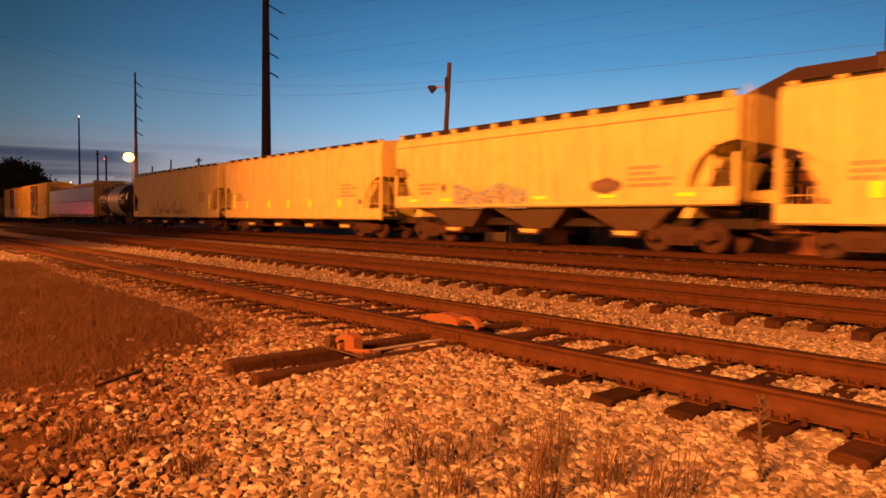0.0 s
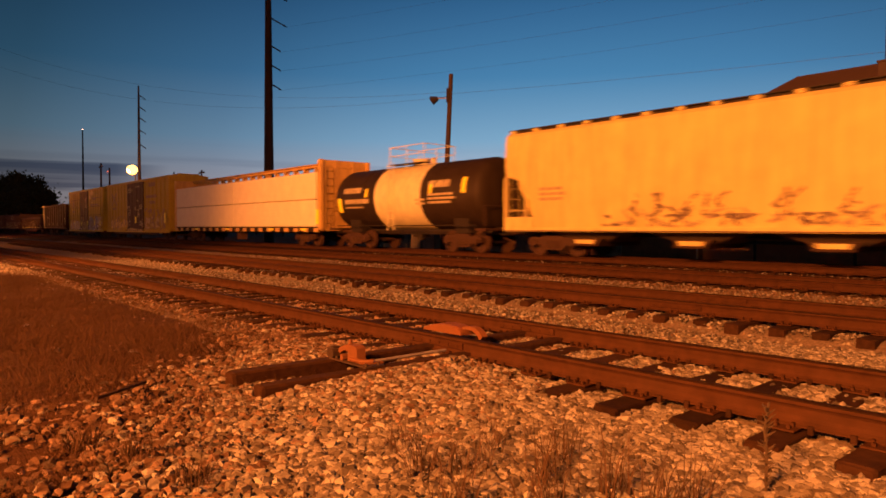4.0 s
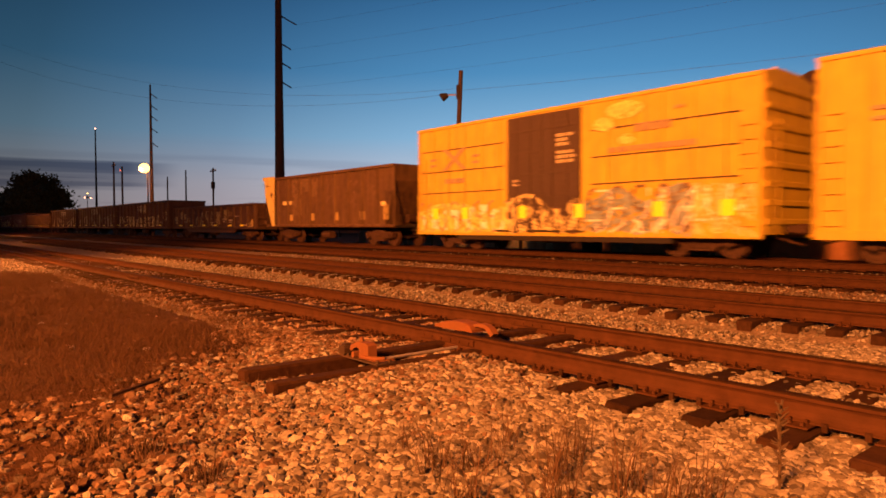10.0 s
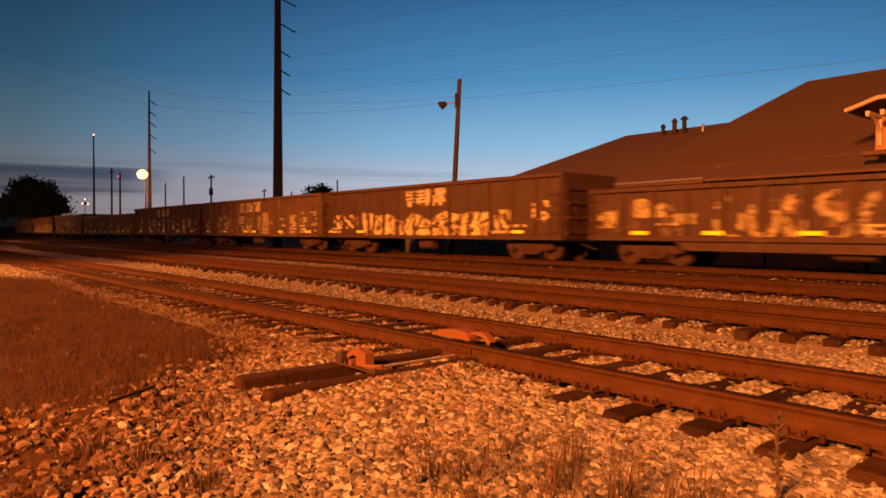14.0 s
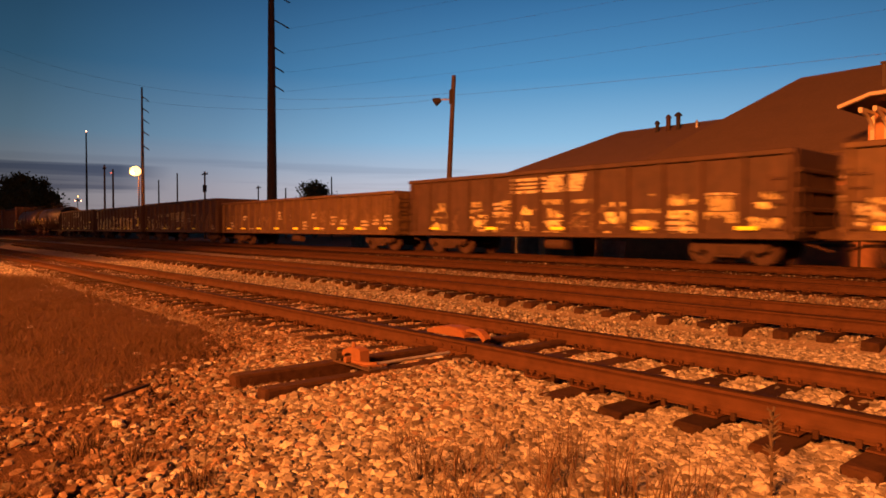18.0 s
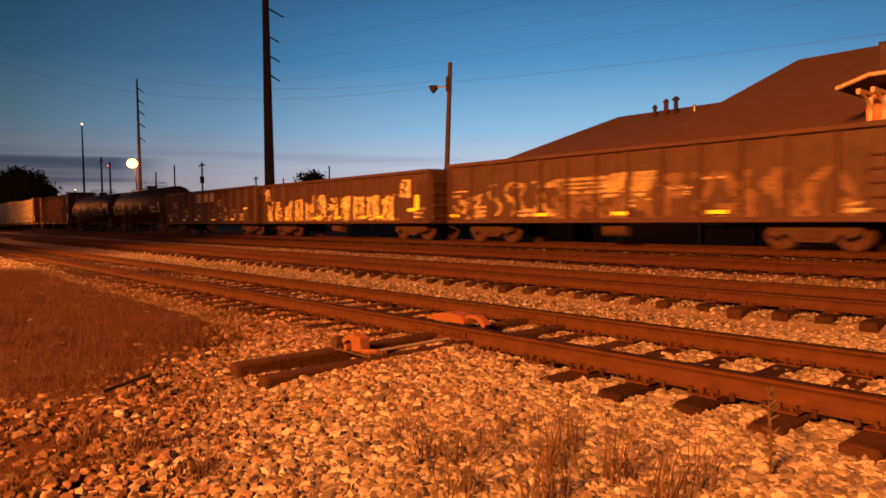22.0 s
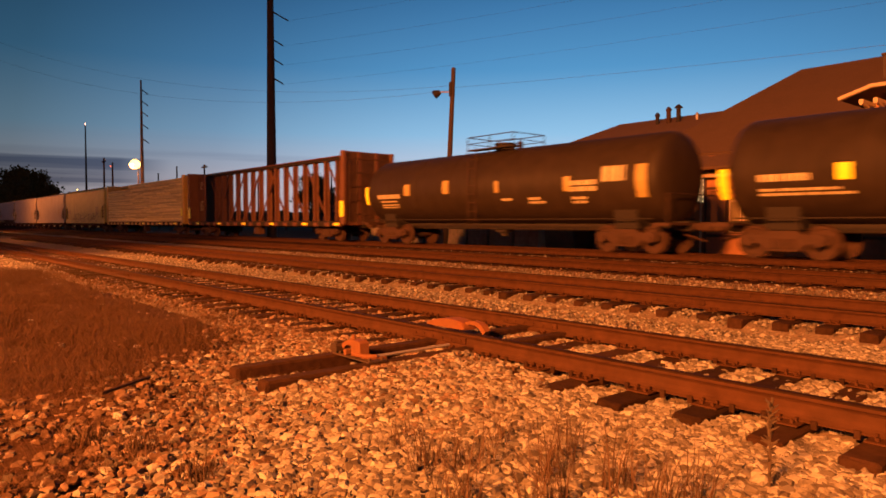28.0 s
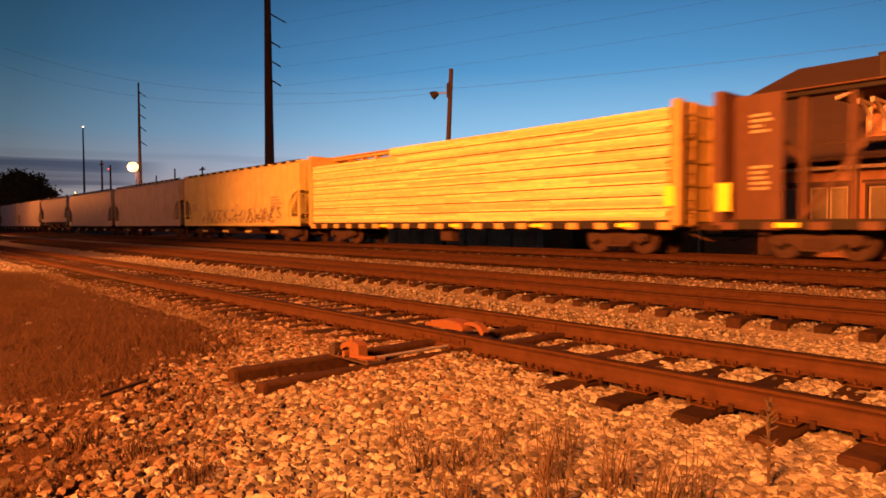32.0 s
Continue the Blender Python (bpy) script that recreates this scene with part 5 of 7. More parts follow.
        part("ladder", SHORT_LADDER, None, car, at=pose(s * (a + 0.14), -1.2, sill + 0.35, 0, 0, 90))
    yp, yr = -w - 0.024, -HALF + 0.007
    r = random.Random(seed)
    small = []
    for k, (x0, x1) in enumerate(zip(xs, xs[1:])):
        if writing and r.random() < 0.5:
            z = r.choice((1.0, 1.25, 1.6, 2.0))
            for q in range(r.randint(1, 3)):
                small.append((x0 + 0.15, x1 - r.uniform(0.15, 0.5), z + q * 0.17, z + q * 0.17 + 0.09))
    small = [s for s in small if s[3] < top - 0.2]
    spray_on(car, scraps(small, seed, -0.9), -a, a, sill + 0.3, top - 0.2, "letter", yp, xs, yr, "lettering", "worn white stencilled lettering")
    running_gear(car, L, 2.0)
    part("brake_reservoir", Form().tube((-0.5, -1.1, 0.5), (0.4, -1.1, 0.5), 0.2, n=12), M["truck"], car, smooth=True)
    return car, L, xs, (yp, yr)


# centre-beam flat car ------------------------------------------------------
def centerbeam(right, left, label, paint, load=None, seed=1):
    car, L = start_car("centerbeam_flat_car", label, right, left)
    a, deck, top = L / 2, 1.02, 4.68
    part("deck", Form().bar(-a, a, -HALF + 0.05, HALF - 0.05, deck - 0.16, deck, 0.02), M[paint], car)
    st = Form().bar(-0.22, 0.22, -HALF - 0.02, -HALF + 0.06, deck - 0.24, deck - 0.02, 0.02).mesh("stake_pocket", M[paint])
    n = int(L / 1.15)
    for k in range(n + 1):
        for s in (0, 180):
            part("stake_pocket", st, None, car, at=pose(-a + 0.3 + (L - 0.6) * k / n, 0, 0, 0, 0, s))
    for s in (-1, 1):
        part("deck_edge", Form().bar(-a, a, s * (HALF - 0.06) - 0.03, s * (HALF - 0.06) + 0.03, deck - 0.22, deck + 0.05, 0.01), M["under"], car)
        b = part("bulkhead", Form().bar(s * (a - 0.06) - 0.06, s * (a - 0.06) + 0.06, -HALF, HALF, deck, top, 0.02), M[paint], car)
        for y, d in ((-HALF + 0.11, 0.12), (-0.55, 0.03), (0.55, 0.03), (HALF - 0.11, 0.12)):
            part("bulkhead_post", Form().bar(s * (a + 0.06) - d, s * (a + 0.06) + d, y - 0.11, y + 0.11, deck - 0.1, top, 0.02), M[paint], b)
        # end sheet and rails take a darker brown on the empty car
        part("end_sheet", Form().bar(s * (a + 0.02) - 0.03, s * (a + 0.02) + 0.03, -HALF + 0.22, HALF - 0.22, deck, top - 0.04, 0.01), M["gon" if load is None else paint], b, "end sheet of the bulkhead")
        for k in range(5):
            z = deck + 0.4 + k * 0.72
            part("bulkhead_rail", Form().bar(s * (a + 0.06) - 0.04, s * (a + 0.06) + 0.04, -HALF + 0.22, HALF - 0.22, z - 0.05, z + 0.05, 0.01), M["gon" if load is None else paint], b)
        if load is None:
            # the bulkhead's side returns
            part("side_return", Form().bar(s * a - (0.0 if s < 0 else 0.42), s * a + (1.45 if s < 0 else 0.0), -0.9, -0.8, deck, top - 0.1, 0.02), M[paint], b)
        part("ladder", LADDER["truck"], None, car, at=pose(s * (a + 0.2), -1.0, deck, 0, 0, 90))
    part("top_chord", Form().bar(-a + 0.1, a - 0.1, -0.36, 0.36, top - 0.06, top, 0.02), M[paint], car)
    # on the empty car the chord's shaded underside is coloured black
    part("chord_web", Form().bar(-a + 0.1, a - 0.1, -0.22, 0.22, top - 0.20, top - 0.06, 0.02), M["under" if load is None else paint], car)
    # sixteen posts; long braces fall outwards over two bays and cross in the middle bay
    pitch = 1.237 * L / 21.74
    at = [sd * (0.545 + pitch * k) for sd in (-1, 1) for k in range(8)]
    for k, x in enumerate(at):
        f = Form().bar(x - 0.065, x + 0.065, -0.16, -0.10, deck, top - 0.14, 0.01).bar(x - 0.065, x + 0.065, 0.10, 0.16, deck, top - 0.14, 0.01).box(x - 0.02, x + 0.02, -0.1, 0.1, deck, top - 0.14)
        for y in (-0.13, 0.13) if k % 8 in (0, 1, 3, 5) else ():
            f.add([(x + sx, y + sy, z) for sy in (-0.012, 0.012) for sx, z in ((-0.15, top - 0.15), (0.15, top - 0.15), (0.065, top - 0.56), (-0.065, top - 0.56))], [(0, 1, 2, 3), (7, 6, 5, 4), (0, 3, 7, 4), (1, 5, 6, 2)])
        part("centre_post", f, M[paint], car)
    for sd in (-1, 1):
        reach = [-0.545] + [0.545 + pitch * k for k in (1, 3, 5, 7)]
        for x0, x1 in zip(reach, reach[1:]):
            part("diagonal_brace", Form().loft([[(sd * x + u, sd * 0.05 + v, z) for u, v in ((-0.075, -0.03), (0.075, -0.03), (0.075, 0.03), (-0.075, 0.03))] for x, z in ((x0, top - 0.24), (x1, deck + 0.08))]), M[paint], car)
        part("diagonal_brace", Form().tube((sd * (a - 0.2), 0, top - 0.25), (sd * reach[-1], 0, deck + 1.6), 0.05, n=6), M[paint], car)
    if load == "wrap":
        cols, tiers = 2, 2
        lw = (L - 0.5) / cols
        for c in range(cols):
            for t in range(tiers):
                z0, z1 = deck + 0.05 + t * 1.49, deck + 0.05 + (t + 1) * 1.49 - 0.03
                for s in (-1, 1):
                    ya, yb = (-HALF + 0.0, -0.36) if s < 0 else (0.36, HALF)
                    f = Form().bar(-a + 0.25 + c * lw + 0.04, -a + 0.25 + (c + 1) * lw - 0.04, ya, yb, z0, z1, 0.05)
                    pk = part("lumber_package", f, M["wrap"], car, "glossy wrapped lumber package")
    elif load == "lumber":
        r = random.Random(seed)
        board = {}
        # nine courses of four boards; on the near side each board ends where it likes
        def layer(q):
            if q not in board:
                board[q] = Form().bar(-q / 20, q / 20, -HALF + 0.02, -0.38, 0, 0.083, 0.006).mesh("board_layer", M["wood"])
            return board[q]
        far = Form().bar(-a + 0.3, a - 0.3, 0.38, HALF - 0.02, 0, 0.345, 0.012).mesh("board_layer", M["wood"])
        for t in range(9):
            lo = deck + 0.06 + t * 0.380
            part("board_layer", far, None, car, at=(0, 0, lo))
            for h in range(4):
                x, end = -a + 0.24 + ((L - 0.5) / 3 if t == 8 else 0), a - 0.14 - r.uniform(0, 0.05)
                while x < end - 0.3:
                    q = min(r.choice((16, 25, 34, 42)), int((end - x) * 10))
                    if (end - x) * 10 - q < 8:
                        q = int((end - x) * 10)
                    part("board_layer", layer(q), None, car, at=(x + q / 20, r.uniform(-0.014, 0.014) + (0.018 if h in (0, 3) else 0), lo + h * 0.087))
                    x += q / 10 + 0.006
    running_gear(car, L, 2.4)
    part("brake_reservoir", Form().bar(-0.35, 0.35, -1.2, -0.8, 0.25, 0.75, 0.05), M["truck"], car)
    return car, L


# the train, from its head to its tail ----------------------------------------
FACE = -HALF - 0.006
c, L = covered_hopper(10.2, -7.7, "tan covered hopper car with rust streaks, lit by sodium light", "tan", 0, 1)
plates(c, (-6.6, -2.2, 2.2, 6.6), 1.55, 1.95, 0.30)
c, L = covered_hopper(-8.77, -24.49, "tan covered hopper with sprayed tag and deep dark chutes", "tan", 1, 2)
spray_on(c, mass(-3.9, 0.1, 1.34, 2.35, 4, 0.8, 0.04, 0.9), -4, 0.3, 1.3, 2.5, "spray2", FACE)
spray_on(c, strokes(-3.7, -0.2, 1.45, 2.3, 8, 0.06, 0.9, 2), -4, 0.3, 1.3, 2.5, "mark", FACE - 0.004)
spray_on(c, blot(3.55, 2.08, 0.62, 0.24, 3), 2.7, 4.4, 1.7, 2.5, "spray3", FACE, name="soot_stain", label="dark smudge of soot")
spray_on(c, blot(-4.5, 2.24, 0.16, 0.16, 5), -4.8, -4.2, 2.0, 2.5, "spray3", FACE, name="soot_stain", label="small dark smudge")
plates(c, (-6.5, -4.4, 0.75, 3.6, 6.36), 1.68, 1.80, 0.62)
c, L = covered_hopper(-25.64, -43.4, "long tan covered hopper with yellow reflectors", "tan", 0, 3)
plates(c, (-5.48, -2.48, -0.12, 2.34, 5.29), 1.52, 1.94, 0.32)
plates(c, (-7.35,), 1.5, 2.4, 0.34)
spray_on(c, blot(7.2, 1.75, 0.13, 0.12, 5), 6.9, 7.5, 1.5, 2.0, "spray3", FACE, name="soot_stain", label="small dark smudge")
c, L = covered_hopper(-44.7, -63.48, "tan covered hopper with dark scrawled graffiti along its base", "tan", 0, 5)
spray_on(c, strokes(-5.0, 3.9, 1.08, 2.1, 7, 0.085, 0.95, 3, 0.4), -5.6, 5.0, 1.05, 2.4, "spray3", FACE)
spray_on(c, strokes(-4.6, 3.0, 1.05, 1.6, 9, 0.10, 0.9, 1, 0.4), -5.2, 4.2, 1.05, 1.9, "mark", FACE - 0.003)
plates(c, (8.0,), 1.5, 2.5, 0.32)
tank_car(-64.6, -76.3, "black tank car with a broad cream band", True, 3)
c, L = centerbeam(-77.24, -99.22, "yellow centre-beam car loaded with glossy wrapped lumber", "beam2", "wrap", 2)
plates(c, (-6.5, -1.0, 5.46, 9.32), 0.86, 0.98, 0.6, -HALF - 0.025)
plates(c, (10.85,), 1.2, 2.0, 0.3, -HALF - 0.012)
BOX = -HALF - 0.014
c, L = box_car(-100.66, -119.19, "yellow high box car with a dark brown double door", 4, top=5.25, doors=(-2.1, 2.72),
               stencils=[(-1.62, 4.5, 1.4, 3, 0.1), (-2.0, 2.92, 1.0, 2, 0.1), (-1.6, 2.55, 0.95, 1, 0.1), (-1.5, 2.3, 0.75, 2, 0.14), (-1.4, 1.5, 0.55, 1, 0.14), (0.95, 3.35, 0.5, 1, 0.16), (1.7, 2.95, 1.0, 3, 0.1),
                         (0.4, 2.75, 0.5, 2, 0.12), (0.95, 2.52, 1.1, 1, 0.1), (1.2, 2.3, 0.6, 3, 0.13), (1.75, 1.5, 0.9, 3, 0.1), (0.7, 4.6, 1.0, 1, 0.1)],
               owner=[(4.2, 4.5, 1.9, 1, 0.36), (3.5, 3.55, 3.8, 1, 0.24), (4.3, 3.05, 1.7, 1, 0.24), (3.9, 2.3, 1.2, 1, 0.2)])
spray_on(c, mass(-7.6, -2.2, 0.9, 2.0, 12, 0.95, 0.10, 0.7), -7.8, -2.15, 0.7, 2.2, "spray5", BOX)
spray_on(c, strokes(-7.8, -2.3, 0.75, 2.1, 13, 0.11, 0.85, 3), -7.9, -2.15, 0.66, 2.2, "mark", BOX - 0.004)
spray_on(c, strokes(3.0, 8.2, 0.85, 2.6, 14, 0.2, 1.3, 3), 2.8, 8.8, 0.7, 2.7, "mark", BOX)
spray_on(c, mass(3.1, 7.6, 0.9, 2.2, 15, 1.2, 0.35, 0.2), 2.8, 8.8, 0.8, 2.4, "spray", BOX - 0.004)
spray_on(c, scraps([(6.2, 8.7, 1.0, 2.2), (3.0, 5.0, 2.4, 2.7)], 19, 0.25), 2.8, 8.9, 0.8, 2.8, "mark", BOX - 0.002)
spray_on(c, mass(-2.0, 2.6, 0.62, 0.98, 17, 0.7, 0.2, 0.6), -2.1, 2.7, 0.6, 1.0, "spray", -HALF - 0.07)
spray_on(c, scraps([(-2.0, -1.2, 1.2, 2.0), (1.9, 2.7, 1.0, 1.8)], 18, 0.0), -2.1, 2.7, 1.0, 2.0, "mark", -HALF - 0.06)
plates(c, (0.66,), 1.42, 2.0, 0.42, -HALF - 0.07)
plates(c, (8.3,), 1.4, 2.2, 0.4, -HALF - 0.024)
c, L = box_car(-120.51, -135.81, "yellow box car with blue and cream graffiti and a brown door", 9, top=5.21, doors=(-2.05, 1.45),
               stencils=[(0.42, 4.1, 0.95, 3, 0.11), (0.42, 3.5, 0.95, 3, 0.11), (-1.7, 2.6, 0.4, 2, 0.1)],
               owner=[(3.6, 3.95, 1.6, 1, 0.26), (2.6, 3.35, 3.9, 1, 0.18), (5.0, 4.5, 0.5, 1, 0.1)], emblem=0.72)
spray_on(c, mass(-7.6, -2.0, 0.62, 2.0, 16, 0.8, 0.07, 0.9), -7.62, -1.95, 0.62, 2.2, "spray5", BOX)
spray_on(c, mass(-7.4, -2.2, 0.75, 1.8, 44, 0.8, 0.3, 0.25), -7.62, -1.95, 0.62, 2.0, "spray4", BOX - 0.003)
spray_on(c, bubbles(-7.6, -2.0, 0.7, 2.0, 21, 0.75, 0.07), -7.6, -2.05, 0.62, 2.1, "mark", BOX - 0.006)
spray_on(c, mass(-2.0, 1.6, 0.62, 2.35, 18, 0.55, 0.12, 0.6), -2.0, 1.6, 0.62, 2.6, "spray", -HALF - 0.06)
spray_on(c, scraps([(-2.0, 1.5, 0.7, 2.2)], 45, 0.35), -2.0, 1.6, 0.62, 2.4, "door", -HALF - 0.064)
spray_on(c, mass(1.6, 5.6, 0.62, 2.35, 20, 0.85, 0.06, 0.95), 1.55, 5.7, 0.62, 2.5, "spray2", BOX)
spray_on(c, bubbles(1.7, 5.4, 0.75, 2.3, 23, 0.8, 0.08), 1.55, 5.6, 0.62, 2.4, "spray3", BOX - 0.004)
spray_on(c, strokes(1.7, 7.0, 0.7, 2.2, 46, 0.07, 0.8, 2), 1.55, 7.2, 0.62, 2.4, "spray4", BOX - 0.007)
spray_on(c, mass(5.6, 7.5, 0.62, 2.6, 25, 0.6, 0.1, 0.5), 5.5, 7.6, 0.62, 2.8, "spray", BOX)
spray_on(c, blot(3.2, 4.7, 0.7, 0.28, 47), 2.2, 4.4, 4.25, 5.0, "spray5", BOX)
spray_on(c, blot(2.4, 4.3, 0.4, 0.24, 48), 1.8, 3.0, 3.9, 4.7, "spray5", BOX)
spray_on(c, blot(3.3, 3.75, 0.3, 0.16, 49), 2.8, 3.8, 3.5, 4.0, "spray5", BOX)
plates(c, (-6.3, -4.4, -1.2, 1.45, 4.51, 6.71), 1.25, 1.72, 0.40, -HALF - 0.07)
for z in (2.35, 3.25, 4.15):
    for x0, x1 in ((-7.3, -2.3), (1.9, 7.0)):
        part("panel_seam", Form().box(x0, x1, -HALF - 0.006, -HALF + 0.03, z, z + 0.035), M["door"], c)
c, L, xs, (yp, yr) = gondola(-137.68, -151.31, "tall brown open-top hopper car with tapered ends and faded patches", 3.9, "gon2", 10, 22, False, 0.64, 0.85, False)
for x, h in ((-3.65, 0.36), (-1.11, 0.4), (1.46, 0.42), (3.99, 0.44), (6.05, 0.7)):
    part("reflector", Form().box(x - 0.2, x + 0.2, yp - 0.012, yp - 0.006, 1.28, 1.28 + h), M["worn_ref"], c, "dulled reflective sheet")
bars(c, [(-4.75, -3.6, 2.22, 2.44), (5.6, 6.1, 1.95, 2.15)], "spray", yp - 0.008, "lettering", "pale number panel")
spray_on(c, scraps([(-3.6, -1.4, 2.9, 3.65), (-3.5, -2.4, 1.6, 3.2), (-1.3, -0.5, 2.6, 3.6)], 27, -0.55), -6.6, 6.6, 1.2, 3.7, "gonpale", yp, xs, yr, "worn_patch", "large faded cream patch")
spray_on(c, scraps([(0.4, 1.6, 2.2, 3.5), (2.6, 3.6, 1.9, 3.3), (4.4, 5.2, 2.0, 3.0), (-5.6, -4.6, 1.6, 2.1)], 29, 0.3), -6.6, 6.6, 1.2, 3.7, "faded", yp, xs, yr, "worn_patch", "faded bare patches")
a = L / 2
bars(c, [(-a + 0.9 + k * 0.62, -a + 0.9 + k * 0.62 + (0.25 if k % 3 else 0.5), 1.0, 1.05) for k in range(19)], "gonpale", -HALF - 0.003, "lettering", "faint stencils along the sill")
# the glare this panel catches at some angles is put into its colour
part("end_panel", Form().loft([[(-a - 0.38, y, 3.98), (-a - 0.3, y, 3.78), (-a - 0.12, y, 3.74), (-a - 0.05, y, 2.9), (-a + 0.88, y, 0.98), (-a + 1.22, y, 0.98), (-a + 1.22, y, 3.98)] for y in (-HALF - 0.05, -HALF - 0.02)]), M["tan"], c, "end panel tapering downwards, its glare put into pale paint")
spray_on(c, scraps([(-a - 0.3, -a + 1.2, 1.1, 3.75)], 81, 0.95), -a - 0.3, -a + 1.22, 1.0, 3.8, "gonpale", -HALF - 0.056, name="worn_patch", label="rust showing through the pale paint")
spray_on(c, scraps([(-a + 0.55, -a + 1.2, 1.0, 3.6)], 83, 0.85), -a + 0.5, -a + 1.22, 1.0, 3.7, "gon2", -HALF - 0.059, name="worn_patch", label="rust streaks on the pale panel", dx=0.03)
c, L, xs, (yp, yr) = gondola(-153.09, -169.09, "low brown gondola with large pale graffiti letters", 2.47, "gon", 14, 24, True, 0.5)
spray_on(c, bubbles(-3.7, 0.5, 0.75, 2.15, 26, 0.95, 0.17), -4, 0.8, 0.7, 2.2, "tag", yp - 0.003, xs, yr)
spray_on(c, panel_tags(xs, 0.8, 2.0, 89, 0.6, 0.0), -8, 8, 0.7, 2.2, "gonpale", yp - 0.002, xs, yr - 0.001)
spray_on(c, scraps([(-6.3, -5.2, 1.5, 2.1), (-4.9, -4.2, 1.3, 1.6), (1.2, 2.2, 1.1, 2.0), (2.7, 3.6, 1.4, 2.1), (6.6, 7.6, 0.95, 1.2), (-7.7, -7.0, 1.2, 1.7)], 28, -0.5), -8, 8, 0.8, 2.2, "tag", yp - 0.003, xs, yr)
plates(c, (-6.05, -3.6, -0.95, 1.35, 4.0, 6.0), 0.97, 1.08, 0.6, -HALF + 0.0)
part("reflector", Form().box(7.5, 7.86, -HALF - 0.012, -HALF - 0.002, 1.0, 1.42), M["worn_ref"], c, "dulled reflective sheet")
# right end, left end, label, top, paint, ribs, seed, then marks and yellow strips
GONS = [
    (-170.29, -186.36, "brown gondola covered in cream graffiti", 3.17, "gon", 13, 31, (-1.2, 1.6), (-7.6, -4.9, 5.9)),
    (-187.35, -204.61, "brown gondola with a round pale tag and striped lettering", 3.17, "gon2", 14, 33, (-2.14, 1.3), (-7.6, -4.39, -0.98, 0.3, 4.0, 7.4)),
    (-205.78, -222.22, "oxide brown gondola with small pale patches", 3.17, "gon", 13, 35, (-1.9, 1.5), (-6.4, -3.0, 0.3, 3.7, 7.0)),
    (-223.29, -243.31, "long low brown gondola with many thin ribs", 2.80, "gon2", 20, 37, None, (-8.9, -6.56, -4.23, -1.87, 0.5, 2.88, 5.33, 6.95, 9.1)),
    (-244.35, -260.38, "brown gondola with cream letters along its panels", 3.18, "gon", 13, 39, None, (-7.6, -2.9, 0.4, 3.67)),
    (-261.61, -277.67, "brown gondola smothered in yellow-cream graffiti", 3.10, "gon", 13, 41, None, (-4.92, -1.56, 0.63, 2.93, 4.3)),
    (-278.81, -295.23, "brown ribbed gondola with striped owner lettering", 3.16, "gon", 13, 43, (-1.8, 1.6), (-7.2, -4.2, -1.7, 1.6, 4.8)),
]
MADE = []
for right, left, label, top, coat_, ribs, seed, mark, strips in GONS:
    c, L, xs, (yp, yr) = gondola(right, left, label, top, coat_, ribs, seed, False, 0.48)
    if mark:
        spray_on(c, striped_mark(mark[0], mark[1], top - 0.82, top - 0.22), mark[0] - 0.1, mark[1] + 0.1, top - 0.9, top - 0.2, "letter", yp - 0.004, xs, yr - 0.003, "lettering", "large worn striped emblem")
    plates(c, strips, 1.0, 1.11, 0.6, yr - 0.006)
    MADE.append((c, xs, yp - 0.003, yr - 0.002))
c, xs, yp, yr = MADE[0]
spray_on(c, mass(-4.8, 4.3, 0.74, 2.2, 51, 0.8, 0.12, 0.8), -5, 4.6, 0.74, 2.4, "spray", yp, xs, yr)
spray_on(c, strokes(-4.8, 4.4, 0.8, 2.2, 67, 0.08, 0.75, 3), -5, 4.6, 0.74, 2.4, "gon", yp - 0.003, xs, yr - 0.003)
spray_on(c, scraps([(-7.6, -5.2, 1.2, 1.9), (4.6, 5.6, 1.0, 1.9), (6.6, 7.4, 1.3, 2.2), (-1.2, 1.6, 2.2, 2.8)], 52, 0.2), -8, 8, 0.9, 2.9, "spray", yp, xs, yr)
c, xs, yp, yr = MADE[1]
spray_on(c, blot(1.65, 1.55, 1.0, 0.72, 53), 0.3, 3.1, 0.8, 2.5, "tag", yp, xs, yr)
spray_on(c, strokes(0.8, 2.6, 1.0, 2.1, 84, 0.035, 0.8, 2), 0.4, 3.0, 0.85, 2.4, "gon2", yp - 0.003, xs, yr - 0.003)
spray_on(c, strokes(-4.6, 0.1, 0.8, 1.95, 54, 0.085, 0.85, 2), -5.0, 0.4, 0.8, 2.1, "tag", yp, xs, yr)
for x0, x1, ch in ((-8.5, -4.4, 0.6), (2.9, 8.5, 0.45)):
    spray_on(c, panel_tags(xs, 0.75, 2.2, 55, ch), x0, x1, 0.75, 2.3, "tag", yp - 0.002, xs, yr - 0.002)
    spray_on(c, panel_tags(xs, 0.8, 2.0, 85, 0.35, 0.1), x0, x1, 0.75, 2.3, "letter", yp - 0.004, xs, yr - 0.004)
c, xs, yp, yr = MADE[2]
spray_on(c, panel_tags(xs, 0.75, 2.1, 56, 0.65), -8.2, 8.2, 0.75, 2.4, "tag", yp, xs, yr)
spray_on(c, panel_tags(xs, 0.8, 1.9, 86, 0.6, 0.0), -8.2, 8.2, 0.75, 2.4, "spray", yp - 0.003, xs, yr - 0.003)
spray_on(c, strokes(-5.6, 3.5, 0.8, 1.8, 87, 0.07, 0.9, 2), -6, 4, 0.75, 2.0, "gonpale", yp - 0.002, xs, yr - 0.002)
c, xs, yp, yr = MADE[3]
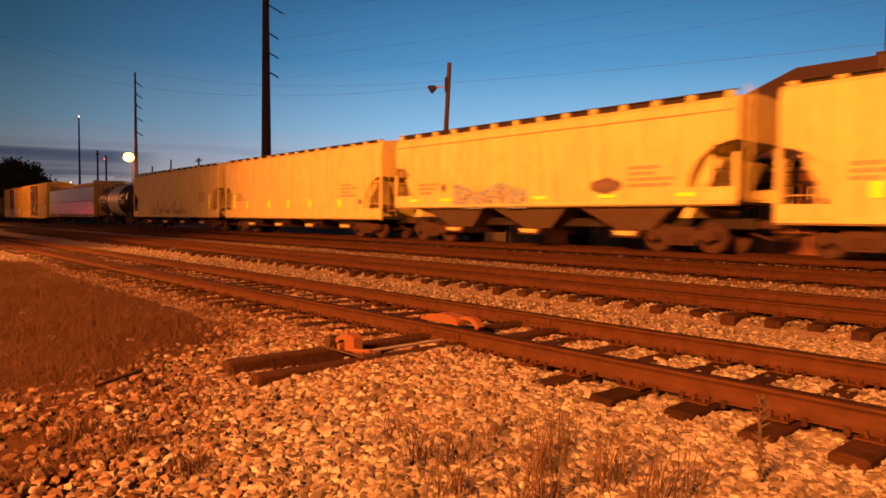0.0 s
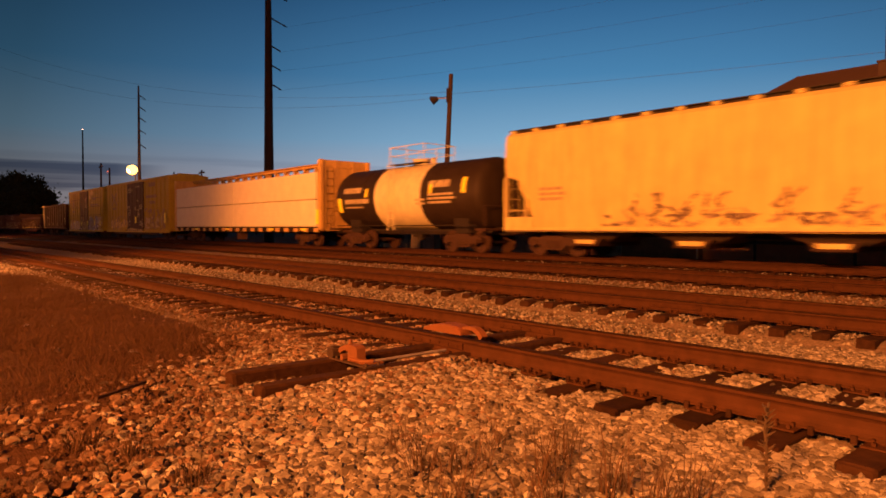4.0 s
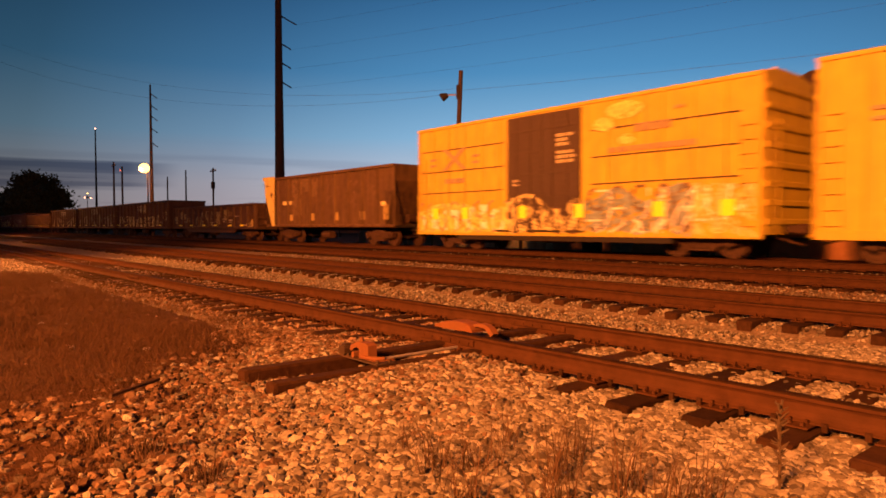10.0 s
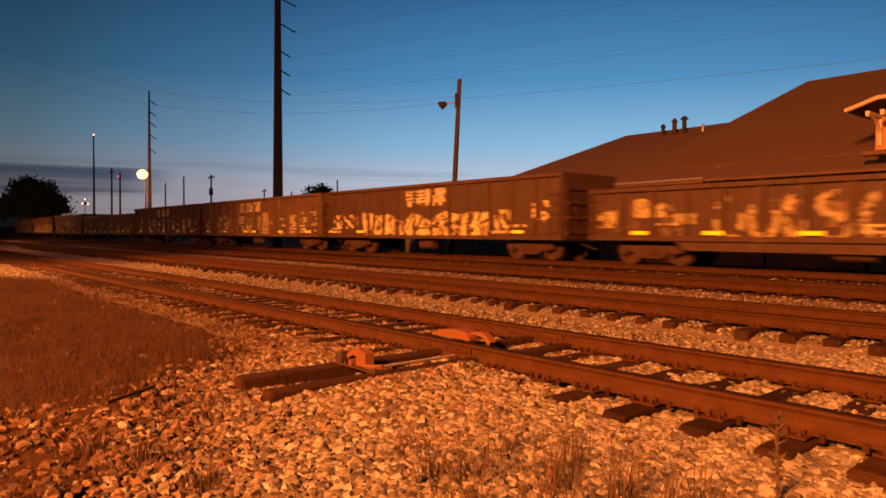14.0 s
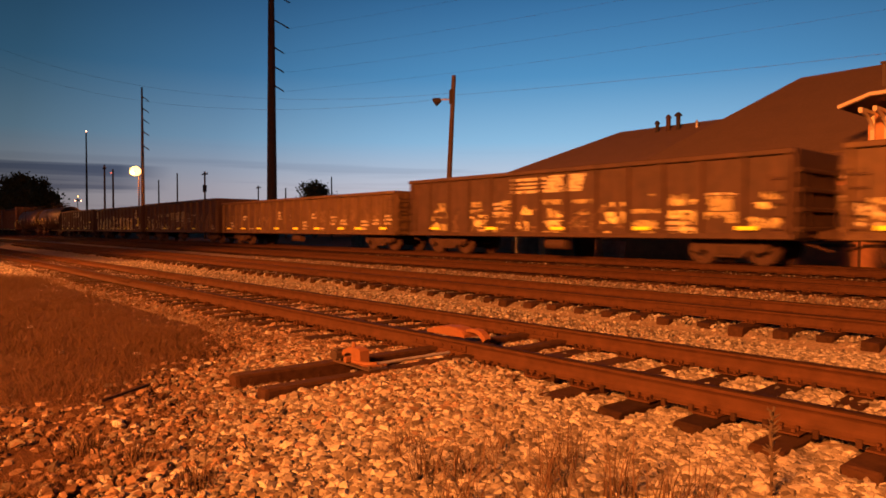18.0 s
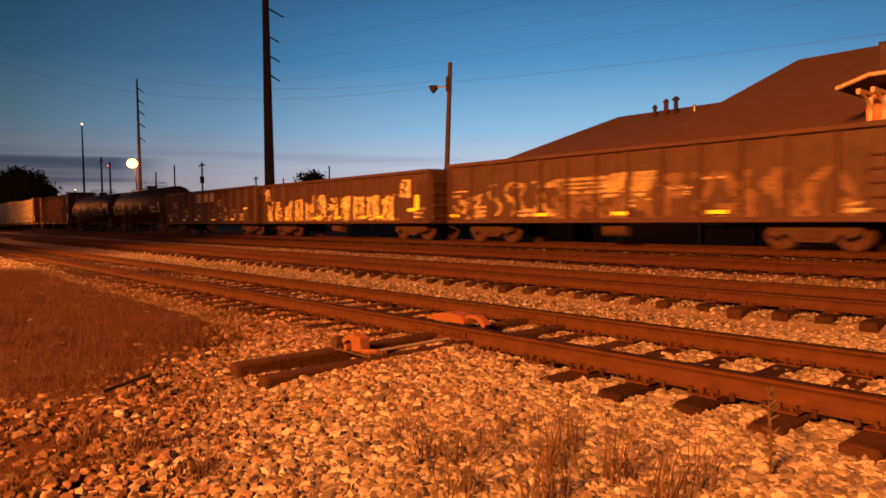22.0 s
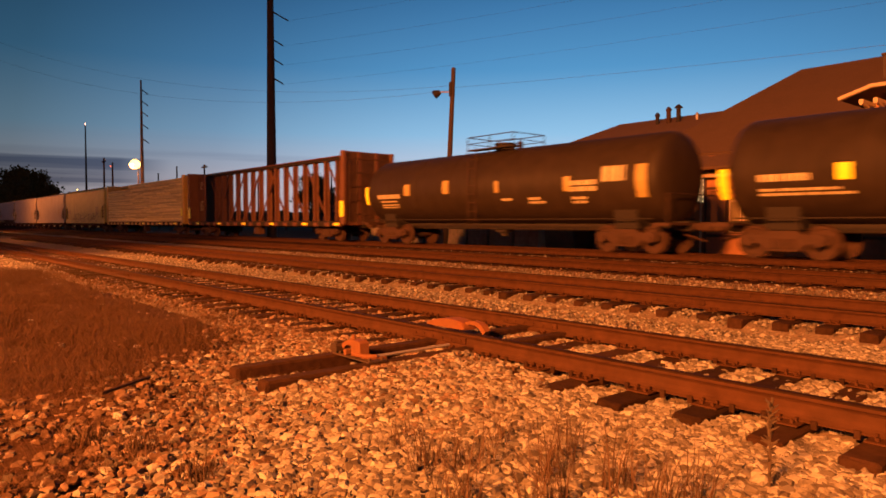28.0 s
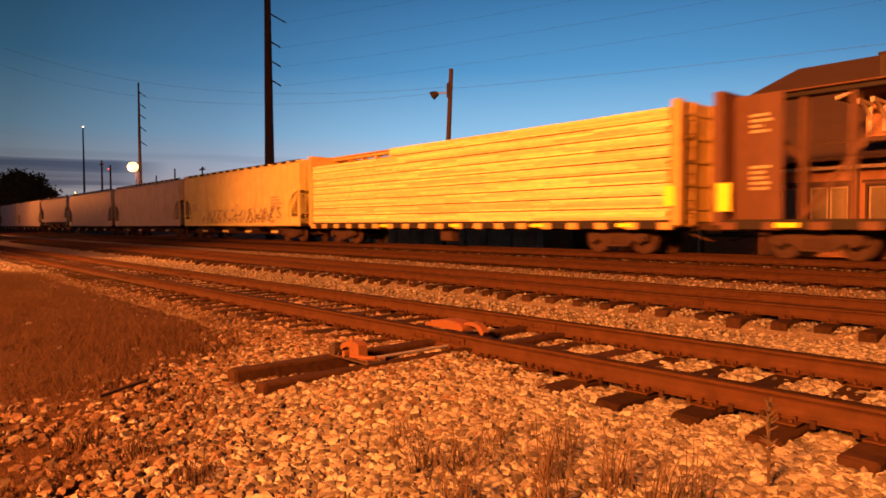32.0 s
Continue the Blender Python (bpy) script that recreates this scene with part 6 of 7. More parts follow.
spray_on(c, scraps([(-8.6, -7.2, 1.2, 1.9), (-4.5, -3.0, 1.2, 1.8), (2.4, 4.2, 1.2, 2.0), (5.4, 6.6, 1.4, 2.0), (7.4, 8.6, 1.3, 2.1), (-1.0, 0.2, 1.5, 1.9)], 57, 0.1), -10, 10, 0.85, 2.4, "gonpale", yp, xs, yr)
spray_on(c, strokes(2.4, 4.4, 1.2, 2.0, 58, 0.12, 0.8, 2), 2.2, 5.0, 1.0, 2.2, "gonpale", yp, xs, yr)
c, xs, yp, yr = MADE[4]
spray_on(c, strokes(-2.6, 6.9, 0.8, 2.2, 59, 0.2, 0.95, 3), -3, 7.6, 0.74, 2.3, "gonpale", yp, xs, yr)
spray_on(c, bubbles(-5.8, -2.2, 1.0, 2.3, 64, 0.95, 0.13), -6, -2, 0.9, 2.4, "tag", yp, xs, yr)
spray_on(c, striped_mark(-1.9, 1.7, 1.75, 2.35), -2, 1.8, 1.7, 2.4, "tag", yp - 0.002, xs, yr - 0.003, "lettering", "large worn striped emblem")
spray_on(c, scraps([(-7.8, -6.0, 0.9, 1.9), (-4.5, -2.0, 2.0, 2.3)], 60, 0.1), -8, 8, 0.85, 2.5, "tag", yp, xs, yr)
c, xs, yp, yr = MADE[5]
spray_on(c, mass(-7.6, 5.6, 0.74, 2.25, 61, 0.7, 0.1, 0.85), -7.8, 5.8, 0.74, 2.5, "spray", yp, xs, yr)
spray_on(c, strokes(-7.6, 5.6, 0.8, 2.2, 65, 0.075, 0.7, 3), -7.8, 5.8, 0.74, 2.5, "gon", yp - 0.003, xs, yr - 0.003)
spray_on(c, strokes(-7.4, 5.4, 0.85, 2.1, 66, 0.12, 0.9, 2), -7.8, 5.8, 0.74, 2.5, "spray5", yp - 0.005, xs, yr - 0.005)
spray_on(c, scraps([(5.9, 6.8, 1.9, 2.7), (-7.9, -7.2, 2.1, 2.8), (-2.2, -0.6, 2.0, 2.3)], 62, -0.3), -8, 8, 0.85, 2.9, "spray", yp, xs, yr)
plates(c, (7.2,), 1.35, 2.0, 0.3, yr - 0.006)
plates(c, (6.85,), 1.28, 1.42, 0.62, yr - 0.012)
c, xs, yp, yr = MADE[6]
spray_on(c, panel_tags(xs, 0.85, 1.75, 63, 0.55, 0.1), -8, 8, 0.85, 2.3, "tag", yp, xs, yr)
spray_on(c, panel_tags(xs, 1.0, 1.9, 88, 0.3, 0.2), -8, 8, 0.85, 2.3, "letter", yp - 0.002, xs, yr - 0.002)
plates(c, (6.88,), 1.69, 1.80, 0.6, yr - 0.006)
tank_car(-296.4, -311.21, "long plain black tank car with worn white stencils", False, 6,
         [(-6.05, 2.1, 1.9, 1, 0.19), (-6.05, 1.84, 3.1, 2, 0.07), (-0.6, 1.76, 0.8, 1, 0.09), (4.0, 2.1, 2.2, 1, 0.2), (4.0, 1.9, 2.0, 2, 0.08)],
         [(-7.17, -6.9, 1.65, 2.5), (-4.1, -3.75, 2.08, 2.5), (-1.95, -1.5, 2.02, 2.52), (1.2, 1.65, 2.02, 2.55), (6.2, 6.5, 1.8, 2.6)], 2)
tank_car(-312.5, -329.3, "black tank car with pale end panels and stencils", False, 11,
         [(-6.97, 2.1, 2.25, 1, 0.19), (-6.75, 1.93, 1.6, 1, 0.07), (-6.75, 1.78, 2.0, 2, 0.06), (1.2, 1.83, 0.7, 1, 0.09), (2.6, 1.83, 0.8, 2, 0.09), (4.5, 2.28, 1.8, 2, 0.16), (4.6, 1.8, 1.0, 2, 0.09), (5.9, 2.35, 1.2, 1, 0.5)],
         [(-8.0, -7.75, 1.85, 2.7), (-4.9, -4.49, 2.2, 2.7), (-2.22, -1.84, 2.2, 2.75), (0.9, 1.1, 2.15, 2.6), (4.3, 4.6, 2.1, 2.6), (7.2, 7.6, 1.8, 2.85)])
c, L = centerbeam(-331.0, -352.74, "empty brown centre-beam flat car with open truss", "beam", None, 3)
plates(c, (-9.0, -5.0, -1.0, 3.0, 7.05, 10.4), 0.85, 0.98, 0.6, -HALF - 0.025)
plates(c, (-10.72, 10.9), 1.3, 2.1, 0.4, -HALF - 0.014)
bars(c, text_rows(-10.3, 3.95, 0.6, 4, h=0.08, seed=5) + text_rows(-10.3, 2.5, 0.6, 5, h=0.08, seed=6), "letter", y=-0.91, label="small white stencils")
c, L = centerbeam(-354.12, -375.87, "yellow centre-beam car stacked with bare sawn lumber", "beam2", "lumber", 4)
plates(c, (-4.0, 1.0, 5.46, 9.15), 0.86, 0.98, 0.6, -HALF - 0.025)
plates(c, (10.71,), 1.5, 2.1, 0.35, -HALF - 0.014)
x = -377.22
for k, ln in enumerate((17.9, 17.9, 18.6, 15.8, 17.9, 18.6)):
    c, L = covered_hopper(x, x - ln, "grey covered hopper car, dim and dusty" if k else "dusty tan covered hopper with dark graffiti near its end", "grey" if k else "tan", 1 if k == 3 else 0, 60 + k)
    if k == 0:
        spray_on(c, mass(-5.5, 6.4, 1.05, 2.2, 71, 1.0, 0.3, 0.0), -6, 6.6, 1.05, 2.4, "mark", FACE)
        spray_on(c, strokes(-1.5, 6.4, 1.05, 2.1, 72, 0.12, 1.0, 2), -2, 6.8, 1.05, 2.4, "spray", FACE - 0.004)
        spray_on(c, strokes(-4.6, 6.6, 1.1, 2.0, 73, 0.085, 0.95, 3, 0.4), -5, 6.9, 1.05, 2.4, "spray3", FACE - 0.007)
    x -= ln + 1.25

# ---- depot behind the train ----
depot = thing("depot_building", "old brown railway depot with broad hipped shingle roofs and bracketed eaves", "building")
EAVE_Y, EAVE_Z = 26.5, 3.72


def slab(f, pts, t=0.12):
    """A flat roof face with thickness."""
    p = [Vector(q) for q in pts]
    n = (p[1] - p[0]).cross(p[2] - p[0]).normalized() * t
    if n.z < 0:
        n = -n
    return f.add([q - n for q in p] + list(p), [tuple(range(len(p)))[::-1], tuple(range(len(p), 2 * len(p)))] + [(i, (i + 1) % len(p), len(p) + (i + 1) % len(p), len(p) + i) for i in range(len(p))])


XL, XR, BACK = -30.0, 14.0, 43.5
low_roof = Form()
slab(low_roof, [(XL, EAVE_Y, EAVE_Z), (XR, EAVE_Y, EAVE_Z), (XR, 35, 7.42), (-24.36, 35, 7.42)])
slab(low_roof, [(XL, BACK, EAVE_Z), (XR, BACK, EAVE_Z), (XR, 35, 7.42), (-24.36, 35, 7.42)])
slab(low_roof, [(XL, EAVE_Y, EAVE_Z), (XL, BACK, EAVE_Z), (-24.36, 35, 7.42)])
part("roof", low_roof, M["roof"], depot, "low hipped roof of brown shingles")
UX = -18.8
up = Form()
slab(up, [(UX, 28.0, 4.46), (XR, 28.0, 4.46), (XR, 35, 8.95), (-13.9, 35, 8.95)])
slab(up, [(UX, 42.0, 4.46), (XR, 42.0, 4.46), (XR, 35, 8.95), (-13.9, 35, 8.95)])
slab(up, [(UX, 28.0, 4.46), (UX, 42.0, 4.46), (-13.9, 35, 8.95)])
part("roof", up, M["roof"], depot, "higher hipped roof of brown shingles")
part("fascia", Form().bar(XL, -14.6, EAVE_Y - 0.03, EAVE_Y + 0.03, EAVE_Z - 0.16, EAVE_Z + 0.02, 0.01), M["darktrim"], depot, "dark eave board")
part("fascia", Form().bar(-14.9, XR, 27.08, 27.2, 3.32, 3.46, 0.01), M["trim"], depot, "pale cornice board")
# bright metal only along the stretch where a highlight lies on the eave
part("gutter", Form().tube((-21.0, EAVE_Y - 0.07, EAVE_Z - 0.02), (-14.6, EAVE_Y - 0.07, EAVE_Z + 0.02), 0.05, n=8), M["galv"], depot, "short bright gutter strip, put in as the eave's highlight")


def wall_with_holes(x0, x1, z0, z1, y, t, holes):
    """A wall of upright and level pieces round its openings."""
    f = Form()
    xs = sorted({x0, x1, *[h[0] for h in holes], *[h[1] for h in holes]})
    for a, b in zip(xs, xs[1:]):
        cut = sorted([(h[2], h[3]) for h in holes if h[0] < (a + b) / 2 < h[1]])
        z = z0
        for c, d in cut:
            if c > z:
                f.box(a, b, y, y + t, z, c)
            z = d
        f.box(a, b, y, y + t, z, z1)
    return f


WINDOWS = [(-13.75, -12.6, 1.0, 2.35), (-12.25, -10.85, 1.05, 2.72), (-10.45, -9.1, 1.05, 2.72), (-8.45, -7.1, 1.05, 2.70), (-6.6, -5.2, 1.05, 2.7)]
part("front_wall", wall_with_holes(-14.8, XR, -0.1, 3.35, 27.5, 0.3, WINDOWS).mesh("front_wall", M["siding"], weld=True), None, depot, "brown painted board wall")
# recessed strip whose shade under the eave is put into dark trim
part("upper_wall", Form().box(-14.8, XR, 27.9, 28.1, 3.3, 4.05), M["darktrim"], depot)
part("end_wall", Form().box(-14.8, -14.5, 27.8, 42.0, -0.1, 4.3), M["siding"], depot)
part("porch_wall", wall_with_holes(-28.5, -14.8, -0.1, 4.55, 29.4, 0.3, [(-18.75, -17.6, 2.15, 3.3), (-22.9, -21.6, 0.9, 3.0)]).mesh("porch_wall", M["porch"], weld=True), None, depot, "brown porch wall, its shade put into darker paint")
part("end_wall", Form().box(-28.5, -28.2, 29.7, 42.0, -0.1, 4.6), M["siding"], depot)
part("back_wall", Form().box(-28.5, XR, 42.0, 42.3, -0.1, 4.3), M["siding"], depot)
part("soffit", Form().box(-28.6, -14.9, 26.6, 29.4, EAVE_Z - 0.10, EAVE_Z - 0.05), M["darktrim"], depot)
board = Form().bar(-0.05, 0.05, 27.46, 27.5, 0.0, 3.32, 0.01).mesh("corner_board", M["darktrim"])
for x in (-14.75, -12.45, -8.78, -6.85, -4.9):
    part("corner_board", board, None, depot, at=(x, 0, 0))
belt = Form()
for a, b in ((-14.75, -8.9), (-8.65, XR)):
    belt.bar(a, b, 27.455, 27.5, 0.78, 0.9, 0.01)
    belt.bar(a, b, 27.455, 27.5, 2.82, 2.92, 0.01)
part("belt_board", belt, M["darktrim"], depot)
part("corner_pipe", Form().tube((-14.92, 27.42, 0.0), (-14.92, 27.42, 2.2), 0.05, n=8).tube((-14.92, 27.42, 2.2), (-14.92, 27.42, 3.3), 0.035, n=8), M["trim"], depot, "pale painted down pipe at the corner")
for k in range(24):
    x = -14.6 + k * 1.1
    part("eave_bracket", Form().bar(x - 0.08, x + 0.08, 26.9, 27.9, 3.55, 3.8, 0.02), M["darktrim"], depot)
for i, (x0, x1, z0, z1) in enumerate(WINDOWS):
    w = part("window", Form().box(x0, x1, 27.62, 27.63, z0, z1), M["pane"], depot, "window with pale blinds drawn")
    for a, b, c, d in ((x0 - 0.09, x0, z0, z1), (x1, x1 + 0.09, z0, z1), (x0 - 0.09, x1 + 0.09, z1, z1 + 0.1), (x0 - 0.12, x1 + 0.12, z0 - 0.08, z0)):
        part("frame", Form().bar(a, b, 27.44, 27.56, c, d, 0.008), M["darktrim"], w)
    mx, q = (x0 + x1) / 2, 0.075
    # pale sashes, one beside the other
    for a, b in ((x0, mx - 0.02), (mx + 0.02, x1)):
        sash = Form().bar(a, a + q, 27.56, 27.61, z0, z1, 0.008).bar(b - q, b, 27.56, 27.61, z0, z1, 0.008)
        part("sash", sash.bar(a + q, b - q, 27.56, 27.61, z0, z0 + q, 0.008).bar(a + q, b - q, 27.56, 27.61, z1 - q, z1, 0.008), M["trim"], w, "pale painted sash")
    part("mullion", Form().bar(mx - 0.02, mx + 0.02, 27.54, 27.6, z0, z1, 0.008), M["darktrim"], w)


def lattice_window(x0, x1, z0, z1, y, mat):
    w = part("window", Form().box(x0, x1, y + 0.1, y + 0.11, z0, z1), M[mat], depot, "lit window behind a diamond lattice")
    n = 4
    wd, ht = x1 - x0, z1 - z0
    for k in range(-n + 1, n):
        for s in (-1, 1):
            u0, u1 = max(0, k / n), min(1, 1 + k / n)
            p = [(u, (u - k / n)) for u in (u0, u1)]
            pts = [(x0 + wd * (u if s > 0 else 1 - u), y + 0.02, z0 + ht * v) for u, v in p]
            part("lattice_bar", Form().tube(pts[0], pts[1], 0.014, n=4), M["darktrim"], w)
    for a, b, c, d in ((x0 - 0.08, x0, z0, z1), (x1, x1 + 0.08, z0, z1), (x0 - 0.08, x1 + 0.08, z1, z1 + 0.08), (x0 - 0.1, x1 + 0.1, z0 - 0.08, z0)):
        part("frame", Form().bar(a, b, y - 0.04, y + 0.06, c, d, 0.008), M["darktrim"], w)


lattice_window(-18.75, -17.6, 2.2, 3.35, 29.42, "lit")
lattice_window(-15.35, -14.86, 2.3, 3.3, 27.55, "lit")
w = part("window", Form().box(-22.9, -21.6, 29.5, 29.51, 0.9, 3.0), M["under"], depot, "dark tall window")
for z in (1.6, 2.3):
    part("mullion", Form().bar(-22.9, -21.6, 29.44, 29.5, z - 0.03, z + 0.03, 0.006), M["darktrim"], w)
part("mullion", Form().bar(-22.28, -22.22, 29.44, 29.5, 0.9, 3.0, 0.006), M["darktrim"], w)


def curved_bracket(x, y0, y1, z0, z1, mat, name="porch_bracket", r=0.07):
    pts = [(x, y1 - (y1 - y0) * (1 - math.cos(a)), z0 + (z1 - z0) * math.sin(a)) for a in [math.pi / 2 * k / 7 for k in range(8)]]
    f = Form().path(pts, r, 8)
    f.bar(x - r, x + r, y0, y1, z1, z1 + 0.12, 0.01).bar(x - r, x + r, y1 - 0.1, y1, z0 - 0.25, z1, 0.01)
    part(name, f, M[mat], depot, "pale curved wooden bracket")


for x in (-27.8, -25.2, -22.9, -20.3, -17.2):
    curved_bracket(x, 27.0, 29.38, 2.2, 3.5, "trim")
# gabled hood over the operator's bay
part("bay_wall", wall_with_holes(-8.2, -4.4, 4.2, 5.5, 26.3, 0.25, []).mesh("bay_wall", M["siding"], weld=True), None, depot)
hood = Form()
slab(hood, [(-8.66, 24.9, 5.62), (-7.72, 24.9, 5.93), (-7.72, 30.4, 5.93), (-8.66, 29.9, 5.62)], 0.14)
slab(hood, [(-7.72, 24.9, 5.93), (-4.88, 24.9, 5.93), (-4.88, 30.4, 5.93), (-7.72, 30.4, 5.93)], 0.14)
slab(hood, [(-3.94, 24.9, 5.62), (-4.88, 24.9, 5.93), (-4.88, 30.4, 5.93), (-3.94, 29.9, 5.62)], 0.14)
part("hood_roof", hood, M["roof"], depot, "small flat-topped hood roof")
part("verge_board", Form().path([(-8.68, 24.88, 5.55), (-7.72, 24.88, 5.86), (-4.88, 24.88, 5.86), (-3.92, 24.88, 5.55)], 0.07, 6), M["trim"], depot, "pale verge board")
for x in (-8.04, -7.62, -4.98, -4.56):
    curved_bracket(x, 25.0, 26.28, 4.7, 5.36, "trim", "hood_bracket", 0.065)
part("hood_shelf", Form().bar(-8.5, -4.1, 25.9, 26.3, 4.1, 4.28, 0.03), M["darktrim"], depot)
# brick chimney and a ladder mast on the high roof
ch = thing("roof_chimney", "square sooty brown chimney standing on the depot roof", "chimney", (-9.55, 33.0, 7.3))
part("shaft", Form().bar(-0.2, 0.2, -0.2, 0.2, 0.0, 1.2, 0.01), M["door"], ch)
part("cap", Form().bar(-0.25, 0.25, -0.25, 0.25, 1.2, 1.3, 0.02), M["door"], ch)
am = thing("antenna_mast", "slender lattice antenna mast beside the roof chimney", "mast", (-9.5, 33.6, 7.9))
for lx, ly in ((-0.2, -0.1), (0.2, -0.1), (0.0, 0.22)):
    part("leg", Form().tube((lx, ly, 0), (lx * 0.8, ly * 0.8, 5.2), 0.022, n=6), M["under"], am)
for k in range(10):
    z = 0.7 + 0.48 * k
    part("rung", Form().path([(-0.19, -0.1, z), (0.19, -0.1, z), (0.0, 0.2, z), (-0.19, -0.1, z)], 0.014, 4), M["under"], am)
for x, h, r_, cap, mat in ((-21.2, 0.42, 0.10, 0.15, "under"), (-20.5, 0.66, 0.13, 0.17, "truck"), (-19.9, 0.72, 0.12, 0.22, "under"), (-18.8, 0.15, 0.09, 0.09, "galv")):
    base = 7.0
    vent = thing("roof_vent", "short metal flue pipe with a cap on the depot roof", "flue", (x, 34.0, base), group="depot roof flues")
    part("pipe", Form().tube((0, 0, -0.05), (0, 0, h), r_, n=12), M[mat], vent, smooth=True)
    part("cap", Form().tube((0, 0, h), (0, 0, h + 0.05), cap, n=12).tube((0, 0, h + 0.05), (0, 0, h + 0.2), cap, 0.06, n=12), M[mat], vent, smooth=True)
pl = thing("porch_lamp", "small bright bare bulb hanging under the porch eave", "lamp", (-20.7, 27.4, 3.3))
part("bulb", Form().loft([[(q * math.cos(6.2832 * i / 12), q * math.sin(6.2832 * i / 12), z) for i in range(12)] for z, q in ((-0.09, 0.03), (-0.06, 0.065), (0, 0.085), (0.06, 0.065), (0.1, 0.03))]), M["white_lamp"], pl)
part("holder", Form().tube((0, 0, 0.1), (0, 0, 0.36), 0.03, n=8), M["galv"], pl)
thing("platform", "worn concrete platform before the depot", "platform", kind="structure", data=Form().bar(-42, 16, 23.8, 29.3, -0.25, -0.02, 0.02).mesh("platform", M["concrete"]))
for x0, x1, high in ((-38.4, -37.4, 0), (-37.05, -36.05, 1), (-35.7, -34.65, 1), (-34.3, -33.25, 1), (-32.95, -31.85, 1), (-31.55, -30.65, 1), (-30.4, -29.4, 0), (-28.4, -26.9, 0), (-26.75, -25.25, 0), (-25.1, -23.5, 0), (-23.3, -21.7, 0)):
    blk = thing("concrete_block", "pale concrete blocks stacked two high along the platform" if high else "low pale concrete barrier block standing along the platform", "barrier", (0.5 * (x0 + x1), 24.8, -0.02), group="platform barrier blocks")
    w = 0.5 * (x1 - x0)
    part("block", Form().loft([[(-w, y, 0.0), (w, y, 0.0), (w - 0.02, y * 0.8, 1.08), (-w + 0.02, y * 0.8, 1.08)] for y in (-0.28, 0.28)]), M["concrete"], blk)
    if high:
        part("block", Form().loft([[(-w * 0.78, y, 1.08), (w * 0.78, y, 1.08), (w * 0.66, y * 0.8, 2.02), (-w * 0.66, y * 0.8, 2.02)] for y in (-0.25, 0.25)]), M["concrete"], blk, "narrower upper block")
    part("lifting_slot", Form().bar(-0.22, 0.22, -0.30, -0.262, 0.0, 0.14, 0.01), M["under"], blk)
for k, (x, y, h, m) in enumerate(((-19.4, 25.1, 1.05, "truck"), (-17.9, 25.3, 0.9, "concrete"))):
    b = thing("barrel_planter", "squat tapered planter tub standing on the platform", "planter", (x, y, -0.02), group="platform planters")
    n = 14
    part("tub", Form().loft([[(r_ * math.cos(6.2832 * i / n), r_ * math.sin(6.2832 * i / n), z) for i in range(n)] for z, r_ in ((0, 0.38), (0.3, 0.46), (h - 0.08, 0.52), (h, 0.54), (h, 0.48), (h - 0.1, 0.46))]), M[m], b, smooth=True)


# ---- poles and cables ----
def steel_pole(x, y, height, r0, r1, arms, label):
    p = thing("transmission_pole", label, "utility pole", (x, y, -0.2))
    rings = []
    for z in (0, height * 0.3, height * 0.6, height):
        r_ = r0 + (r1 - r0) * z / height
        rings.append([(r_ * math.cos(6.2832 * i / 12), r_ * math.sin(6.2832 * i / 12), z) for i in range(12)])
    part("shaft", Form().loft(rings), M["steel_pole"], p, smooth=True)
    for z, ln in arms:
        a = part("insulator_arm", Form().tube((0.1, 0.1, z + (0.85 if ln > 1.3 else 0.6)), (ln * 0.6, ln * 0.66, z + 0.1), 0.08, 0.06, n=8), M["under"], p)
        part("insulator", Form().tube((ln * 0.6, ln * 0.66, z + 0.1), (ln * 0.72, ln * 0.8, z - 0.05), 0.085, 0.05, n=8), M["under"], a)
    return p


steel_pole(-59.4, 29.1, 27, 0.52, 0.26, [(14.75, 1.1), (16.55, 1.1), (18.35, 1.1), (20.7, 1.6), (23.1, 1.7)], "tall weathering steel transmission pole with short arms on one side")
steel_pole(-105.0, 30.7, 22.6, 0.34, 0.12, [(13.4, 0.95), (15.5, 0.95), (17.3, 0.95), (18.9, 0.95), (20.6, 0.95)], "tapering transmission pole with five short arms")


def wood_pole(x, y, top, r_, label, arms=(), can=False, lean=(0, 0), group="distant poles"):
    p = thing("utility_pole", label, "utility pole", (x, y, -0.2), group)
    part("shaft", Form().tube((0, 0, 0), (lean[0], lean[1], top + 0.2), r_, r_ * 0.7, n=10), M["wood_pole"], p, smooth=True)
    for z in arms:
        part("crossarm", Form().bar(-1.2, 1.2, -0.07, 0.07, z - 0.07, z + 0.07, 0.01), M["wood_pole"], p)
        for q in (-1.05, -0.5, 0.5, 1.05):
            part("insulator", Form().tube((q, 0, z + 0.07), (q, 0, z + 0.3), 0.07, 0.04, n=8), M["galv"], p)
    if can:
        part("transformer", Form().tube((0.45, -0.2, top - 3.2), (0.45, -0.2, top - 2.1), 0.32, n=12), M["under"], p, smooth=True)
    return p


lp = wood_pole(-28.9, 24.8, 10.1, 0.17, "leaning wooden pole with a yard floodlight near its top", lean=(0.30, 0.32), group="yard light poles")
part("lamp_arm", Form().tube((0.2, 0.2, 8.95), (-0.45, -0.15, 9.0), 0.04, n=8), M["galv"], lp)
part("lamp_head", Form().tube((-0.35, -0.10, 8.98), (-0.62, -0.3, 8.86), 0.12, 0.26, n=14).tube((-0.62, -0.3, 8.86), (-0.66, -0.33, 8.83), 0.26, 0.2, n=14), M["under"], lp, "unlit dark floodlight head", smooth=True)
part("bracket", Form().bar(0.12, 0.34, 0.1, 0.4, 8.7, 9.5, 0.03), M["under"], lp)
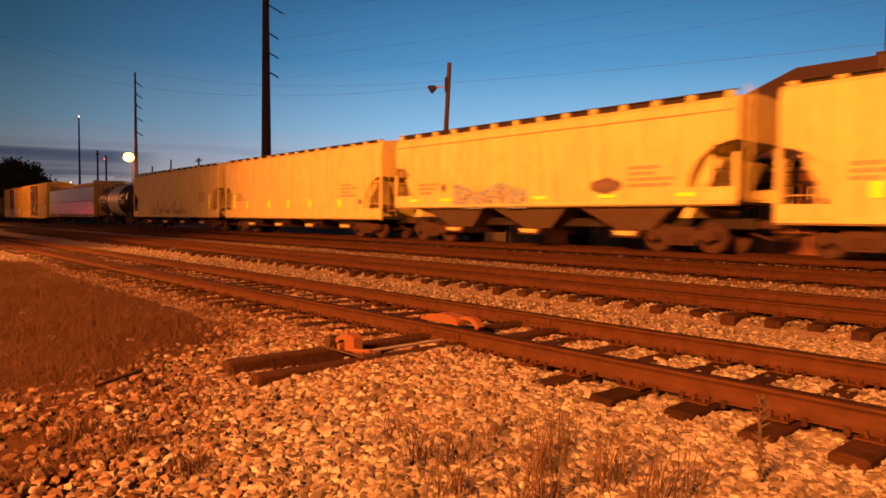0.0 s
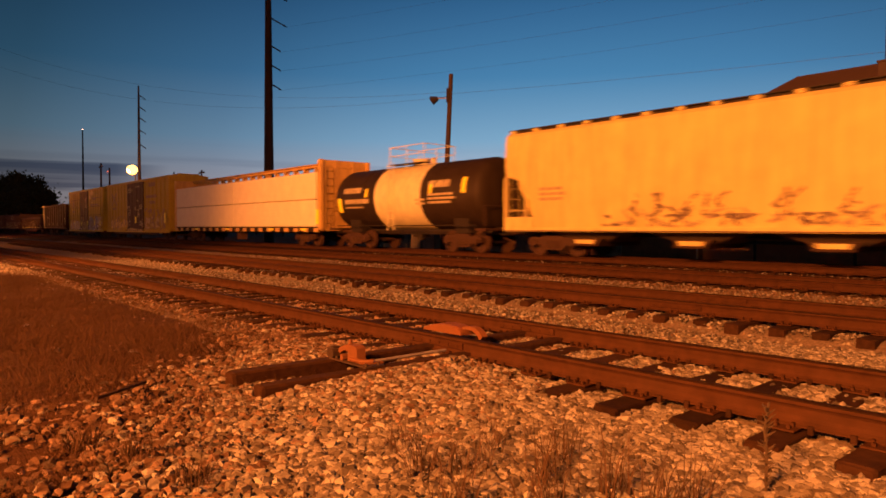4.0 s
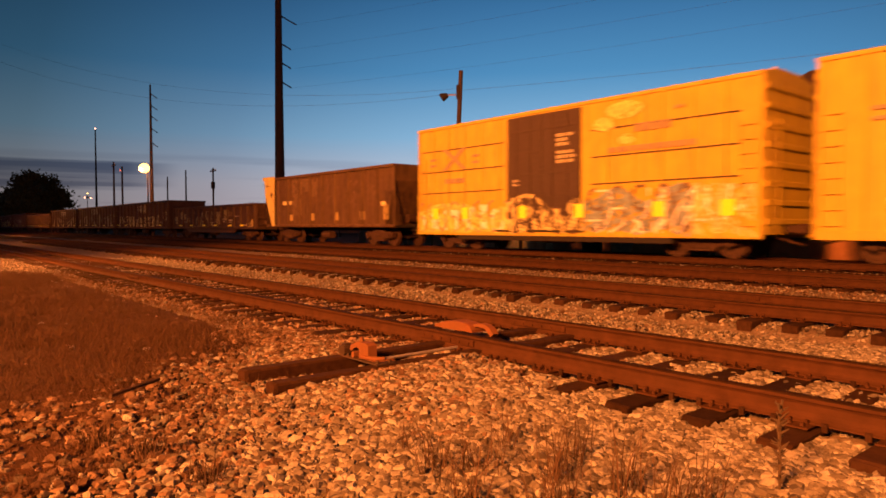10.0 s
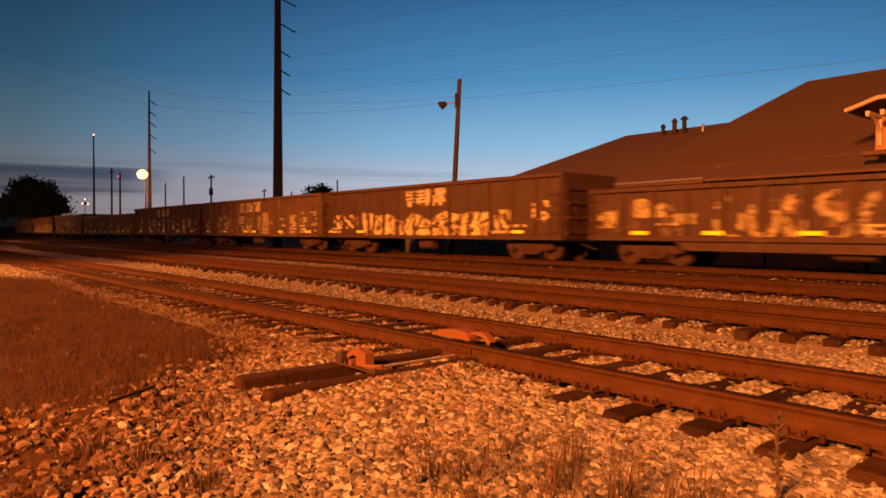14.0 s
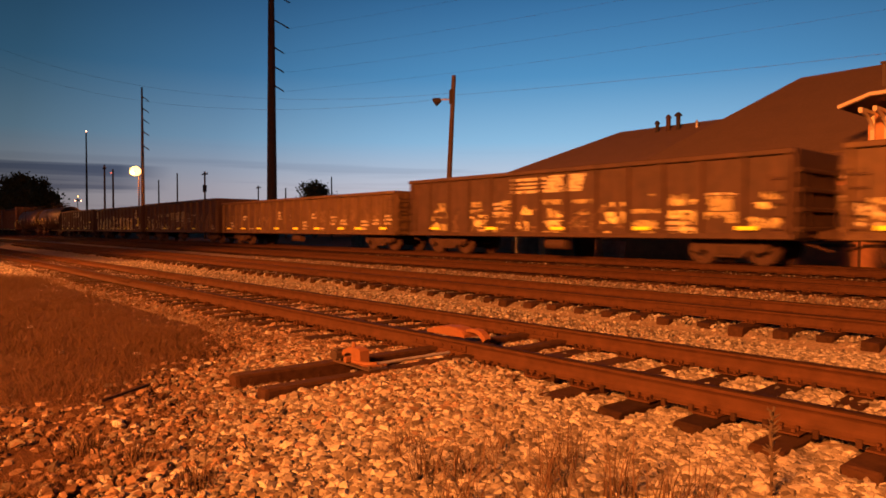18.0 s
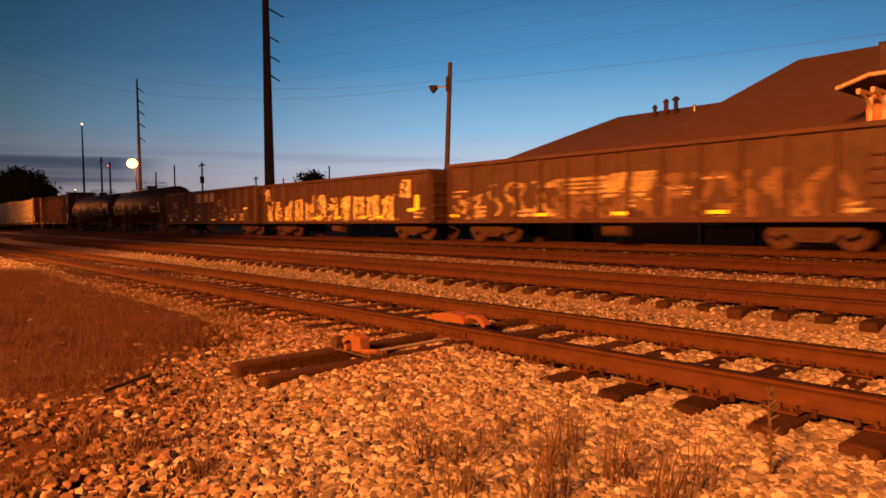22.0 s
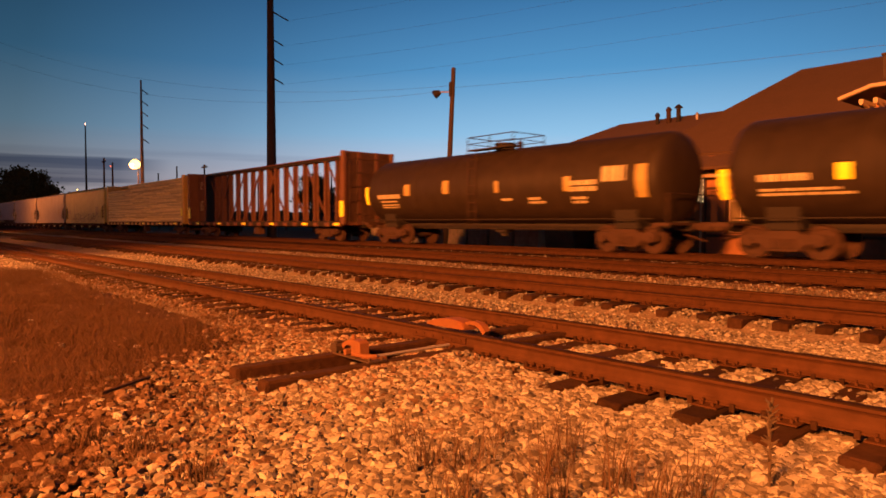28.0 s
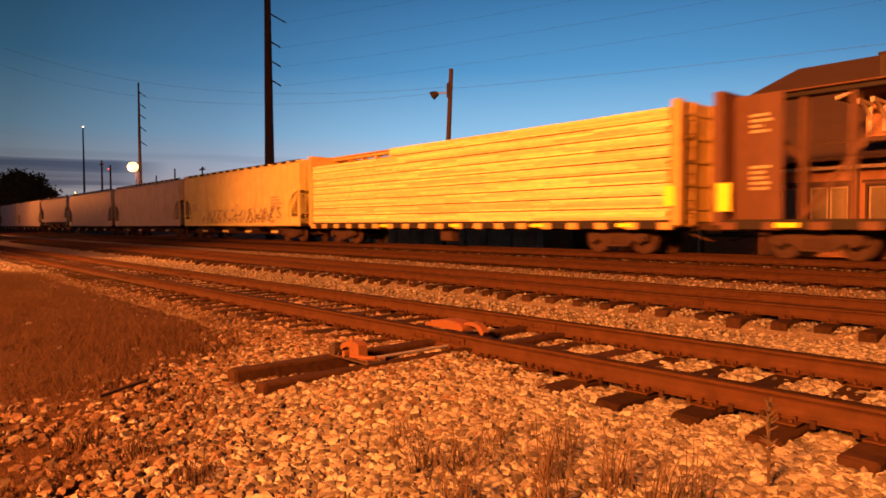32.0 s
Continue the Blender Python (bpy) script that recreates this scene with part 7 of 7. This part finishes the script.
wood_pole(-130.2, 31.6, 12.9, 0.2, "thin wooden pole far beyond the train", (12.4,))
bp = wood_pole(-131.0, 33.2, 12.2, 0.2, "thin wooden pole with a small red light")
part("beacon", Form().tube((-0.25, -0.25, 11.6), (-0.25, -0.25, 11.85), 0.10, n=8), M["red_dim"], bp, "small red lamp")
wood_pole(-121.9, 41.5, 11.4, 0.17, "thin wooden pole far beyond the train")
wood_pole(-108.9, 41.5, 10.9, 0.18, "wooden pole with crossarm and transformer can", (10.6,), True)
wood_pole(-155.0, 48.7, 12.4, 0.2, "thin wooden pole far beyond the train")
wood_pole(-78.3, 47.0, 8.5, 0.13, "short wooden pole behind the train")
wood_pole(-140.8, 65.7, 11.2, 0.2, "thin wooden pole far beyond the train", (10.9,))
wood_pole(-109.5, 56.3, 8.8, 0.18, "short pole behind the train")
mast = thing("radio_mast", "slender steel mast with a small light at its tip", "mast", (-198.6, 43.8, -0.2))
part("shaft", Form().tube((0, 0, 0), (0, 0, 27.6), 0.34, 0.16, n=8), M["steel_pole"], mast)
part("beacon", Form().tube((0, 0, 27.6), (0, 0, 27.9), 0.15, n=8), M["red_lamp"], mast)

far_light = thing("floodlight_tower", "distant lamp cluster on a thin pole", "floodlight", (-215.0, 45.0, -0.2))
part("pole", Form().tube((0, 0, 0), (0, 0, 11.0), 0.14, 0.09, n=8), M["steel_pole"], far_light)
part("crossarm", Form().bar(-0.5, 0.5, -0.8, 0.8, 9.7, 10.1, 0.05), M["under"], far_light)
for y in (-0.75, 0.75):
    part("lamp_head", Form().loft([[(0.5 + q, y + r_ * math.cos(6.2832 * i / 8), 9.75 + r_ * math.sin(6.2832 * i / 8)) for i in range(8)] for q, r_ in ((0.0, 0.18), (0.12, 0.14))]), M["red_lamp"], far_light, "small orange-red lamp")
part("top_lamp", Form().loft([[(0.3 + q, r_ * math.cos(6.2832 * i / 8), 11.0 + r_ * math.sin(6.2832 * i / 8)) for i in range(8)] for q, r_ in ((0.0, 0.18), (0.12, 0.14))]), M["glow"], far_light, "small bright top lamp")

sig = thing("crossing_signal", "level crossing signal mast with glowing red lenses", "signal", (-150.0, 3.0, -0.2))
part("mast", Form().tube((0, 0, 0), (0, 0, 3.4), 0.06, n=8), M["galv"], sig)
part("crossarm", Form().bar(-0.05, 0.05, -0.55, 0.55, 2.7, 2.8, 0.01), M["under"], sig)
for y in (-0.5, 0.5):
    hd = part("hood", Form().tube((0.0, y, 2.75), (0.1, y, 2.75), 0.26, n=14), M["under"], sig)
    part("lens", Form().tube((0.1, y, 2.75), (0.125, y, 2.75), 0.15, 0.12, n=14), M["red_lamp"], hd, "glowing red lens")
lamp_at(-149.7, 3.0, 2.75, 230, 0.12, (1.0, 0.05, 0.10))

yard = thing("yard_light", "bright sodium yard light on a slim pole behind the train", "street lamp", (-100.6, 28.9, -0.2))
part("pole", Form().tube((0, 0, 0), (0, 0, 10.0), 0.13, 0.09, n=8), M["steel_pole"], yard, smooth=True)
part("arm", Form().tube((0, 0, 9.9), (0.5, -0.6, 10.1), 0.05, n=6), M["galv"], yard)
n = 14
part("lamp_bowl", Form().loft([[(0.5 + r_ * math.cos(6.2832 * i / n), -0.6 + r_ * math.sin(6.2832 * i / n), z) for i in range(n)] for z, r_ in ((9.15, 0.25), (9.3, 0.5), (9.6, 0.7), (9.95, 0.7), (10.25, 0.5), (10.4, 0.25))]), M["glow"], yard, "glowing lamp bowl", smooth=True)
lamp_at(-100.0, 27.6, 9.2, 5000, 0.6)

# Added poles that carry the lamps out of view.
for x, y, z, w in UNSEEN_LAMPS:
    s = thing("street_lamp", "sodium street lamp on an added steel pole out of view", "street lamp", (x, y - 1.2, -0.2), group="sodium street lamps")
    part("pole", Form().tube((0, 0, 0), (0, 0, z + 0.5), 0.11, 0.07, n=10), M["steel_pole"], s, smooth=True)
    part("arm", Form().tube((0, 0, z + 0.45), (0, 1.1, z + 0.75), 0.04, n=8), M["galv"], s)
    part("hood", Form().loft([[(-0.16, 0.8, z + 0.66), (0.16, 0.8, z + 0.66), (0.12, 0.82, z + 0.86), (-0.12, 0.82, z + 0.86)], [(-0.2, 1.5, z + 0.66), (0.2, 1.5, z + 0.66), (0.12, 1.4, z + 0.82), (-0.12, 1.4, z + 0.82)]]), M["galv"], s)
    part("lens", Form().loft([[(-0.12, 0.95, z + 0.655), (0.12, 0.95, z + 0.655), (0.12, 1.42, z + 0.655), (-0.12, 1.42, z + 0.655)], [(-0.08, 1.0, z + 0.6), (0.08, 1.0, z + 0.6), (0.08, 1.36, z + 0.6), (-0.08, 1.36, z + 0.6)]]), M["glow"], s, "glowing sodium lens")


def cable(p, q, sag, label="thin dark overhead cable", r_=0.007):
    f = Form()
    pts = []
    for k in range(21):
        u = k / 20
        v = Vector(p).lerp(Vector(q), u)
        v.z -= 4 * sag * u * (1 - u)
        pts.append(v)
    f.path(pts, r_, 4)
    thing("overhead_cable", label, "cable", group="overhead cables", data=f.mesh("overhead_cable", M["wire"]))


cable((-70.7, 6.3, 18.0), (-28.7, 25.0, 9.1), 2.15)
cable((-70.7, 6.3, 16.4), (-28.7, 25.0, 8.85), 2.25)
cable((-28.6, 25.1, 9.0), (8.0, 34.2, 8.2), 0.3)
off = wood_pole(-70.7, 6.2, 18.2, 0.2, "tall wooden pole carrying the cables", (17.9, 16.3))
for x, y, z in ((-58.61, 29.98, 14.5), (-58.61, 29.98, 16.3), (-58.61, 29.98, 18.1), (-58.25, 30.38, 20.45)):
    cable((x, y, z), (22.0, 62.0, z + 3.1), 1.2, r_=0.006)


# ---- trees ----
def tree(x, y, height, width, seed, leaves, label):
    r = random.Random(seed)
    t = thing("tree", label, "tree", (x, y, -0.2))
    f = Form().tube((0, 0, 0), (0.1, 0.1, height * 0.35), width * 0.045, width * 0.03, n=8)
    tips = []
    for k in range(9):
        a, e = r.uniform(0, 6.28), r.uniform(0.35, 1.2)
        ln = width * r.uniform(0.28, 0.45)
        p = Vector((0.1, 0.1, height * r.uniform(0.25, 0.4)))
        q = p + Vector((math.cos(a) * math.cos(e) * ln, math.sin(a) * math.cos(e) * ln, math.sin(e) * ln * height / width * 1.2))
        f.tube(p, q, width * 0.018, width * 0.007, n=6)
        tips.append(q)
    part("trunk", f, M["bark"], t)
    g = Form()
    clumps = []
    for k in range(34):
        a, e, q = r.uniform(0, 6.28), r.uniform(-0.75, 1.5), r.uniform(0.5, 0.95)
        clumps.append(Vector((math.cos(a) * math.cos(e) * q * width * 0.46, math.sin(a) * math.cos(e) * q * width * 0.46, height * 0.50 + math.sin(e) * q * height * 0.40)))
    clumps += tips
    for _ in range(leaves):
        c = r.choice(clumps)
        p = c + Vector((r.gauss(0, 1), r.gauss(0, 1), r.gauss(0, 0.8))) * width * 0.075
        s = width * r.uniform(0.014, 0.034)
        u = Vector((r.gauss(0, 1), r.gauss(0, 1), r.gauss(0, 1))).normalized() * s
        v = u.orthogonal().normalized() * s * 0.7
        g.add([p - u, p + v, p + u, p - v], [(0, 1, 2, 3)])
    me = bpy.data.meshes.new("crown")
    me.from_pydata([tuple(p) for p in g.v], [], g.f)
    me.materials.append(M["leaf"])
    part("crown", me, None, t)


# low dark buildings across the street behind the depot yard
def far_store(x0, x1, y, h, openings, seed):
    r = random.Random(seed)
    b = thing("far_store", "low flat-roofed brick store, dark against the dusk sky", "building", (0, y, -0.2), group="far stores")
    part("wall", Form().bar(x0, x1, 0, 12, 0, h, 0.03), M["porch"], b)
    part("parapet", Form().bar(x0 - 0.1, x1 + 0.1, -0.1, 0.25, h, h + 0.45, 0.03).bar(x0 - 0.1, x1 + 0.1, 11.8, 12.1, h, h + 0.45, 0.03), M["darktrim"], b)
    part("roof", Form().bar(x0 + 0.1, x1 - 0.1, 0.25, 11.8, h, h + 0.08, 0.02), M["roof"], b)
    step = (x1 - x0) / openings
    for k in range(openings):
        c = x0 + step * (k + 0.5)
        w = part("window", Form().bar(c - step * 0.3, c + step * 0.3, -0.06, 0.0, 1.0, h * 0.55, 0.01), M["under"], b, "dark shop window")
        part("frame", Form().bar(c - step * 0.34, c + step * 0.34, -0.1, -0.02, h * 0.55, h * 0.55 + 0.12, 0.01), M["darktrim"], w)
    for k in range(3):
        c = r.uniform(x0 + 1, x1 - 1)
        part("roof_vent", Form().tube((c, 2.0, h), (c, 2.0, h + r.uniform(0.9, 1.5)), r.uniform(0.25, 0.5), n=10), M["under"], b)


for x0, x1, h, n_, sd in ((-131.0, -119.5, 7.0, 4, 1), (-119.3, -106.0, 6.6, 5, 2), (-105.8, -98.0, 7.2, 3, 3), (-97.8, -86.5, 6.3, 4, 4)):
    far_store(x0, x1, 75.0, h, n_, sd)
tree(-178.0, 26.4, 14.6, 13.8, 3, 16000, "broad dark tree standing against the dusk sky")
tree(-192.0, 24.5, 8.5, 10.0, 4, 2500, "small dark tree beside the far track")
tree(-106.0, 60.0, 11.2, 8.2, 5, 6000, "small dark round tree far behind the train")
tree(-56.0, 50.0, 6.6, 3.0, 6, 1800, "small dark tree beyond the depot")
tree(-52.0, 52.0, 6.4, 4.0, 8, 1000, "low dark bush beyond the depot")

# low dark line of far woods and sheds
r = random.Random(12)
f = Form()
for k in range(160):
    a = radians(r.uniform(10, 100))
    d = r.uniform(260, 420)
    p = (-math.sin(a) * d, math.cos(a) * d)
    w, h = r.uniform(6, 16), r.uniform(3.5, 7.5)
    n = 7
    ring = [[(p[0] + w * q * math.cos(6.2832 * i / n) * r.uniform(0.8, 1.2), p[1] + w * q * math.sin(6.2832 * i / n), z * h * r.uniform(0.9, 1.1)) for i in range(n)] for z, q in ((-0.1, 0.9), (0.5, 1.0), (0.85, 0.7), (1.0, 0.25))]
    f.loft(ring)
thing("far_woods", "low dark band of woods along the horizon", "woods", kind="stuff", data=f.mesh("far_woods", M["leaf"]))


# ---- movement ----
def rolled(s):
    """Metres rolled at any time in seconds."""
    k = min(int(s * 2), len(TRAVEL) - 2)
    return TRAVEL[k] + (TRAVEL[k + 1] - TRAVEL[k]) * (s * 2 - k)


def motions():
    for car, x0 in CARS:
        walk(car, [(0.5 * k, pose(x0 + s, CAR_Y, CAR_Z)) for k, s in enumerate(TRAVEL)])
        # the wheels turn while the car is near
        seen = [k / FPS for k in range(0, 32 * FPS + 1) if -62 < x0 + rolled(k / FPS) < 12]
        if not seen:
            continue
        start = rolled(seen[0])
        turn = [(s, math.degrees((rolled(s) - start) / 0.457)) for s in seen]
        if seen[0] > 0:
            turn.insert(0, (0.0, 0.0))
        if seen[-1] < 32:
            turn.append((32.0, turn[-1][1]))
        for tr in car.children:
            for w in tr.children:
                if w.name.startswith("wheelset"):
                    at = w.matrix_basis.translation.copy()
                    walk(w, [(s, pose(at.x, at.y, at.z, 0, d, 0)) for s, d in turn])


motions()
